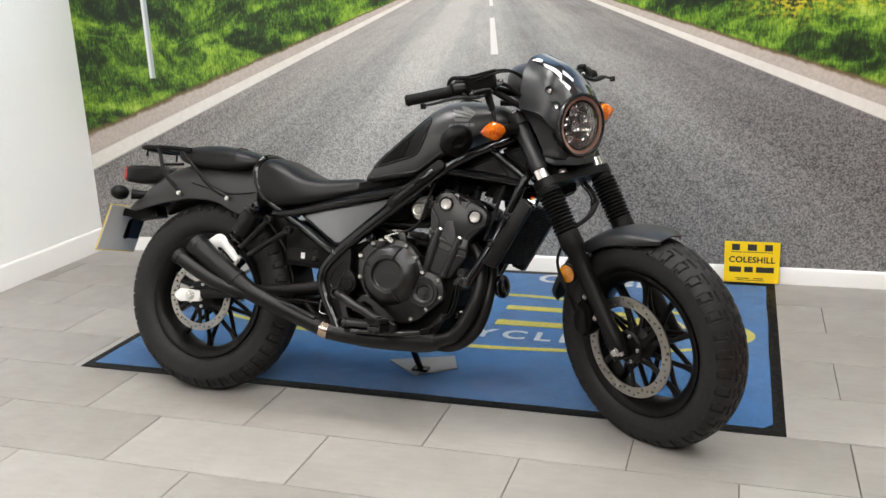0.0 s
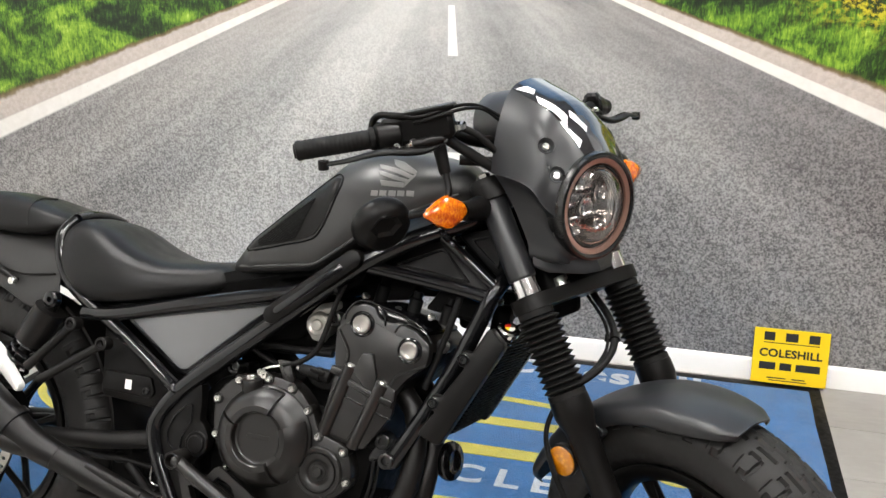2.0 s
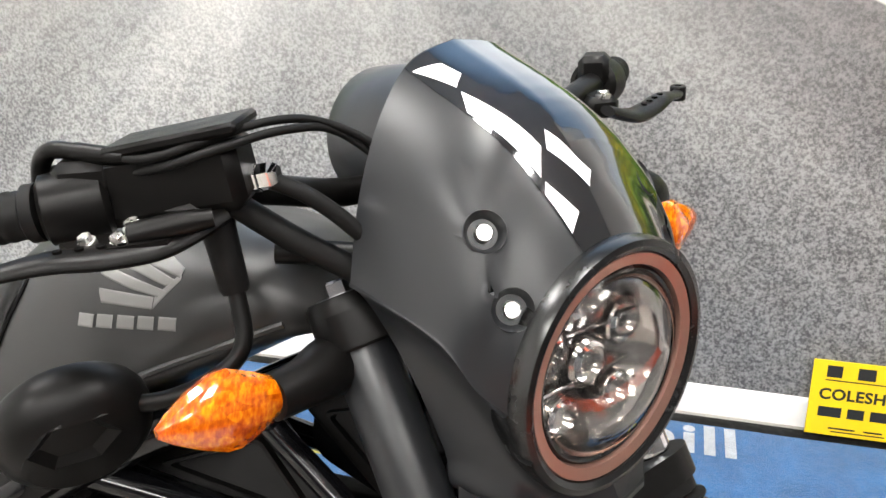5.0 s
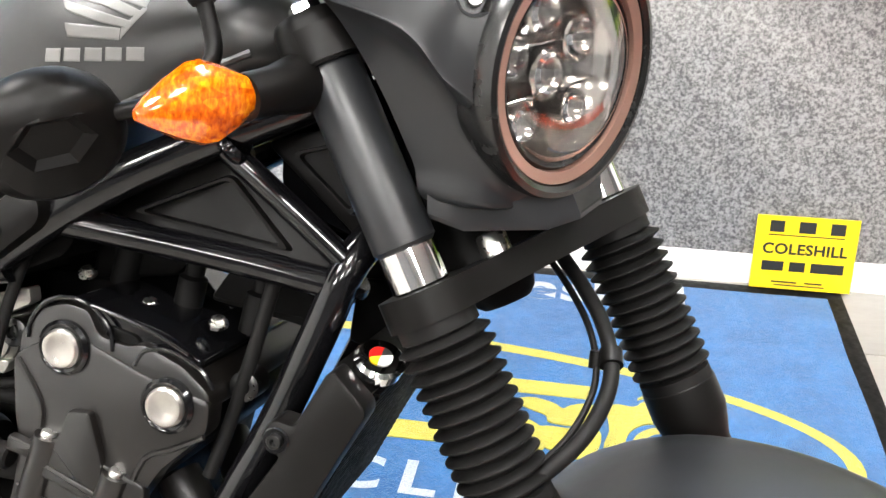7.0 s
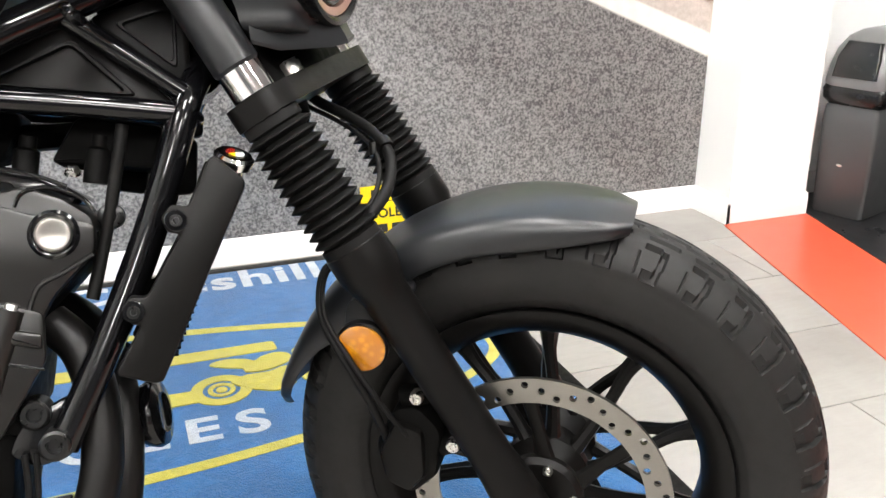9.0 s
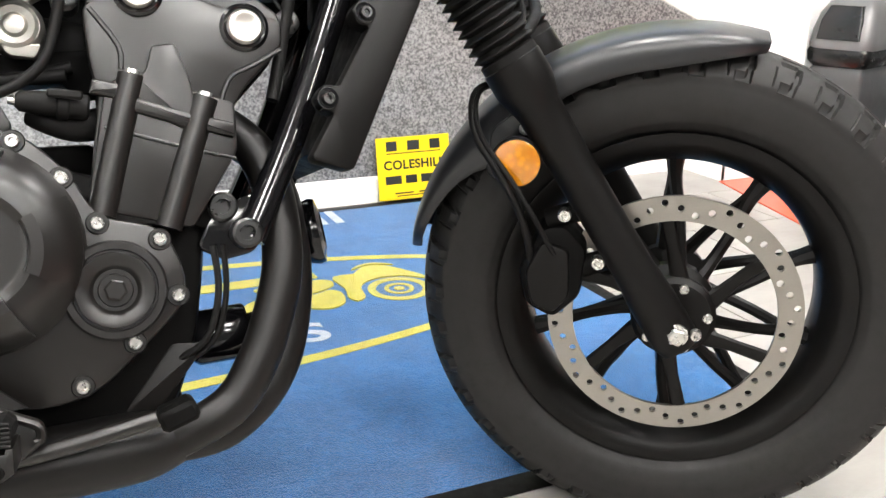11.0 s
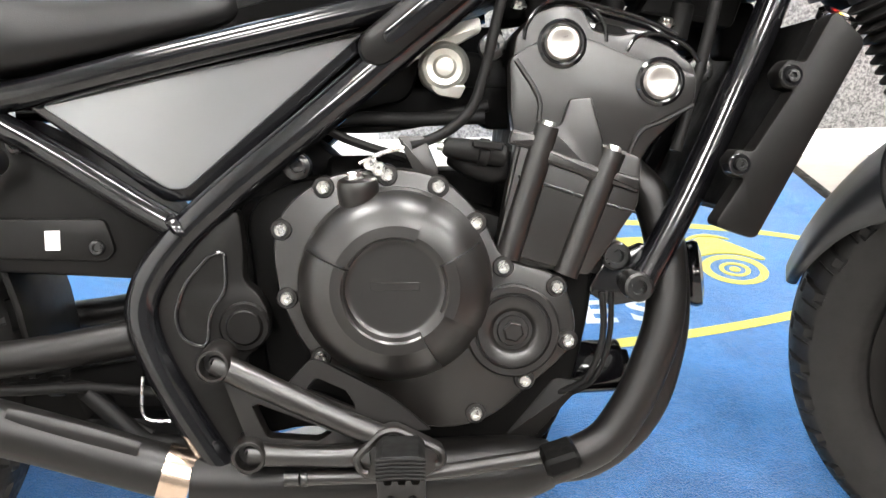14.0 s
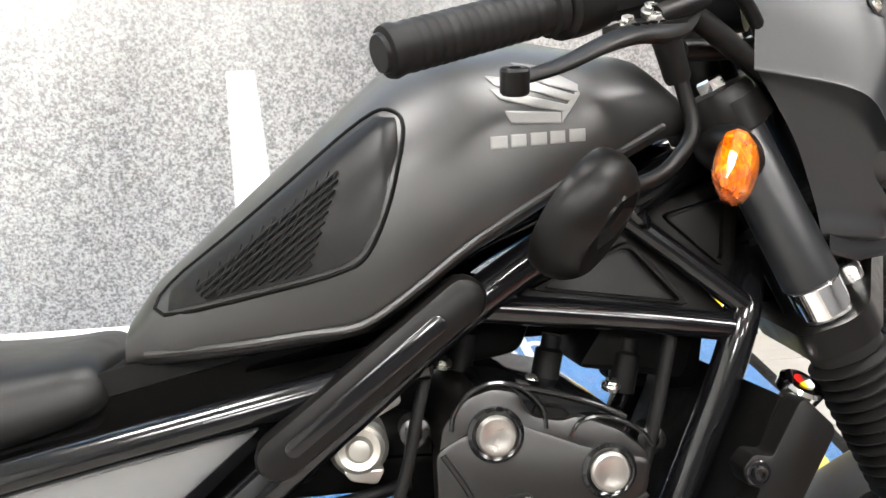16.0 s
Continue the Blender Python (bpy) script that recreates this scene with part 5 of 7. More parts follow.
part("master_cylinder_block", Shape().slab(fillet([(0.43, 0.300), (0.54, 0.300), (0.55, 0.262), (0.47, 0.255), (0.44, 0.275)], 0.008), -0.05, -0.10, 0.003), CASTING, bike)
part("bleed_pipe", Shape().tube([(0.496, -0.11, 0.345), (0.494, -0.112, 0.312), (0.502, -0.112, 0.301), (0.522, -0.112, 0.300)], 0.0018, 8, 4), STEEL, bike)
# inner panels between the rear wheel and the engine
inner = part("battery_cover", Shape().slab(fillet([(0.335, 0.605), (0.400, 0.575), (0.505, 0.510), (0.520, 0.480), (0.500, 0.440), (0.345, 0.450)], 0.010), 0.06, -0.092, 0.004), PLASTIC, bike, "moulded black battery cover")
part("cover_plate", Shape().slab(fillet([(0.352, 0.503), (0.462, 0.502), (0.472, 0.470), (0.462, 0.460), (0.352, 0.463)], 0.006), -0.090, -0.0985, 0.002), PLASTIC, inner)
part("white_tag", Shape().box((0.411, -0.0990, 0.4815), (0.0150, 0.0016, 0.0195), 0.0006), GLOSSWHITE, inner, "small white square tag")
for x, z in ((0.454, 0.474), (0.380, 0.575)):
    hb = Shape().lathe([(0.0080, -0.004), (0.0080, 0.003), (0.0065, 0.0045), (0.004, 0.0045), (0.0035, 0.001)], (x, -0.0985, z), NEAR, 14)
    part("plate_screw", hb, DARKSTEEL, inner)
part("link_guard", Shape().slab(fillet([(0.590, 0.345), (0.680, 0.325), (0.720, 0.290), (0.650, 0.290), (0.600, 0.280)], 0.008), -0.080, -0.110, 0.004), CASTING, bike)
part("inner_guard", Shape().slab([Vector((RHUB[0] + 0.355 * math.cos(radians(a)), RHUB[2] + 0.355 * math.sin(radians(a)))) for a in range(2, 62, 6)] + [Vector((RHUB[0] + 0.347 * math.cos(radians(a)), RHUB[2] + 0.347 * math.sin(radians(a)))) for a in range(56, -4, -6)], 0.07, -0.07, 0.002), PLASTIC, bike)
# grey side panel in a black surround
panel = part("side_panel_surround", Shape().slab(fillet([(0.395, 0.612), (0.405, 0.628), (0.738, 0.695), (0.740, 0.682), (0.556, 0.520), (0.525, 0.518)], 0.010), -0.060, -0.1050, 0.004), GLOSS, bike)
part("side_panel", Shape().slab(fillet([(0.412, 0.612), (0.420, 0.618), (0.722, 0.681), (0.546, 0.531), (0.528, 0.531)], 0.008), -0.100, -0.1085, 0.0025), PANEL_GREY, panel, "smooth metallic grey side panel")
# pivot plate with a pressed panel
pivot = part("pivot_plate", Shape().slab(fillet([(0.600, 0.515), (0.555, 0.487), (0.522, 0.440), (0.514, 0.405), (0.530, 0.350), (0.585, 0.250), (0.610, 0.262), (0.606, 0.330), (0.600, 0.366), (0.619, 0.380), (0.628, 0.410), (0.616, 0.433), (0.603, 0.444), (0.604, 0.480)], 0.010), -0.112, -0.1345, 0.003), PLASTIC, bike, "satin black frame pivot plate")
PRESS = [(0.586, 0.474), (0.572, 0.470), (0.547, 0.443), (0.536, 0.411), (0.543, 0.387), (0.567, 0.379), (0.570, 0.415), (0.587, 0.436)]
part("pressed_rim", Shape().tube([(p.x, -0.1355, p.y) for p in fillet(PRESS, 0.012)] + [(fillet(PRESS, 0.012)[0].x, -0.1355, fillet(PRESS, 0.012)[0].y)], 0.0022, 8), GLOSS, pivot)
part("pivot_cap", Shape().lathe([(0.0245, 0.118), (0.0245, 0.1360), (0.0225, 0.1385), (0.0180, 0.1385), (0.0172, 0.1410), (0.0155, 0.1425), (0.0, 0.1425)], (0.603, 0, 0.400), NEAR, 36), PLASTIC, pivot)

# ---- rider's footpeg, heel guard, brake pedal ----
peg = part("footpeg_bracket", Shape().tube([(0.580, -0.166, 0.372), (0.63, -0.172, 0.349), (0.69, -0.176, 0.321), (0.735, -0.178, 0.301)], [0.0125, 0.0125, 0.0115, 0.012], 14, 3).tube([(0.610, -0.166, 0.284), (0.65, -0.170, 0.282), (0.69, -0.174, 0.282), (0.725, -0.178, 0.285)], [0.0125, 0.0105, 0.0105, 0.012], 14, 3), ENGINE, bike, "satin black footpeg bracket")
for c in ((0.580, 0.372), (0.610, 0.284)):
    part("bracket_boss", Shape().lathe([(0.0165, 0.135), (0.0165, 0.178), (0.0148, 0.1805), (0.0122, 0.1805), (0.0115, 0.164), (0.0070, 0.164), (0.0060, 0.168), (0.0040, 0.168), (0.0035, 0.164)], (c[0], 0, c[1]), NEAR, 28), ENGINE, peg)
part("peg_plate", Shape().slab(fillet([(0.706, 0.283), (0.733, 0.310), (0.747, 0.314), (0.793, 0.291), (0.793, 0.276), (0.775, 0.262), (0.716, 0.262)], 0.006), -0.168, -0.186, 0.004), ENGINE, peg)
GUARD_OUT = fillet([(0.643, 0.347), (0.668, 0.374), (0.678, 0.372), (0.742, 0.337), (0.783, 0.302), (0.735, 0.302), (0.700, 0.318)], 0.005)
GUARD_SLOT = fillet([(0.664, 0.3445), (0.674, 0.3555), (0.701, 0.3430), (0.711, 0.3245)], 0.003)
WEB_OUT = fillet([(0.582, 0.368), (0.600, 0.363), (0.735, 0.302), (0.722, 0.284), (0.612, 0.282)], 0.006)
WEB_GAP = fillet([(0.612, 0.334), (0.687, 0.3035), (0.674, 0.2950), (0.627, 0.2990)], 0.004)
n_ = 48


def evenly(run, n):
    """n points spread evenly by angle round an outline's middle."""
    c = sum(run, Vector((0, 0))) / len(run)
    return c, [c + Vector((math.cos(2 * math.pi * k / n), math.sin(2 * math.pi * k / n))) for k in range(n)]


def ray_out(run, c, d):
    best = 0.0
    for a, b in zip(run, run[1:] + run[:1]):
        e, w = b - a, a - c
        den = d.x * e.y - d.y * e.x
        if abs(den) > 1e-12:
            t, u = (w.x * e.y - w.y * e.x) / den, (w.x * d.y - w.y * d.x) / den
            if t > 0 and -1e-6 <= u <= 1 + 1e-6:
                best = max(best, t)
    return c + d * best


def framed(gap, out, y0, y1):
    """A plate between two depths with an opening through it."""
    c, around = evenly(gap, n_)
    inner_run, outer_run = ([ray_out(run, c, q - c) for q in around] for run in (gap, out))
    step = [c + (q - c) * 1.06 for q in inner_run]
    return Shape().rings([[(q.x, y, q.y) for q in run] for run, y in ((inner_run, y0), (inner_run, y1 + 0.0025), (step, y1), (outer_run, y1), (outer_run, y0))], loop=True)


part("heel_guard", framed(GUARD_SLOT, GUARD_OUT, -0.158, -0.1645), ENGINE, peg, "black heel guard with a long slot")
part("bracket_web", framed(WEB_GAP, WEB_OUT, -0.150, -0.1660), ENGINE, peg)
part("peg_rim", Shape().tube([(p.x, -0.187, p.y) for p in fillet([(0.716, 0.270), (0.710, 0.284), (0.734, 0.308), (0.747, 0.312), (0.791, 0.290), (0.791, 0.277)], 0.006)], 0.0042, 8), ENGINE, peg)
rubber = part("footpeg", Shape().box((0.7525, -0.218, 0.2965), (0.044, 0.068, 0.020), 0.006), RUBBER, peg, "ribbed rubber footpeg")
for i in range(6):
    part("peg_rib", Shape().tube([(0.7315, -0.2515, 0.2882 + 0.0034 * i), (0.7525, -0.2540, 0.2900 + 0.0034 * i), (0.7735, -0.2515, 0.2882 + 0.0034 * i)], 0.0016, 8, 3), RUBBER, rubber)
part("peg_tread", Shape().slab([Vector(q) for q in ((0.733, 0.268), (0.7315, 0.286), (0.738, 0.286), (0.739, 0.2825), (0.744, 0.2825), (0.745, 0.286), (0.750, 0.286), (0.751, 0.2825), (0.756, 0.2825), (0.757, 0.286), (0.762, 0.286), (0.763, 0.2825), (0.768, 0.2825), (0.769, 0.286), (0.7745, 0.286), (0.774, 0.266), (0.764, 0.261), (0.742, 0.262))], -0.186, -0.250, 0.0015), ENGINE, peg)
for x in (0.744, 0.763):
    part("tread_stud", Shape().lathe([(0.0045, 0.249), (0.0040, 0.2545), (0.0, 0.2550)], (x, 0, 0.2685), NEAR, 12), CASTING, peg)
pedal = part("brake_pedal", Shape().tube([(0.655, -0.170, 0.260), (0.72, -0.172, 0.261), (0.78, -0.172, 0.263), (0.84, -0.170, 0.270), (0.895, -0.175, 0.280)], 0.0075, 10, 3), ENGINE, bike, "black rear brake pedal")
part("pedal_pad", Shape().box((0.901, -0.190, 0.283), (0.034, 0.050, 0.018), 0.004, pose(0, 0, 0, 0, -18, 0)), CASTING, pedal)
hb = Shape().lathe([(0.0075, -0.022), (0.0075, -0.008), (0.0060, -0.007), (0.0082, -0.006), (0.0082, 0.000)], (0.664, -0.172, 0.2605), (1, 0, 0), 10)
part("pedal_joint", hb, DARKSTEEL, pedal)
# side stand, reaching the floor on the far side
INV = BIKE.inverted()
foot = INV @ Vector((-0.165, 3.435, 0.015))
stand = part("side_stand", Shape().tube([(0.70, 0.10, 0.27), tuple((Vector((0.70, 0.10, 0.27)) + foot) / 2), tuple(foot)], [0.014, 0.012, 0.011], 12), GLOSS, bike, "black side stand")
part("stand_foot", Shape().box(foot, (0.06, 0.035, 0.008), 0.003, pose(0, 0, 0, 18.8, 0, 0)), GLOSS, stand)

# ---- radiator ----
tank_end = [(1.152, 0.690), (1.158, 0.693), (1.183, 0.669), (1.184, 0.662), (1.090, 0.485), (1.083, 0.484), (1.051, 0.496), (1.050, 0.501), (1.0755, 0.540), (1.0660, 0.5425), (1.0590, 0.556), (1.0680, 0.568), (1.0830, 0.5655), (1.1190, 0.6215), (1.1075, 0.6240), (1.1030, 0.6380), (1.1130, 0.6500), (1.1290, 0.6470)]
radiator = part("radiator", Shape().slab([Vector(p) for p in ((1.150, 0.690), (1.180, 0.672), (1.098, 0.500), (1.070, 0.512))], 0.150, -0.140, 0.003), CASTING, bike, "black radiator behind the front wheel")
for sg in (-1, 1):
    part("radiator_side", Shape().slab(fillet(tank_end, 0.004, 3), 0.142 * sg, 0.168 * sg, 0.003), PLASTIC, radiator, "smooth black radiator side cover")
for x, z in ((1.1165, 0.6345), (1.0705, 0.5535)):
    part("fixing_washer", Shape().lathe([(0.0105, 0.150), (0.0105, 0.1690), (0.0095, 0.1700), (0.0070, 0.1700)], (x, 0, z), NEAR, 20), GLOSS, radiator)
    hb = Shape()
    bolt(hb, (x, -0.1690, z), NEAR, 0.0062, 0.005)
    part("fixing_screw", hb, DARKSTEEL, radiator)
for i in range(26):
    c = Vector((1.181, 0, 0.672)).lerp(Vector((1.099, 0, 0.501)), (i + 0.5) / 26)
    part("cooling_fin", Shape().box((c.x + 0.002, 0, c.z), (0.006, 0.27, 0.0022), 0.0003), CASTING, radiator)
cap = part("radiator_cap", Shape().lathe([(0.012, -0.02), (0.012, 0.0), (0.0195, 0.001), (0.0205, 0.010), (0.0175, 0.013), (0.0, 0.0135)], (1.176, -0.118, 0.685), (0.30, -0.45, 0.85), 24), CHROME, radiator, "chrome radiator cap with a coloured warning disc")
axis_c = Vector((0.30, -0.45, 0.85)).normalized()
e1 = axis_c.cross(Vector((1, 0, 0))).normalized()
e2 = axis_c.cross(e1)
capc = Vector((1.176, -0.118, 0.685)) + axis_c * 0.0142
for a0, a1, mt in ((0, 125, RED), (125, 180, YELLOW), (180, 300, STRIPEW), (300, 360, INK)):
    seg = [capc + (e1 * math.cos(radians(a0 + (a1 - a0) * k / 8)) + e2 * math.sin(radians(a0 + (a1 - a0) * k / 8))) * 0.0095 for k in range(9)]
    part("cap_label", Shape().put([tuple(q) for q in [capc] + seg], [(0, k, k + 1) for k in range(1, 9)]), mt, cap)
part("horn", Shape().lathe([(0.016, -0.035), (0.020, -0.030), (0.034, -0.010), (0.037, 0.0), (0.035, 0.006), (0.022, 0.009), (0.018, 0.006), (0.0, 0.006)], (1.075, -0.030, 0.430), (0.85, -0.25, 0.1), 28), GLOSS, bike, "round black horn")
part("horn_bracket", Shape().tube([(1.055, -0.04, 0.425), (1.03, -0.03, 0.47), (1.05, -0.02, 0.51)], 0.007, 8), PLASTIC, bike)

# ---- front fork, built straight ahead and turned with the bars ----
def turned(name, shape, mat, parent, label="", sharp=38):
    return part(name, shape.turned(STEER), mat, parent, label, sharp)


FW, FO = 0.112, 0.045
for sg in (-1, 1):
    y = FW * sg
    leg = turned("fork_leg", Shape().lathe([(0.0300, -0.200), (0.0340, -0.204), (0.0345, -0.232), (0.0310, -0.246), (0.0262, -0.262), (0.0245, -0.330), (0.0240, -0.480), (0.0275, -0.522), (0.0275, -0.574), (0.0235, -0.586), (0.0, -0.588)], fork(FO, y, 0), UP, 30), PLASTIC, bike, "black lower fork leg")
    prof = [(0.0300, -0.040), (0.0315, -0.044), (0.0315, -0.058)]
    for k in range(12):
        a = -0.060 - 0.0110 * k
        prof += [(0.0285, a), (0.0375 - 0.0001 * k, a - 0.0048), (0.0375 - 0.0001 * k, a - 0.0062), (0.0285, a - 0.0108)]
    prof += [(0.0330, -0.194), (0.0330, -0.208)]
    turned("fork_gaiter", Shape().lathe(prof, fork(FO, y, 0), UP, 36), RUBBER, leg, "ribbed black rubber fork gaiter", sharp=28)
    turned("fork_shroud", Shape().lathe([(0.0225, 0.010), (0.0250, 0.013), (0.0245, 0.158), (0.0225, 0.162)], fork(FO, y, 0), UP, 30), COWL, leg, "satin grey upper fork tube cover")
    turned("chrome_ring", Shape().lathe([(0.0215, -0.022), (0.0232, -0.020), (0.0232, 0.009), (0.0215, 0.011)], fork(FO, y, 0), UP, 30), CHROME, leg, "chrome fork ring")
    turned("fork_cap", Shape().lathe([(0.0285, 0.156), (0.0300, 0.160), (0.0300, 0.190), (0.0270, 0.196), (0.0180, 0.197)], fork(FO, y, 0), UP, 28), PLASTIC, leg)
    turned("cap_nut", Shape().lathe([(0.0125, 0.195), (0.0125, 0.206), (0.0105, 0.208), (0.0, 0.208)], fork(FO, y, 0), UP, 6), CHROME, leg, "bright hexagon fork cap nut")
    ax = Shape()
    hexbolt(ax, fork(FO + 0.007, y + 0.024 * sg, -0.563), (0, sg, 0), 0.0105, 0.009)
    turned("axle_bolt", ax, STEEL, leg)
    pb = Shape()
    bolt(pb, fork(FO + 0.026, y + 0.020 * sg, -0.574), (0, sg, 0), 0.0062, 0.006)
    turned("pinch_bolt", pb, STEEL, leg)
    # round amber reflector, indicator and lever on each side
    rf = turned("reflector_backing", Shape().lathe([(0.0285, -0.006), (0.0290, 0.004), (0.0270, 0.0065)], fork(-0.004, 0.128 * sg, -0.300), (0.10, sg, 0), 32), PLASTIC, bike)
    turned("amber_reflector", Shape().lathe([(0.0265, 0.002), (0.0262, 0.0080), (0.0235, 0.0095), (0.0, 0.0100)], fork(-0.004, 0.128 * sg, -0.300), (0.10, sg, 0), 32), REFLECTOR, rf, "round amber reflector")
    stalk = turned("front_indicator", Shape().tube([(1.178, 0.118 * sg, 0.936), (1.190, 0.146 * sg, 0.939), (1.201, 0.170 * sg, 0.942), (1.206, 0.198 * sg, 0.944)], [0.0225, 0.0215, 0.0175, 0.0165], 16, 3), PLASTIC, bike)
    rows = []
    for yy, h, d in ((0.188, 0.0070, 0.0080), (0.196, 0.0140, 0.0120), (0.210, 0.0215, 0.0150), (0.226, 0.0285, 0.0160), (0.236, 0.0278, 0.0156), (0.252, 0.0200, 0.0132), (0.267, 0.0105, 0.0088), (0.276, 0.0035, 0.0030)):
        ring = []
        for k in range(16):
            a = 2 * math.pi * k / 16
            ring.append((1.206 + d * math.copysign(abs(math.cos(a)) ** 0.8, math.cos(a)) - 0.03 * (yy - 0.19), yy * sg, 0.9455 + h * math.copysign(abs(math.sin(a)) ** 1.25, math.sin(a)) + 0.05 * (yy - 0.19)))
        rows.append(ring)
    turned("amber_lens", Shape().rings(rows), AMBER, stalk, "faceted amber indicator lens", sharp=24).visible_shadow = False
    rows2 = [[(1.203 + (p[0] - 1.203) * 0.62 - 0.002, 0.232 * sg + (p[1] - 0.232 * sg) * 0.72, 0.9455 + (p[2] - 0.9455) * 0.62) for p in r] for r in rows]
    turned("lamp_reflector", Shape().rings(rows2), CHROME, stalk, sharp=20)
# yokes
low = turned("lower_yoke", Shape().rings([[tuple(fork(f, yy, a)) for f, yy in fillet([(FO + 0.036, -0.118), (FO + 0.022, -0.145), (FO - 0.022, -0.145), (FO - 0.036, -0.118), (-0.040, -0.03), (-0.040, 0.03), (FO - 0.036, 0.118), (FO - 0.022, 0.145), (FO + 0.022, 0.145), (FO + 0.036, 0.118)], 0.016)] for a in (-0.047, -0.044, -0.026, -0.022)]), PLASTIC, bike, "black lower fork yoke")
turned("upper_yoke", Shape().rings([[tuple(fork(f, yy, a)) for f, yy in fillet([(FO + 0.034, -0.112), (FO + 0.020, -0.140), (FO - 0.020, -0.140), (FO - 0.034, -0.110), (-0.034, -0.03), (-0.034, 0.03), (FO - 0.034, 0.110), (FO - 0.020, 0.140), (FO + 0.020, 0.140), (FO + 0.034, 0.112)], 0.016)] for a in (0.158, 0.161, 0.180, 0.184)]), PLASTIC, bike, "black upper fork yoke")
turned("stem_nut", Shape().lathe([(0.013, -0.030), (0.013, -0.008), (0.011, -0.005), (0.0, -0.003)], fork(0.062, -0.045, 0), UP, 28), STEEL, low, "bright round nut on the yoke")
turned("yoke_casting", Shape().lathe([(0.022, -0.070), (0.028, -0.064), (0.034, -0.046)], fork(0.0, 0.0, 0), UP, 20), CASTING, low)
turned("lamp_bracket", Shape().rings([[tuple(fork(f, yy, a)) for f, yy in fillet([(0.000, -0.080), (0.055, -0.070), (0.075, 0.0), (0.070, 0.088), (0.000, 0.088)], 0.012)] for a in (-0.024, -0.020, 0.045, 0.050)]), CASTING, low)
# brake hoses
HOSE = [Vector(q) for q in ((1.276, 0.066, 0.795), (1.292, 0.048, 0.766), (1.317, 0.014, 0.744), (1.338, -0.020, 0.722), (1.350, -0.050, 0.698), (1.350, -0.072, 0.674), (1.336, -0.098, 0.646), (1.311, -0.120, 0.622), (1.280, -0.138, 0.600))]
part("brake_hose", Shape().tube(HOSE, 0.0066, 12, 6), RUBBER, bike, "black rubber brake hose between the fork legs")
part("sensor_cable", Shape().tube([q + Vector((-0.012, 0.006, -0.004)) for q in HOSE], 0.0030, 8, 6), RUBBER, bike)
part("hose_clip", Shape().tube([HOSE[4] - (HOSE[5] - HOSE[3]).normalized() * 0.008, HOSE[4] + (HOSE[5] - HOSE[3]).normalized() * 0.006], 0.0096, 14), PLASTIC, bike)
part("hose_clip", Shape().tube([HOSE[4] + Vector((-0.012, 0.006, 0.004)), HOSE[4] + Vector((-0.012, 0.004, -0.010))], 0.0058, 12), PLASTIC, bike)
turned("brake_hose", Shape().tube([fork(0.030, -0.085, -0.222), fork(-0.004, -0.092, -0.212), fork(-0.020, -0.108, -0.226), fork(-0.028, -0.128, -0.256), fork(-0.024, -0.142, -0.300), fork(-0.028, -0.140, -0.350), fork(-0.044, -0.124, -0.395), fork(-0.060, -0.110, -0.425)], 0.0045, 10, 5), RUBBER, bike)
turned("sensor_cable", Shape().tube([fork(0.030, -0.085, -0.225), fork(0.0, -0.094, -0.214), fork(-0.016, -0.112, -0.228), fork(-0.022, -0.132, -0.258), fork(-0.016, -0.146, -0.310), fork(-0.016, -0.144, -0.360), fork(-0.022, -0.127, -0.410), fork(-0.020, -0.110, -0.45)], 0.003, 8, 5), RUBBER, bike)
# front caliper behind the leg
hx, hz = FHUB[0], FHUB[2]
cal = turned("front_caliper", Shape().slab(fillet([(hx - 0.172, hz + 0.030), (hx - 0.178, hz + 0.075), (hx - 0.150, hz + 0.125), (hx - 0.122, hz + 0.128), (hx - 0.098, hz + 0.098), (hx - 0.108, hz + 0.040), (hx - 0.140, hz + 0.012)], 0.010), -0.060, -0.118, 0.008), CASTING, bike, "black front brake caliper")
turned("caliper_face", Shape().slab(fillet([(hx - 0.165, hz + 0.034), (hx - 0.170, hz + 0.074), (hx - 0.148, hz + 0.112), (hx - 0.118, hz + 0.100), (hx - 0.120, hz + 0.044), (hx - 0.140, hz + 0.022)], 0.008), -0.115, -0.127, 0.005), PLASTIC, cal)
for px, pz in ((hx - 0.122, hz + 0.140), (hx - 0.086, hz + 0.082)):
    turned("caliper_lug", Shape().tube([(px - 0.02, -0.100, pz - 0.01), (px + 0.035, -0.106, pz + 0.008)], 0.013, 12), CASTING, cal)
    hb = Shape()
    bolt(hb, (px, -0.114, pz), NEAR, 0.0078, 0.008)
    turned("caliper_bolt", hb, STEEL, cal)
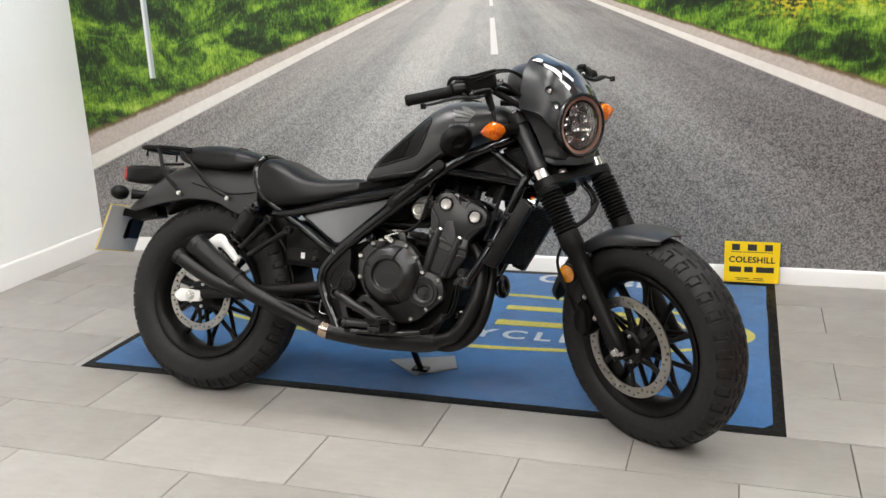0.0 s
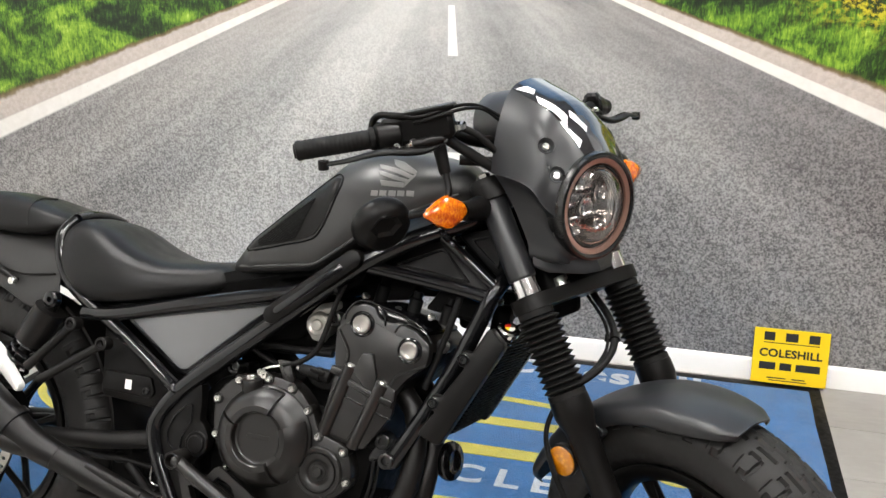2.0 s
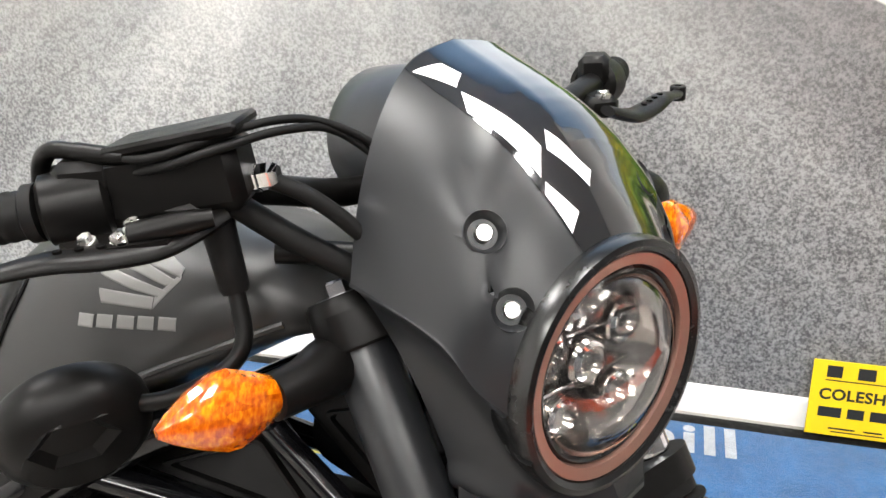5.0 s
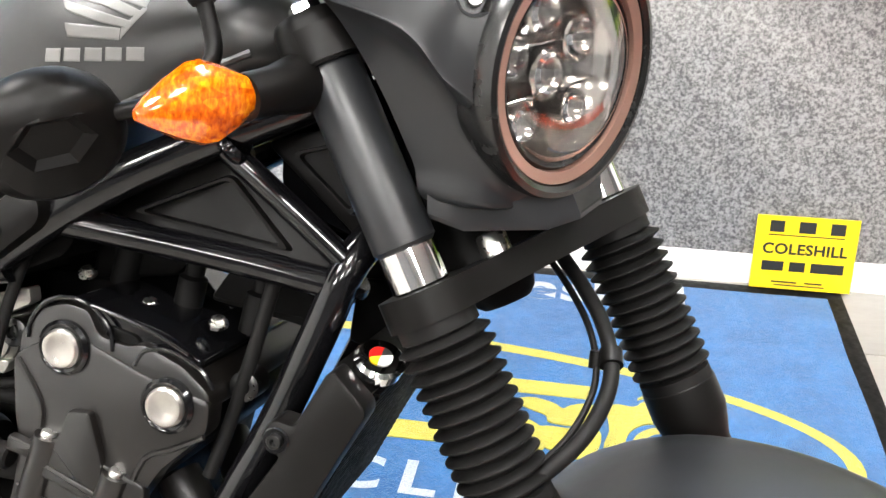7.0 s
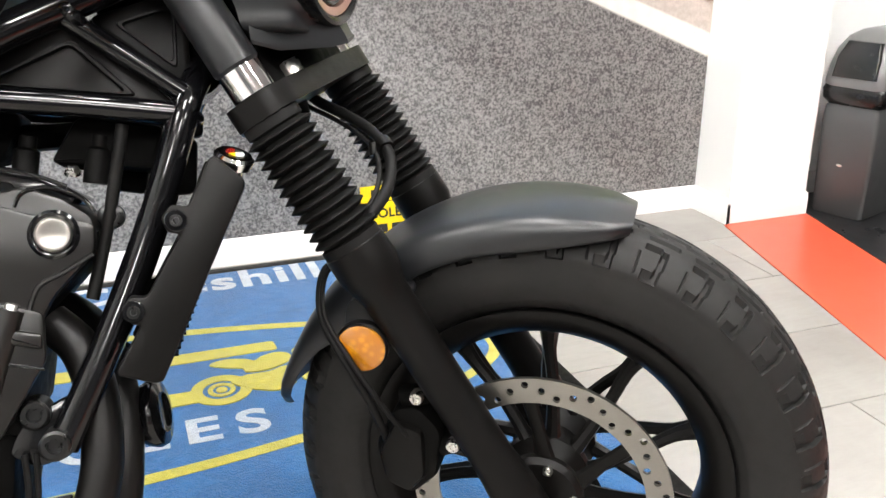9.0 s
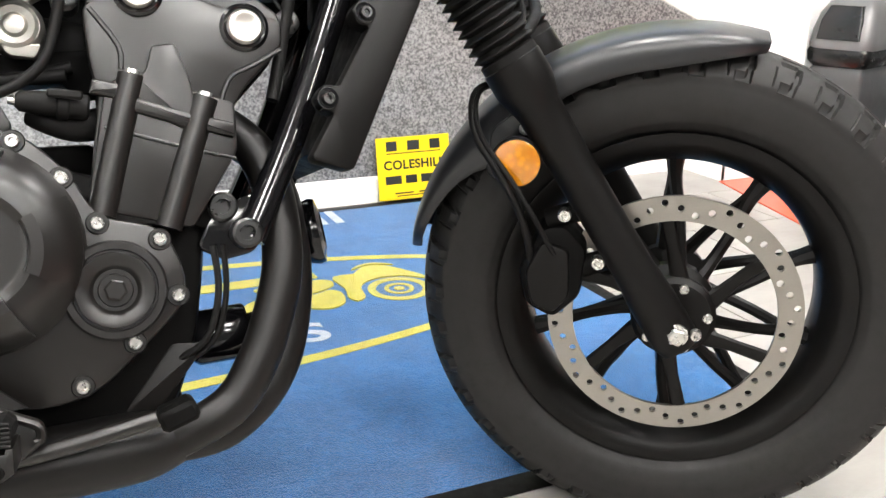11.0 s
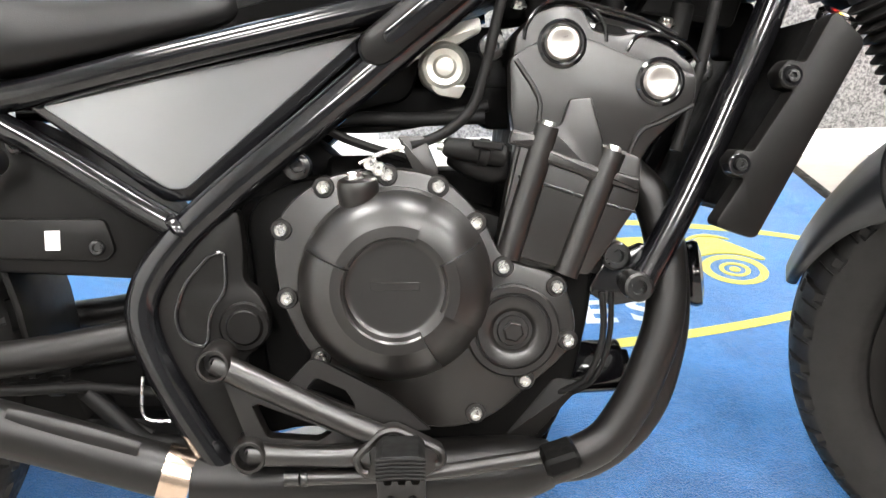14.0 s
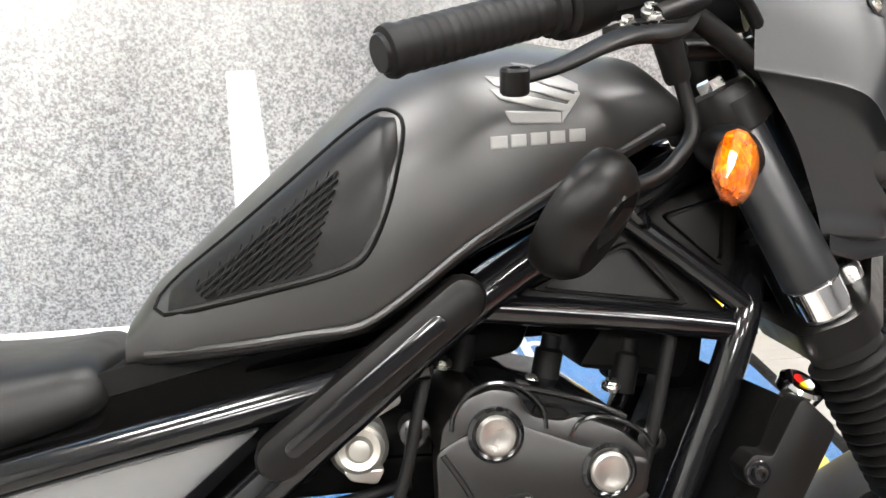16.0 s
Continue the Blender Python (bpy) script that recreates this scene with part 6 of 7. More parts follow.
# front mudguard
rows = []
for k in range(25):
    a = radians(71 + (165 - 71) * k / 24)
    tip = min(1.0, k / 6)
    narrow = (0.55 + 0.45 * math.sqrt(max(0.0, 1 - (1 - tip) ** 2))) * (1.0 - 0.4 * max(0.0, (k / 24 - 0.9) / 0.1) ** 2)
    d = Vector((math.cos(a), 0, math.sin(a)))
    o = Vector(FHUB)
    w = 0.080 * narrow
    drop = 0.014 + 0.024 * math.sin(tip * math.pi / 2) + 0.030 * math.exp(-((math.degrees(a) - 131) / 9) ** 2)
    rear = max(0.0, (k - 15) / 9)
    drop *= 1 - 0.65 * rear * rear * (3 - 2 * rear)
    outer = catmull([o + d * (0.335 - drop) + Vector((0, -w, 0)), o + d * (0.335 - drop * 0.45) + Vector((0, -w * 0.985, 0)), o + d * 0.332 + Vector((0, -w * 0.74, 0)), o + d * 0.338, o + d * 0.332 + Vector((0, w * 0.74, 0)), o + d * (0.335 - drop * 0.45) + Vector((0, w * 0.985, 0)), o + d * (0.335 - drop) + Vector((0, w, 0))], 4)
    rows.append([tuple(q) for q in outer] + [tuple(q - d * 0.004 + Vector((0, -math.copysign(0.004, q.y) if abs(q.y) > w * 0.9 else 0, 0))) for q in reversed(outer)])
mud = turned("front_mudguard", Shape().rings(rows), COWL, bike, "satin graphite front mudguard", sharp=50)
for sg in (-1, 1):
    turned("mudguard_stay", Shape().slab(fillet([(hx - 0.215, hz + 0.18), (hx - 0.205, hz + 0.235), (hx - 0.15, hz + 0.270), (hx - 0.12, hz + 0.255), (hx - 0.16, hz + 0.21), (hx - 0.18, hz + 0.17)], 0.012), 0.070 * sg, 0.084 * sg, 0.003), COWL, mud)
    hb = Shape()
    bolt(hb, (hx - 0.165, 0.084 * sg, hz + 0.235), (0, sg, 0), 0.007, 0.008)
    turned("stay_bolt", hb, STEEL, mud)

# ---- headlamp cowl ----
LC, LR = Vector((1.322, 0, 0.9345)), 0.0925


def rim_point(deg, r=LR, fwd=0.0):
    a = radians(deg)
    return LC + Vector((0.05 * r * math.cos(a) + fwd, -r * math.sin(a), r * math.cos(a)))


STATIONS = [(0, (1.304, 0.0, 1.062), (1.264, 0.0, 1.112), (1.180, 0, 1.150)), (22, (1.304, -0.036, 1.056), (1.264, -0.042, 1.104), (1.183, -0.044, 1.140)), (46, (1.306, -0.070, 1.028), (1.274, -0.080, 1.068), (1.192, -0.082, 1.106)),
            (70, (1.312, -0.092, 0.988), (1.290, -0.099, 1.024), (1.200, -0.110, 1.058)), (91, (1.308, -0.106, 0.952), (1.284, -0.118, 0.985), (1.204, -0.126, 1.004)), (92, (1.307, -0.106, 0.949), (1.283, -0.118, 0.982), (1.205, -0.126, 1.002)),
            (101, (1.302, -0.091, 0.930), (1.280, -0.101, 0.958), (1.216, -0.116, 0.980)), (118, (1.306, -0.084, 0.902), (1.284, -0.090, 0.920), (1.238, -0.106, 0.936)),
            (140, (1.311, -0.072, 0.868), (1.298, -0.082, 0.874), (1.256, -0.096, 0.880)), (160, (1.315, -0.050, 0.846), (1.308, -0.074, 0.846), (1.266, -0.090, 0.848)), (180, (1.318, 0, 0.836), (1.312, 0, 0.832), (1.290, 0, 0.830))]
NU, NV = 16, 6


def cowl_grid():
    """Rows of points from the lamp's rim to the rear edge, over the right half, top to bottom."""
    cols = [catmull([rim_point(d), a, b, c], NU // 3 + 1) for d, a, b, c in STATIONS]
    return [catmull([c[k] for c in cols], NV) for k in range(len(cols[0]))]


GRID = cowl_grid()
rows = [[tuple(p) for p in r] + [(p.x, -p.y, p.z) for p in reversed(r[1:-1])] for r in GRID]
shell = Shape()
inn = [[tuple(Vector(q) + (Vector((1.27, 0, 0.97)) - Vector(q)).normalized() * 0.004) for q in r] for r in rows]
shell.rings(rows + inn[::-1], loop=True)
COWL_ROWS = rows
cowl = turned("headlamp_cowl", shell, COWL, bike, "satin graphite headlamp cowl with a chequered stripe", sharp=42)


def cowl_point(u, v, lift):
    """u along from the rim to the rear edge, v from the top down the right side (negative: left)."""
    r, c = min(max(u, 0), 1) * (len(GRID) - 1), min(abs(v), 1) * (len(GRID[0]) - 1)
    i, j = min(int(r), len(GRID) - 2), min(int(c), len(GRID[0]) - 2)
    p = GRID[i][j].lerp(GRID[i][j + 1], c - j).lerp(GRID[i + 1][j].lerp(GRID[i + 1][j + 1], c - j), r - i)
    p = p + (p - Vector((1.24, 0, 0.96))).normalized() * lift
    return Vector((p.x, p.y if v >= 0 else -p.y, p.z))


def cowl_quad(name, corners, lift, mat):
    """A patch between four (u, v) corners, in order."""
    a, b, c, d = (Vector(p) for p in corners)
    n, q = 12, 20
    verts = []
    for i in range(n + 1):
        for j in range(q + 1):
            p = a.lerp(b, i / n).lerp(d.lerp(c, i / n), j / q)
            verts.append(tuple(cowl_point(p.x, p.y, lift)))
    return turned(name, Shape().put(verts, [(i * (q + 1) + j, (i + 1) * (q + 1) + j, (i + 1) * (q + 1) + j + 1, i * (q + 1) + j + 1) for i in range(n) for j in range(q)]), mat, cowl, sharp=70)


# gloss black band with four white checks
BAND = ((0.02, 0.076), (0.10, 0.080), (0.345, 0.097), (0.50, 0.106), (0.70, 0.117), (0.85, 0.118), (0.99, 0.116))
for (u0, v0), (u1, v1) in zip(BAND, BAND[1:]):
    cowl_quad("stripe", ((u0, -2.3 * v0), (u1, -2.3 * v1), (u1, v1), (u0, v0)), 0.0007, STRIPEB)
for corners in (((0.950, 0.115), (0.90, 0.0725), (0.835, 0.067), (0.810, 0.093)), ((0.795, 0.094), (0.515, 0.058), (0.420, 0.087), (0.745, 0.1155)), ((0.565, 0.035), (0.372, -0.037), (0.305, -0.010), (0.497, 0.052)), ((0.400, 0.083), (0.225, 0.052), (0.155, 0.083), (0.365, 0.096))):
    cowl_quad("white_check", corners, 0.0013, STRIPEW)


OUTER_SKIN = {tuple(round(q, 4) for q in STEER @ Vector(p)): (a, b) for a, r in enumerate(COWL_ROWS) for b, p in enumerate(r)}


def pierced(ob, o, nrm, r, n=32):
    """Opens a round hole in a shell mesh at o and closes the shell's outer skin up to its edge."""
    bm = bmesh.new()
    bm.from_mesh(ob.data)
    cell = {v: OUTER_SKIN.get(tuple(round(q, 4) for q in v.co)) for v in bm.verts}
    spots = [(cell[v], (v.co - o).length) for v in bm.verts if cell[v]]
    ca, cb = min(spots, key=lambda q: q[1])[0]

    def clear(axis, start, step):
        """The first row of the net, going one way, that misses the hole."""
        k = start
        while min((d for c, d in spots if c[axis] == k), default=1.0) < r + 0.0015:
            k += step
        return k

    a0, a1, b0, b1 = clear(0, ca, -1), clear(0, ca, 1), clear(1, cb, -1), clear(1, cb, 1)
    skin = [f for f in bm.faces if all(cell[v] and a0 <= cell[v][0] <= a1 and b0 <= cell[v][1] <= b1 for v in f.verts)]
    outer = {f.index for f in skin}
    gone = skin + [f for f in bm.faces if f.index not in outer and not any(cell[v] for v in f.verts) and (f.calc_center_median() - o).length < r + 0.0075]
    bm.edges.ensure_lookup_table()
    border = [e for e in bm.edges if sum(f.index in outer for f in e.link_faces) == 1]
    border_keys = [tuple(v.index for v in e.verts) for e in border]
    bm.verts.ensure_lookup_table()
    kept = [(bm.verts[a], bm.verts[b]) for a, b in border_keys]
    bmesh.ops.delete(bm, geom=gone, context="FACES_ONLY")
    e1 = nrm.orthogonal().normalized()
    e2 = nrm.cross(e1)
    loop = sorted({v for pair_ in kept for v in pair_}, key=lambda v: math.atan2((v.co - o).dot(e2), (v.co - o).dot(e1)))
    angs = [math.atan2((v.co - o).dot(e2), (v.co - o).dot(e1)) for v in loop]
    rim_v = []
    for k in range(n):
        a = -math.pi + 2 * math.pi * (k + 0.5) / n
        m = min(range(len(loop)), key=lambda q: abs(math.remainder(angs[q] - a, 2 * math.pi)))
        # the rim follows the skin's own curve
        h = (loop[m].co - o).dot(nrm) * (r / max(r, ((loop[m].co - o) - nrm * (loop[m].co - o).dot(nrm)).length)) ** 2
        rim_v.append((a, bm.verts.new(o + (e1 * math.cos(a) + e2 * math.sin(a)) * r + nrm * h)))
    i, j = 0, 0
    outer_l = list(zip(angs, loop))
    while i < len(outer_l) or j < n:
        va, vb = outer_l[i % len(outer_l)][1], rim_v[j % n][1]
        ai = outer_l[i + 1][0] if i + 1 < len(outer_l) else outer_l[(i + 1) % len(outer_l)][0] + 2 * math.pi
        aj = rim_v[j + 1][0] if j + 1 < n else rim_v[(j + 1) % n][0] + 2 * math.pi
        if j >= n or (i < len(outer_l) and ai <= aj):
            tri = (va, outer_l[(i + 1) % len(outer_l)][1], vb)
            i += 1
        else:
            tri = (va, rim_v[(j + 1) % n][1], vb)
            j += 1
        if len(set(tri)) == 3 and not bm.faces.get(tri):
            f = bm.faces.new(tri)
            f.smooth = True
            f.normal_update()
            if f.normal.dot(nrm) < 0:
                f.normal_flip()
    bm.to_mesh(ob.data)
    bm.free()


for u, v in ((0.537, 0.215), (0.235, 0.250)):
    for sg in (1, -1):
        o = cowl_point(u, v * sg, 0.0)
        du, dv = cowl_point(u + 0.06, v * sg, 0.0) - cowl_point(u - 0.06, v * sg, 0.0), cowl_point(u, (v + 0.03) * sg, 0.0) - cowl_point(u, (v - 0.03) * sg, 0.0)
        nr = du.cross(dv).normalized()
        nr = nr if nr.dot(o - Vector((1.24, 0, 0.96))) > 0 else -nr
        pierced(cowl, STEER @ o, STEER.to_3x3() @ nr, 0.0142)
        turned("screw_recess", Shape().lathe([(0.0150, -0.0014), (0.0141, 0.0002), (0.0126, -0.0016), (0.0100, -0.0078), (0.0, -0.0080)], o, nr, 36, caps=False), COWL, cowl)
        hb = Shape()
        bolt(hb, o - nr * 0.0076, nr, 0.0060, 0.0050)
        turned("cowl_screw", hb, STEEL, cowl, "bright cowl screw in a round recess")
# flat lip under the lamp
turned("cowl_lip", Shape().rings([[(1.268, -0.094 * q, 0.866 - d), (1.270, -0.098 * q, 0.842 - d), (1.292, -0.084 * q, 0.832 - d), (1.331, -0.034 * q, 0.826 - d), (1.336, 0.0, 0.825 - d), (1.326, 0.0, 0.846 - d), (1.312, -0.056 * q, 0.850 - d), (1.290, -0.080 * q, 0.856 - d)] for q, d in ((1.0, 0.0), (0.99, 0.004))]).rings([[(1.268, 0.094 * q, 0.866 - d), (1.270, 0.098 * q, 0.842 - d), (1.292, 0.084 * q, 0.832 - d), (1.331, 0.034 * q, 0.826 - d), (1.336, 0.0, 0.825 - d), (1.326, 0.0, 0.846 - d), (1.312, 0.056 * q, 0.850 - d), (1.290, 0.080 * q, 0.856 - d)] for q, d in ((1.0, 0.0), (0.99, 0.004))]), COWL, cowl)
FACE = Vector((1, 0, -0.05))
lamp_unit = turned("headlamp", Shape().lathe([(0.088, -0.03), (0.0940, -0.004), (0.0948, 0.008), (0.0930, 0.0135), (0.0885, 0.0145), (0.0845, 0.0120), (0.0832, 0.006)], LC, FACE, 64, caps=False), BEZEL, bike, "round LED headlamp with a bronze ring and clear lens")
turned("bronze_ring", Shape().lathe([(0.0845, 0.007), (0.0830, 0.0110), (0.0745, 0.0090), (0.0735, 0.001)], LC, FACE, 64, caps=False), BRONZE, lamp_unit, "satin bronze ring")
turned("inner_bezel", Shape().lathe([(0.0742, 0.003), (0.0712, 0.007), (0.0678, 0.005), (0.0670, -0.010)], LC, FACE, 64, caps=False), BEZEL, lamp_unit)
turned("reflector_bowl", Shape().lathe([(0.0676, -0.004), (0.063, -0.018), (0.048, -0.034), (0.018, -0.042), (0.0005, -0.043)], LC, FACE, 48, caps=False), LAMPCHROME, lamp_unit)
lens_ob = turned("lens", Shape().lathe([(0.0685, 0.000), (0.0672, 0.009), (0.0560, 0.0165), (0.036, 0.0224), (0.0160, 0.0246), (0.001, 0.0250), (0.001, 0.0228), (0.0160, 0.0224), (0.036, 0.0202), (0.0560, 0.0143), (0.0662, 0.006), (0.0672, 0.000)], LC, FACE, 64, caps=False), GLASS, lamp_unit, "clear domed headlamp lens", sharp=80)
lens_ob.visible_shadow = False
for yy, zz, r in ((0.0, 0.040, 0.0175), (0.0, -0.004, 0.0185), (-0.038, 0.016, 0.0175), (0.038, 0.016, 0.0175), (-0.029, -0.036, 0.0145), (0.029, -0.036, 0.0145)):
    c = LC + Vector((-0.030, yy, zz))
    turned("projector_shell", Shape().lathe([(r * 1.05, 0.0), (r * 1.08, 0.014), (r * 0.98, 0.016), (r * 0.55, 0.006), (0.0, 0.004)], c, FACE, 28), LAMPCHROME, lamp_unit)
    turned("projector_lens", Shape().ball(c + Vector((0.015, 0, 0)), (r * 0.55, r * 0.86, r * 0.86), 20, 12), GLASS, lamp_unit).visible_shadow = False
for zz in (0.018, -0.020):
    turned("lamp_divider", Shape().box(LC + Vector((-0.026, 0, zz)), (0.012, 0.105, 0.003), 0.001), CHROME, lamp_unit)

# ---- handlebar and controls ----
bar = turned("handlebar", Shape().tube([(1.014, -0.387, 1.057), (1.085, -0.285, 1.069), (1.113, -0.225, 1.074), (1.132, -0.150, 1.062), (1.130, -0.075, 1.042), (1.130, 0.0, 1.040), (1.130, 0.075, 1.042), (1.132, 0.150, 1.062), (1.113, 0.225, 1.074), (1.085, 0.285, 1.069), (1.014, 0.387, 1.057)], 0.0112, 14, 4), PLASTIC, bike, "black handlebar")
for sg in (-1, 1):
    def B(x, y, z): return (x, -y * sg, z)
    g0, g1 = Vector(B(1.012, -0.390, 1.0567)), Vector(B(1.088, -0.281, 1.0696))
    gd = (g1 - g0).normalized()
    L = (g1 - g0).length
    prof = [(0.012, -0.002), (0.0165, 0.0), (0.0178, 0.004), (0.0165, 0.010)]
    for i in range(14):
        h = 0.014 + (L - 0.030) * i / 14
        prof += [(0.0163, h), (0.0169, h + 0.002), (0.0169, h + 0.0045), (0.0163, h + 0.0060)]
    prof += [(0.0165, L - 0.010), (0.0195, L - 0.008), (0.0195, L)]
    turned("grip", Shape().lathe(prof, g0, gd, 26), RUBBER, bar, "ribbed black rubber grip")
    turned("grip_end", Shape().lathe([(0.0120, -0.0045), (0.0130, -0.003), (0.0130, 0.001)], g0, gd, 24), PLASTIC, bar)
    turned("switch_housing", Shape().lathe([(0.019, 0.0), (0.0235, 0.003), (0.0245, 0.020), (0.0235, 0.040), (0.0185, 0.044)], g1, Vector(B(1.113, -0.225, 1.074)) - g1, 20), PLASTIC, bar, "black switch housing")
    turned("switch_block", Shape().box(B(1.100, -0.252, 1.086), (0.030, 0.040, 0.030), 0.006, pose(0, 0, 0, 0, 0, 36 * sg)), PLASTIC, bar)
    turned("lever_perch", Shape().box(B(1.135, -0.212, 1.062), (0.050, 0.030, 0.020), 0.005, pose(0, 0, 0, 0, 0, -30 * sg)), PLASTIC, bar)
    lever = turned("brake_lever" if sg > 0 else "clutch_lever", Shape().tube([B(1.166, -0.192, 1.062), B(1.164, -0.216, 1.054), B(1.160, -0.240, 1.049), B(1.153, -0.272, 1.050), B(1.145, -0.300, 1.053), B(1.132, -0.330, 1.050), B(1.117, -0.362, 1.044), B(1.100, -0.391, 1.041)], [0.0085, 0.0105, 0.0120, 0.0118, 0.0105, 0.0080, 0.0068, 0.0062], 14, 4, flat=0.55), PLASTIC, bar, "black alloy lever with a bent blade")
    turned("lever_end", Shape().lathe([(0.0078, -0.0085), (0.0090, -0.0070), (0.0090, 0.0060), (0.0078, 0.0075), (0.0040, 0.0075), (0.0035, 0.0040)], B(1.098, -0.393, 1.0405), (0.05, 0.0, 1), 18), PLASTIC, lever)
    # lever holes as thin dark discs, their shade given by colour
    for k in range(4):
        turned("dark_hole_disc", Shape().lathe([(0.0030, -0.001), (0.0030, 0.0006)], Vector(B(1.156, -0.258, 1.0566)).lerp(Vector(B(1.147, -0.294, 1.0592)), k / 3), (0, 0, 1), 12), CASTING, lever)
    hb = Shape()
    hexbolt(hb, B(1.150, -0.205, 1.072), (0, 0, 1), 0.0055, 0.005)
    turned("perch_screw", hb, STEEL, bar)
    hb = Shape()
    hexbolt(hb, B(1.120, -0.232, 1.062), (0.3, -0.6 * -sg, 0.4), 0.0048, 0.005)
    turned("perch_screw", hb, STEEL, bar)
    # mirror, folded down beside the tank
    stem = turned("mirror", Shape().tube([B(1.138, -0.186, 1.060), B(1.146, -0.186, 1.040), B(1.158, -0.188, 1.000), B(1.168, -0.194, 0.968), B(1.162, -0.214, 0.950), B(1.148, -0.245, 0.940), B(1.120, -0.272, 0.936)], 0.0062, 12, 4), PLASTIC, bike, "black mirror folded down beside the tank")
    turned("stem_boot", Shape().lathe([(0.0085, -0.030), (0.0105, -0.026), (0.0120, 0.020), (0.0125, 0.026), (0.0100, 0.034)], B(1.147, -0.187, 1.030), (-0.30, 0.02 * -sg, 0.95), 16), RUBBER, stem)
    nrm = Vector(B(0.884, -0.150, -0.442)).normalized()
    e1 = Vector((0, 0, 1)).cross(nrm).normalized()
    e2 = nrm.cross(e1)
    pc = Vector(B(1.114, -0.297, 0.9245))
    rings = []
    for h, r in ((-0.014, 0.0430), (-0.018, 0.0450), (-0.018, 0.0480), (-0.014, 0.0500), (-0.003, 0.0508), (0.0075, 0.0475), (0.0145, 0.0415), (0.0180, 0.0365)):
        rings.append([tuple(pc + nrm * h + (e1 * math.cos(2 * math.pi * q / 48) * 1.04 + e2 * math.sin(2 * math.pi * q / 48)) * r) for q in range(48)])
    for h, r in ((0.0200, 0.0240), (0.0202, 0.0232), (0.0150, 0.0165)):
        ring = []
        for q in range(48):
            a = 2 * math.pi * q / 48
            rh = r * math.cos(math.pi / 6) / math.cos(a % (math.pi / 3) - math.pi / 6)
            ring.append(tuple(pc + e2 * 0.013 - e1 * 0.004 + nrm * h + (e1 * math.cos(a) * 1.28 + e2 * math.sin(a)) * rh))
        rings.append(ring)
    turned("mirror_shell", Shape().rings(rings), PLASTIC, stem, "round black mirror shell with a hexagonal dent", sharp=24)
    turned("mirror_glass", Shape().lathe([(0.0428, 0.0), (0.0428, 0.0010), (0.0, 0.0011)], pc - nrm * 0.0145, -nrm, 32), CHROME, stem, "mirror glass")
# lever bracket with its bright screws
perch = turned("lever_bracket", Shape().rings([[(x, y, z) for x, y in ((1.122, -0.285), (1.150, -0.285), (1.170, -0.235), (1.160, -0.205), (1.130, -0.240))] for z in (1.046, 1.056)]), PLASTIC, bar)
for c, r in (((1.136, -0.272, 1.0560), 0.0048), ((1.152, -0.258, 1.0560), 0.0048), ((1.146, -0.245, 1.0610), 0.0055)):
    hb = Shape()
    hexbolt(hb, c, (0.15, -0.35, 1), r, 0.006)
    turned("bracket_screw", hb, STEEL, perch)
turned("lever_adjuster", Shape().tube([(1.150, -0.250, 1.058), (1.168, -0.222, 1.063), (1.176, -0.205, 1.064)], [0.0085, 0.0080, 0.006], 12), PLASTIC, perch)
# brake reservoir with its cap, and the cables that loop into the cowl
md = Vector((0.71, 0.69, 0.13)).normalized()
mrot = pose(0, 0, 0, 0, -7, 44)
reservoir = turned("brake_reservoir", Shape().box((1.128, -0.208, 1.083), (0.108, 0.046, 0.050), 0.008, mrot), PLASTIC, bike, "black brake fluid reservoir on the handlebar")
turned("reservoir_cap", Shape().box((1.137, -0.201, 1.1120), (0.092, 0.050, 0.008), 0.003, mrot @ pose(0, 0, 0, 0, -2, 0)), PLASTIC, reservoir)
turned("banjo_bolt", Shape().lathe([(0.0100, -0.002), (0.0100, 0.002), (0.0088, 0.002), (0.0092, 0.003), (0.0092, 0.013), (0.0070, 0.0165)], (1.168, -0.168, 1.080), md, 6), CHROME, reservoir)
for run in (((1.066, -0.272, 1.082), (1.071, -0.270, 1.098), (1.085, -0.266, 1.107), (1.100, -0.256, 1.106), (1.142, -0.231, 1.102), (1.166, -0.202, 1.110), (1.177, -0.160, 1.117), (1.180, -0.122, 1.111), (1.192, -0.085, 1.088), (1.210, -0.050, 1.045)), ((1.058, -0.272, 1.066), (1.062, -0.271, 1.080), (1.070, -0.264, 1.088), (1.084, -0.252, 1.088), (1.112, -0.240, 1.089), (1.154, -0.222, 1.097), (1.180, -0.196, 1.107), (1.184, -0.152, 1.111), (1.182, -0.108, 1.101), (1.200, -0.065, 1.058))):
    turned("throttle_cable", Shape().tube(run, 0.0030, 10, 6), RUBBER, bike, "black throttle cable looping into the cowl")
    turned("cable_elbow", Shape().tube(run[:4], [0.0062, 0.0064, 0.0060, 0.0056], 14, 5), PLASTIC, bike)
    turned("cable_sleeve", Shape().tube([run[3], Vector(run[3]).lerp(Vector(run[4]), 0.55), Vector(run[3]).lerp(Vector(run[4]), 0.75)], [0.0064, 0.0060, 0.0042], 14), PLASTIC, bike)
turned("brake_line", Shape().tube([(1.172, -0.164, 1.080), (1.190, -0.140, 1.064), (1.205, -0.110, 1.030), (1.215, -0.08, 0.985), (1.22, -0.05, 0.94)], 0.0060, 10, 5), RUBBER, bike)
turned("wiring_loom", Shape().tube([(1.150, -0.175, 1.060), (1.175, -0.150, 1.035), (1.195, -0.12, 1.010), (1.215, -0.09, 0.985)], 0.0095, 10, 5), RUBBER, bike)
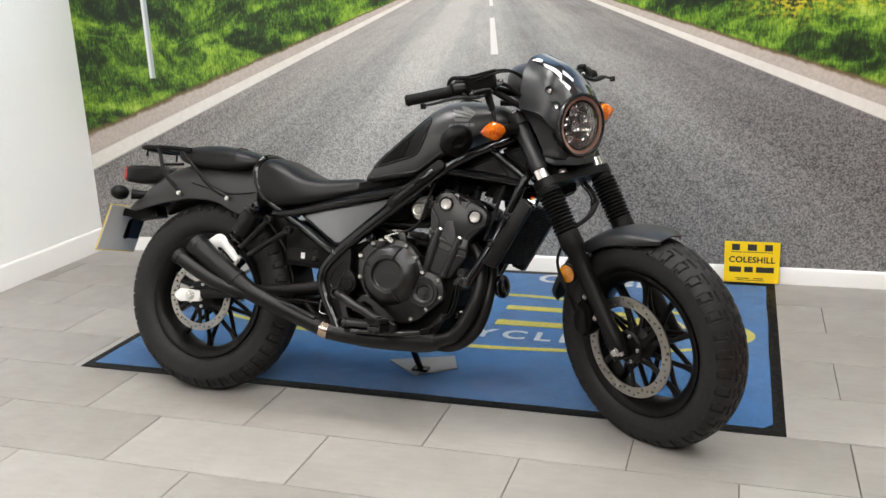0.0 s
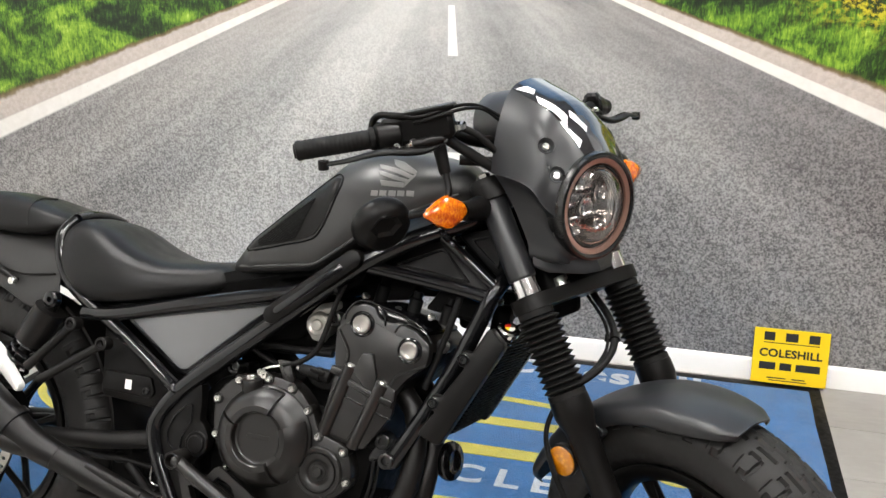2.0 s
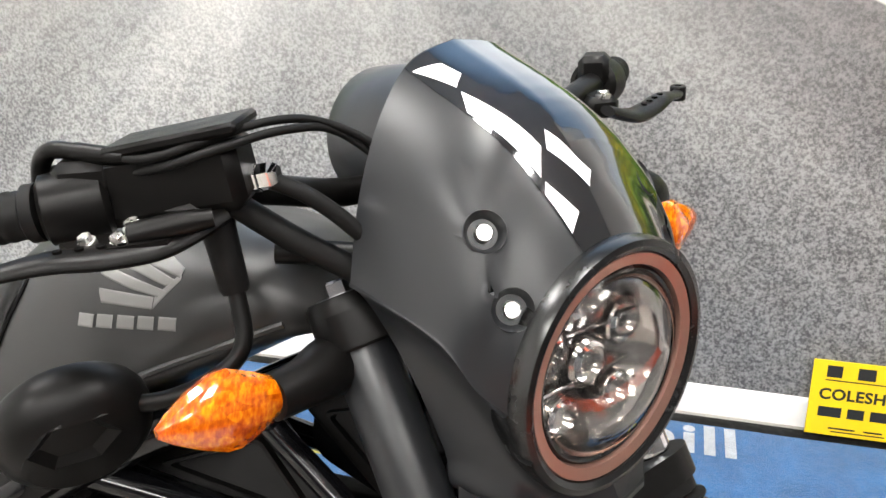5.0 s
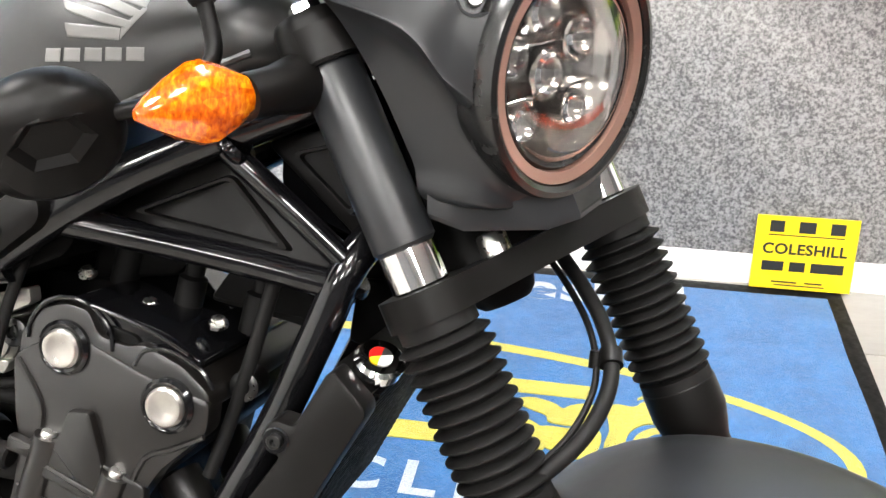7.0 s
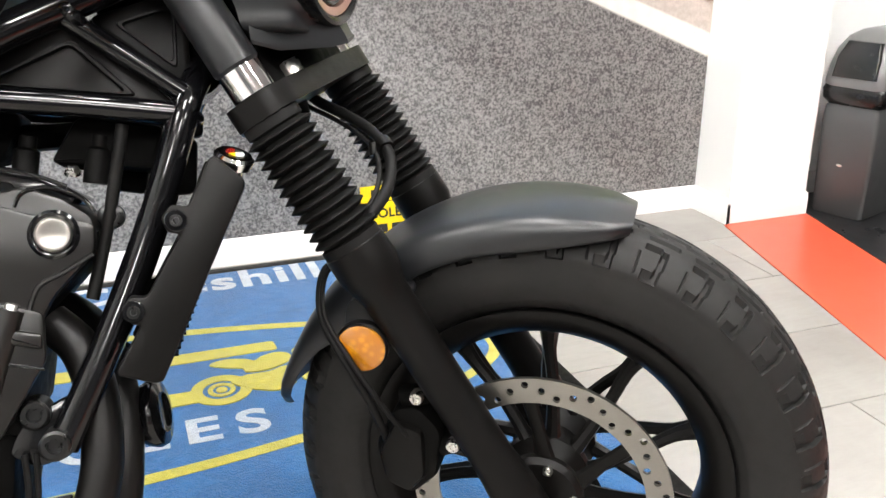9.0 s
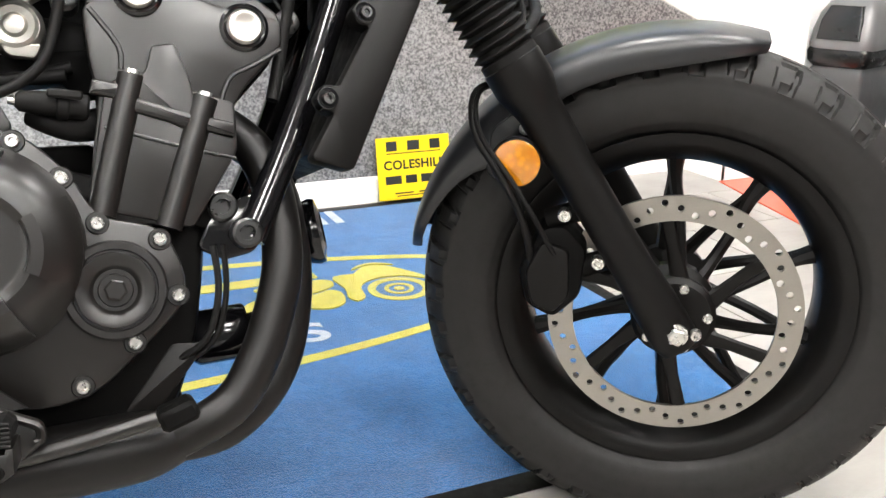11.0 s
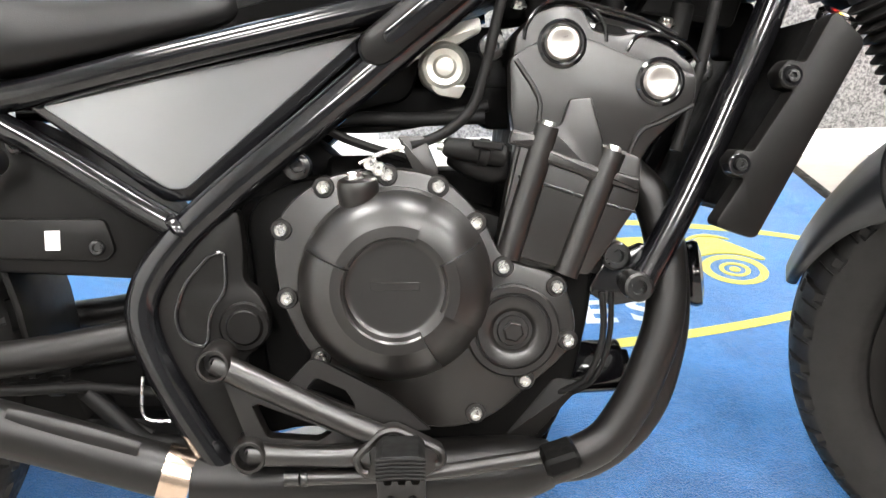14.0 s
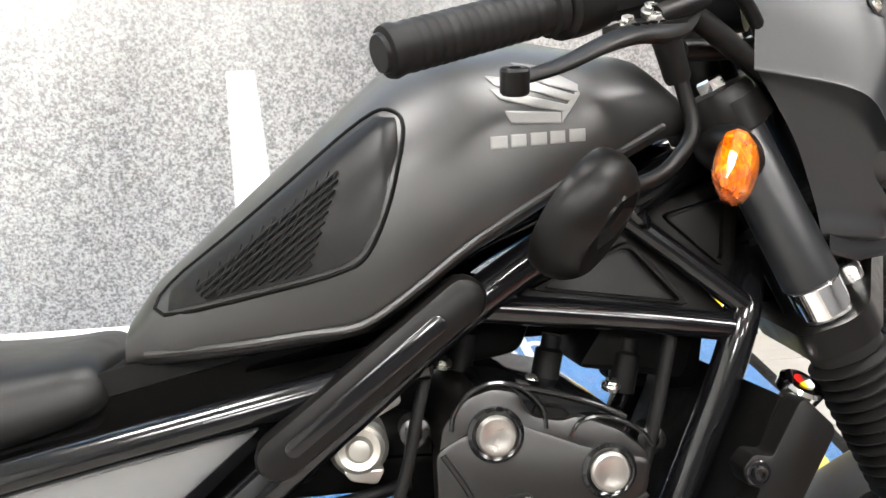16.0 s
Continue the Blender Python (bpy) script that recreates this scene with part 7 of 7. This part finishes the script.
turned("bar_riser", Shape().tube([fork(0.02, -0.035, 0.18), (1.130, -0.035, 1.040)], [0.020, 0.018], 14).tube([fork(0.02, 0.035, 0.18), (1.130, 0.035, 1.040)], [0.020, 0.018], 14), PLASTIC, bike)
turned("speedometer", Shape().lathe([(0.046, 0.0), (0.052, -0.002), (0.057, 0.006), (0.059, 0.04), (0.060, 0.08), (0.058, 0.10)], (1.080, 0.0, 1.066), (1, 0, 0.06), 44), COWL, bike, "round instrument housing behind the cowl")
turned("cross_brace", Shape().tube([(1.150, -0.150, 1.020), (1.20, -0.09, 1.012), (1.24, 0.0, 1.01)], 0.009, 10), PLASTIC, bike)

part("brake_hose", Shape().tube([(0.300, -0.095, 0.326), (0.346, -0.092, 0.3295), (0.410, -0.092, 0.3325), (0.4455, -0.094, 0.326), (0.4668, -0.098, 0.300), (0.500, -0.100, 0.282)], 0.0072, 10, 5), RUBBER, bike, "black rear brake hose")
part("hose_union", Shape().lathe([(0.0095, -0.008), (0.0105, -0.006), (0.0105, 0.006), (0.0095, 0.008)], (0.405, -0.092, 0.3325), (1, 0, 0.03), 12), PLASTIC, bike)
part("inner_guard", Shape().slab(fillet([(0.340, 0.345), (0.425, 0.350), (0.430, 0.262), (0.345, 0.250)], 0.012), 0.030, -0.030, 0.005), CASTING, bike)
part("cross_member", Shape().slab(fillet([(0.680, 0.632), (0.885, 0.632), (0.885, 0.588), (0.845, 0.588), (0.830, 0.602), (0.680, 0.598)], 0.008), -0.008, -0.050, 0.004), CASTING, bike)
part("breather_hose", Shape().tube([(0.650, -0.060, 0.598), (0.690, -0.064, 0.592), (0.740, -0.066, 0.592), (0.790, -0.066, 0.600), (0.845, -0.062, 0.612)], 0.0065, 10, 4), RUBBER, bike)
# added dark block that keeps the gap by the harness black
part("harness_cover", Shape().slab(fillet([(0.560, 0.520), (0.660, 0.560), (0.665, 0.500), (0.600, 0.470)], 0.010), -0.030, -0.070, 0.005), CASTING, bike)
part("under_seat_tray", Shape().slab(fillet([(0.30, 0.635), (0.40, 0.628), (0.72, 0.700), (0.90, 0.775), (0.86, 0.800), (0.62, 0.735), (0.35, 0.66)], 0.01), 0.080, -0.085, 0.003), CASTING, bike)
part("air_cleaner", Shape().slab(fillet([(0.58, 0.575), (0.68, 0.600), (0.765, 0.618), (0.79, 0.70), (0.72, 0.69), (0.60, 0.66)], 0.015), 0.09, -0.06, 0.006), CASTING, bike)
# made-up dark mass darkening the gap behind the throttle body
part("intake_box", Shape().slab(fillet([(0.75, 0.622), (0.86, 0.622), (0.87, 0.70), (0.76, 0.70)], 0.012), 0.07, 0.01, 0.006), CASTING, bike)
part("loom_box", Shape().slab(fillet([(0.86, 0.70), (0.955, 0.715), (0.975, 0.765), (0.87, 0.77)], 0.012), 0.06, -0.02, 0.006), CASTING, bike)
part("wiring_tray", Shape().slab(fillet([(0.920, 0.752), (1.158, 0.752), (1.156, 0.728), (0.922, 0.724)], 0.006), 0.040, 0.005, 0.004), CASTING, bike)
part("ignition_coil", Shape().slab(fillet([(1.046, 0.730), (1.100, 0.730), (1.088, 0.668), (1.050, 0.676)], 0.008), 0.042, 0.010, 0.004), CASTING, bike)
part("hose_joint", Shape().slab(fillet([(1.114, 0.726), (1.150, 0.726), (1.142, 0.664), (1.108, 0.664)], 0.010), 0.042, 0.012, 0.004), CASTING, bike)
part("gearbox_rear", Shape().slab(fillet([(0.575, 0.300), (0.70, 0.285), (0.70, 0.54), (0.60, 0.52), (0.565, 0.46)], 0.012), 0.085, -0.085, 0.006), CASTING, bike)
# dark slab added on the far side to close the view above the crankcase
part("crankcase_top", Shape().slab(fillet([(0.60, 0.50), (0.86, 0.50), (0.86, 0.545), (0.70, 0.545), (0.66, 0.580), (0.60, 0.600)], 0.012), 0.09, 0.0, 0.006), CASTING, bike)
part("link_clutter", Shape().slab(fillet([(0.400, 0.340), (0.535, 0.360), (0.550, 0.285), (0.500, 0.262), (0.420, 0.282)], 0.012), 0.02, -0.060, 0.006), CASTING, bike)

# ---- ceiling lights ----
m = Nodes("light_diffuser")
m.set(color=(0.9, 0.9, 0.9), rough=0.5, emit=(1.0, 0.975, 0.94), power=PANEL)
DIFFUSER = m.mat
lamp = None
for px, py in ((-1.2, 3.3), (0.4, 3.3), (2.0, 3.3), (-1.2, 1.5), (0.4, 1.5), (2.0, 1.5), (-1.2, -0.4), (0.4, -0.4), (2.0, -0.4)):
    at = Matrix.Translation((px, py, TOP - 0.004))
    if lamp is None:
        lamp = thing("ceiling_light", "square white ceiling light panel, lit", "ceiling light", at, "ceiling lights")
        part("frame", Shape().box((0, 0, 0), (0.63, 0.63, 0.014), 0.003), GLOSSWHITE, lamp)
        part("diffuser", Shape().box((0, 0, -0.006), (0.57, 0.57, 0.010), 0.002), DIFFUSER, lamp, "glowing white diffuser")
    else:
        copy_thing(lamp, at)

# ---- entrance mat ----
MX0, MX1, MY0, MY1 = -1.446, 1.046, 3.216, 4.680
mat = thing("entrance_mat", "blue pile mat with yellow and white print, black rubber edge", "floor mat")
part("rubber_edge", Shape().rings([[(MX0 + d, MY0 + d, h), (MX1 - d, MY0 + d, h), (MX1 - d, MY1 - d, h), (MX0 + d, MY1 - d, h)] for d, h in ((0.0, 0.0), (0.0, 0.0015), (0.003, 0.003), (0.03, 0.0042))]), RUBBER, mat, "black rubber border")
IN = 0.022
n = 60
s = Shape()
net = []
for i in range(n + 1):
    for j in range(n // 2 + 1):
        x, y = MX0 + IN + (MX1 - MX0 - 2 * IN) * i / n, MY0 + IN + (MY1 - MY0 - 2 * IN) * j / (n // 2)
        edge_pt = i in (0, n) or j in (0, n // 2)
        net.append((x, y, 0.003 if edge_pt else 0.0062 + 0.0007 * noise.noise(Vector((x * 4, y * 4, 0)))))
k = n // 2 + 1
s.put(net, [(i * k + j, (i + 1) * k + j, (i + 1) * k + j + 1, i * k + j + 1) for i in range(n) for j in range(n // 2)])
part("carpet", s, BLUE, mat, "blue carpet pile")
PZ = 0.0072
LAYER = itertools.count()


def printed(outline, name, material=None):
    s = Shape()
    up = 0.00012 * next(LAYER)
    s.rings([[(p[0], p[1], PZ + h) for p in outline] for h in (-0.002, 0.0008 + up)])
    return part(name, s, material or MATYELLOW, mat)


def ring_print(cx, cy, a, b, w, name, seg=96, arc=(0.0, 1.0)):
    s = Shape()
    rows = []
    up = 0.00012 * next(LAYER)
    for i in range(seg + 1):
        t = 2 * math.pi * (arc[0] + (arc[1] - arc[0]) * i / seg)
        c, sn = math.cos(t), math.sin(t)
        rows.append([(cx + (a + d) * c, cy + (b + d) * sn, PZ + h) for d, h in ((-w / 2, 0), (-w / 2, 0.0008 + up), (w / 2, 0.0008 + up), (w / 2, 0))])
    s.rings(rows, closed=False, caps=False)
    return part(name, s, MATYELLOW, mat)


ring_print(-0.2, 4.005, 1.148, 0.310, 0.030, "oval_print")
lettering("MOTORCYCLES", 0.120, MATWHITE, Matrix.Translation((-0.224, 3.803, PZ + 0.0006)), mat, "lettering", 1.265, spacing=1.4, bold=0.0030)
lettering("Coleshill", 0.158, MATWHITE, Matrix.Translation((0.350, 4.517, PZ + 0.0006)), mat, "lettering", 0.655, spacing=1.1, bold=0.0045)
printed(fillet([(-0.03, 4.128), (0.482, 4.130), (0.478, 4.174), (-0.03, 4.176)], 0.008), "bar_print")
printed(fillet([(-0.03, 3.942), (0.295, 3.950), (0.290, 4.000), (-0.03, 4.000)], 0.010), "bar_print")
# a motorcycle emblem in flat yellow shapes
for x, y, r, w in ((0.624, 3.998, 0.060, 0.018), (0.340, 3.985, 0.050, 0.024)):
    ring_print(x, y, r, r, w, "emblem_wheel", 40)
    ring_print(x, y, r * 0.46, r * 0.46, 0.010, "emblem_wheel", 28)
    ring_print(x, y, 0.006, 0.006, 0.011, "emblem_wheel", 16)


def blob(name, *pts):
    printed([(p[0], p[1]) for p in catmull([Vector((x, y, 0)) for x, y in pts], 4, closed=True)], name)


blob("emblem_tail", (0.329, 4.102), (0.362, 4.116), (0.405, 4.104), (0.424, 4.090), (0.440, 4.104), (0.474, 4.114), (0.500, 4.098), (0.498, 4.070), (0.470, 4.050), (0.440, 4.040), (0.400, 4.044), (0.392, 4.064), (0.352, 4.082))
blob("emblem_engine", (0.362, 4.012), (0.398, 4.030), (0.446, 4.030), (0.480, 4.044), (0.500, 4.020), (0.490, 3.966), (0.452, 3.944), (0.412, 3.960), (0.388, 3.978))
blob("emblem_fairing", (0.508, 4.108), (0.530, 4.122), (0.560, 4.120), (0.578, 4.140), (0.606, 4.158), (0.640, 4.150), (0.672, 4.112), (0.706, 4.052), (0.700, 4.038), (0.660, 4.068), (0.616, 4.076), (0.572, 4.064), (0.548, 4.030), (0.540, 3.980), (0.516, 3.962), (0.505, 3.990), (0.514, 4.040))
blob("emblem_screen", (0.566, 4.146), (0.584, 4.166), (0.618, 4.176), (0.650, 4.164), (0.668, 4.146), (0.640, 4.160), (0.606, 4.166))

# ---- yellow sign leaning on the skirting ----
sw, sh = 0.231, 0.180
SIGN = Matrix.Translation((0.9455, 4.657, 0.012)) @ pose(0, 0, 0, 90 - 10.0, 0, 0.8)
sign = thing("dealer_sign", "small yellow plastic sign with black print leaning against the skirting", "sign", SIGN)
part("board", Shape().box((0, sh / 2, -0.0015), (sw, sh, 0.003), 0.0008), YELLOW, sign)


def bars(y, h, spans, name="print_bar"):
    for a, b in spans:
        part(name, Shape().box(((a + b) / 2, y, 0.0003), (b - a, h, 0.0006), 0.0001), INK, sign)


lettering("COLESHILL", 0.036, INK, Matrix.Translation((0, 0.088, 0.0003)), sign, "lettering", 0.192, 0.0002, 1.05, 0.0011)
bars(0.1545, 0.028, [(-0.085, -0.052), (-0.019, 0.019), (0.052, 0.085)])
bars(0.1335, 0.0028, [(-0.086, 0.086)])
bars(0.057, 0.024, [(-0.093, -0.043), (-0.030, 0.006), (0.019, 0.093)])
bars(0.018, 0.004, [(-0.066, -0.008), (0.010, 0.050)])
bars(0.010, 0.003, [(-0.060, 0.056)])

# ---- corner beyond the pillar ----
def sheet(name, outline, h, material, label):
    s = Shape()
    s.rings([[(p[0], p[1], z) for p in outline] for z in (0.0, h)])
    return tagged(part(name, s, material), label, "floor covering", kind="structure")


sheet("red_floor", [(1.945, 4.508), (1.722, 3.626), (1.494, 2.72), (0.68, -0.5), (1.04, -0.5), (1.85, 2.72), (2.05, 3.626), (2.262, 4.508)], 0.0040, REDFLOOR, "bright red vinyl floor strip beside the pillar")
sheet("black_floor", [(2.265, 4.690), (2.265, 4.508), (2.052, 3.626), (1.852, 2.72), (1.042, -0.5), (4.59, -0.5), (4.59, 4.690)], 0.0042, BLACKFLOOR, "black vinyl floor beyond the red strip")
bin_ = thing("storage_box", "grey moulded plastic box with a domed lid on black floor", "box", Matrix.Translation((2.455, 4.500, 0.0042)) @ pose(0, 0, 0, 0, 0, -70.7))
def loft(rows, n=0.35):
    """Rounded rectangles stacked upwards: (z, half x, half y, y offset)."""
    s, rings = Shape(), []
    for z, hx, hy, oy in rows:
        c = min(hx, hy) * n
        rings.append([(p[0], p[1] + oy, z) for p in fillet([(-hx, -hy), (hx, -hy), (hx, hy), (-hx, hy)], c, 5)])
    return s.rings(rings)


part("body", loft([(0.0, 0.078, 0.130, 0), (0.008, 0.084, 0.136, 0), (0.30, 0.092, 0.142, 0), (0.345, 0.088, 0.138, 0), (0.355, 0.080, 0.130, 0)], 0.18), GREYBOX, bin_, "dark grey tapered body")
part("waist", loft([(0.352, 0.086, 0.134, 0), (0.37, 0.100, 0.150, 0), (0.40, 0.104, 0.152, 0), (0.412, 0.098, 0.148, 0)], 0.3), BEZEL, bin_, "glossy black waist")
part("lid", loft([(0.410, 0.104, 0.152, 0), (0.425, 0.106, 0.154, 0), (0.47, 0.103, 0.148, 0.004), (0.52, 0.094, 0.134, 0.012), (0.555, 0.078, 0.112, 0.022), (0.575, 0.05, 0.08, 0.03), (0.580, 0.02, 0.04, 0.035)], 0.5), SILVERBOX, bin_, "silver-grey domed lid")
part("lid_inset", loft([(0.440, 0.070, 0.02, -0.136), (0.50, 0.066, 0.02, -0.124), (0.545, 0.052, 0.02, -0.098)], 0.3), BEZEL, bin_, "black inset in the lid")
part("badge", Shape().ball((-0.01, -0.139, 0.165), (0.010, 0.003, 0.005), 14, 8), STEEL, bin_)
plate_ = thing("stand_plate", "thin grey metal plate under the side stand on the mat", "metal plate")
part("sheet", Shape().rings([[(x, y, z) for x, y in ((-0.308, 3.500), (-0.085, 3.584), (-0.043, 3.478), (-0.171, 3.386))] for z in (0.0075, 0.0105)]), STANDPLATE, plate_)
castor = thing("chair_castor", "black twin-wheel chair castor on the black floor", "castor", Matrix.Translation((2.25, 3.95, 0.0042)))
for sg in (-1, 1):
    part("castor_wheel", Shape().lathe([(0.020, -0.010), (0.026, -0.008), (0.026, 0.008), (0.020, 0.010)], (0, 0.014 * sg, 0.026), (0, 1, 0), 20), RUBBER, castor)
part("castor_fork", Shape().slab(fillet([(-0.02, 0.026), (0.02, 0.026), (0.025, 0.055), (-0.02, 0.06)], 0.008), -0.026, 0.026, 0.004), PLASTIC, castor)
part("castor_arm", Shape().tube([(0.0, 0, 0.055), (0.03, 0.0, 0.075), (0.20, 0.03, 0.11)], [0.012, 0.016, 0.020], 10), PLASTIC, castor)

# ---- floor tiles ----
tile_mesh = {}


def tile(x0, x1, y0, y1):
    """One tile, 3 mm short of its neighbours, with softened edges; alike tiles share a mesh."""
    w, d = round(x1 - x0, 3), round(y1 - y0, 3)
    if (w, d) not in tile_mesh:
        s = Shape()
        hx, hy = w / 2 - 0.0018, d / 2 - 0.0018
        s.rings([[(-hx + c, -hy + c, z), (hx - c, -hy + c, z), (hx - c, hy - c, z), (-hx + c, hy - c, z)] for c, z in ((0.0, -0.008), (0.0, -0.001), (0.0006, -0.0002), (0.0016, 0.0))])
        tile_mesh[(w, d)] = s.mesh("tile", TILE, 60)
    ob = new("tile", tile_mesh[(w, d)])
    ob.parent = floor
    ob.location = ((x0 + x1) / 2, (y0 + y1) / 2, 0)


row = 0
y = 2.915 - 0.3 * 18
while y < Y1 - 0.02:
    shift = 0.017 if round((y - 2.915) / 0.3) % 2 == 0 else -0.283
    x = shift - 0.6 * 5
    while x < X1 - 0.02:
        a, b, c, d = max(x, X0), min(x + 0.6, X1), max(y, Y0), min(y + 0.3, Y1)
        if b - a > 0.02 and d - c > 0.02:
            tile(a, b, c, d)
        x += 0.6
    y += 0.3
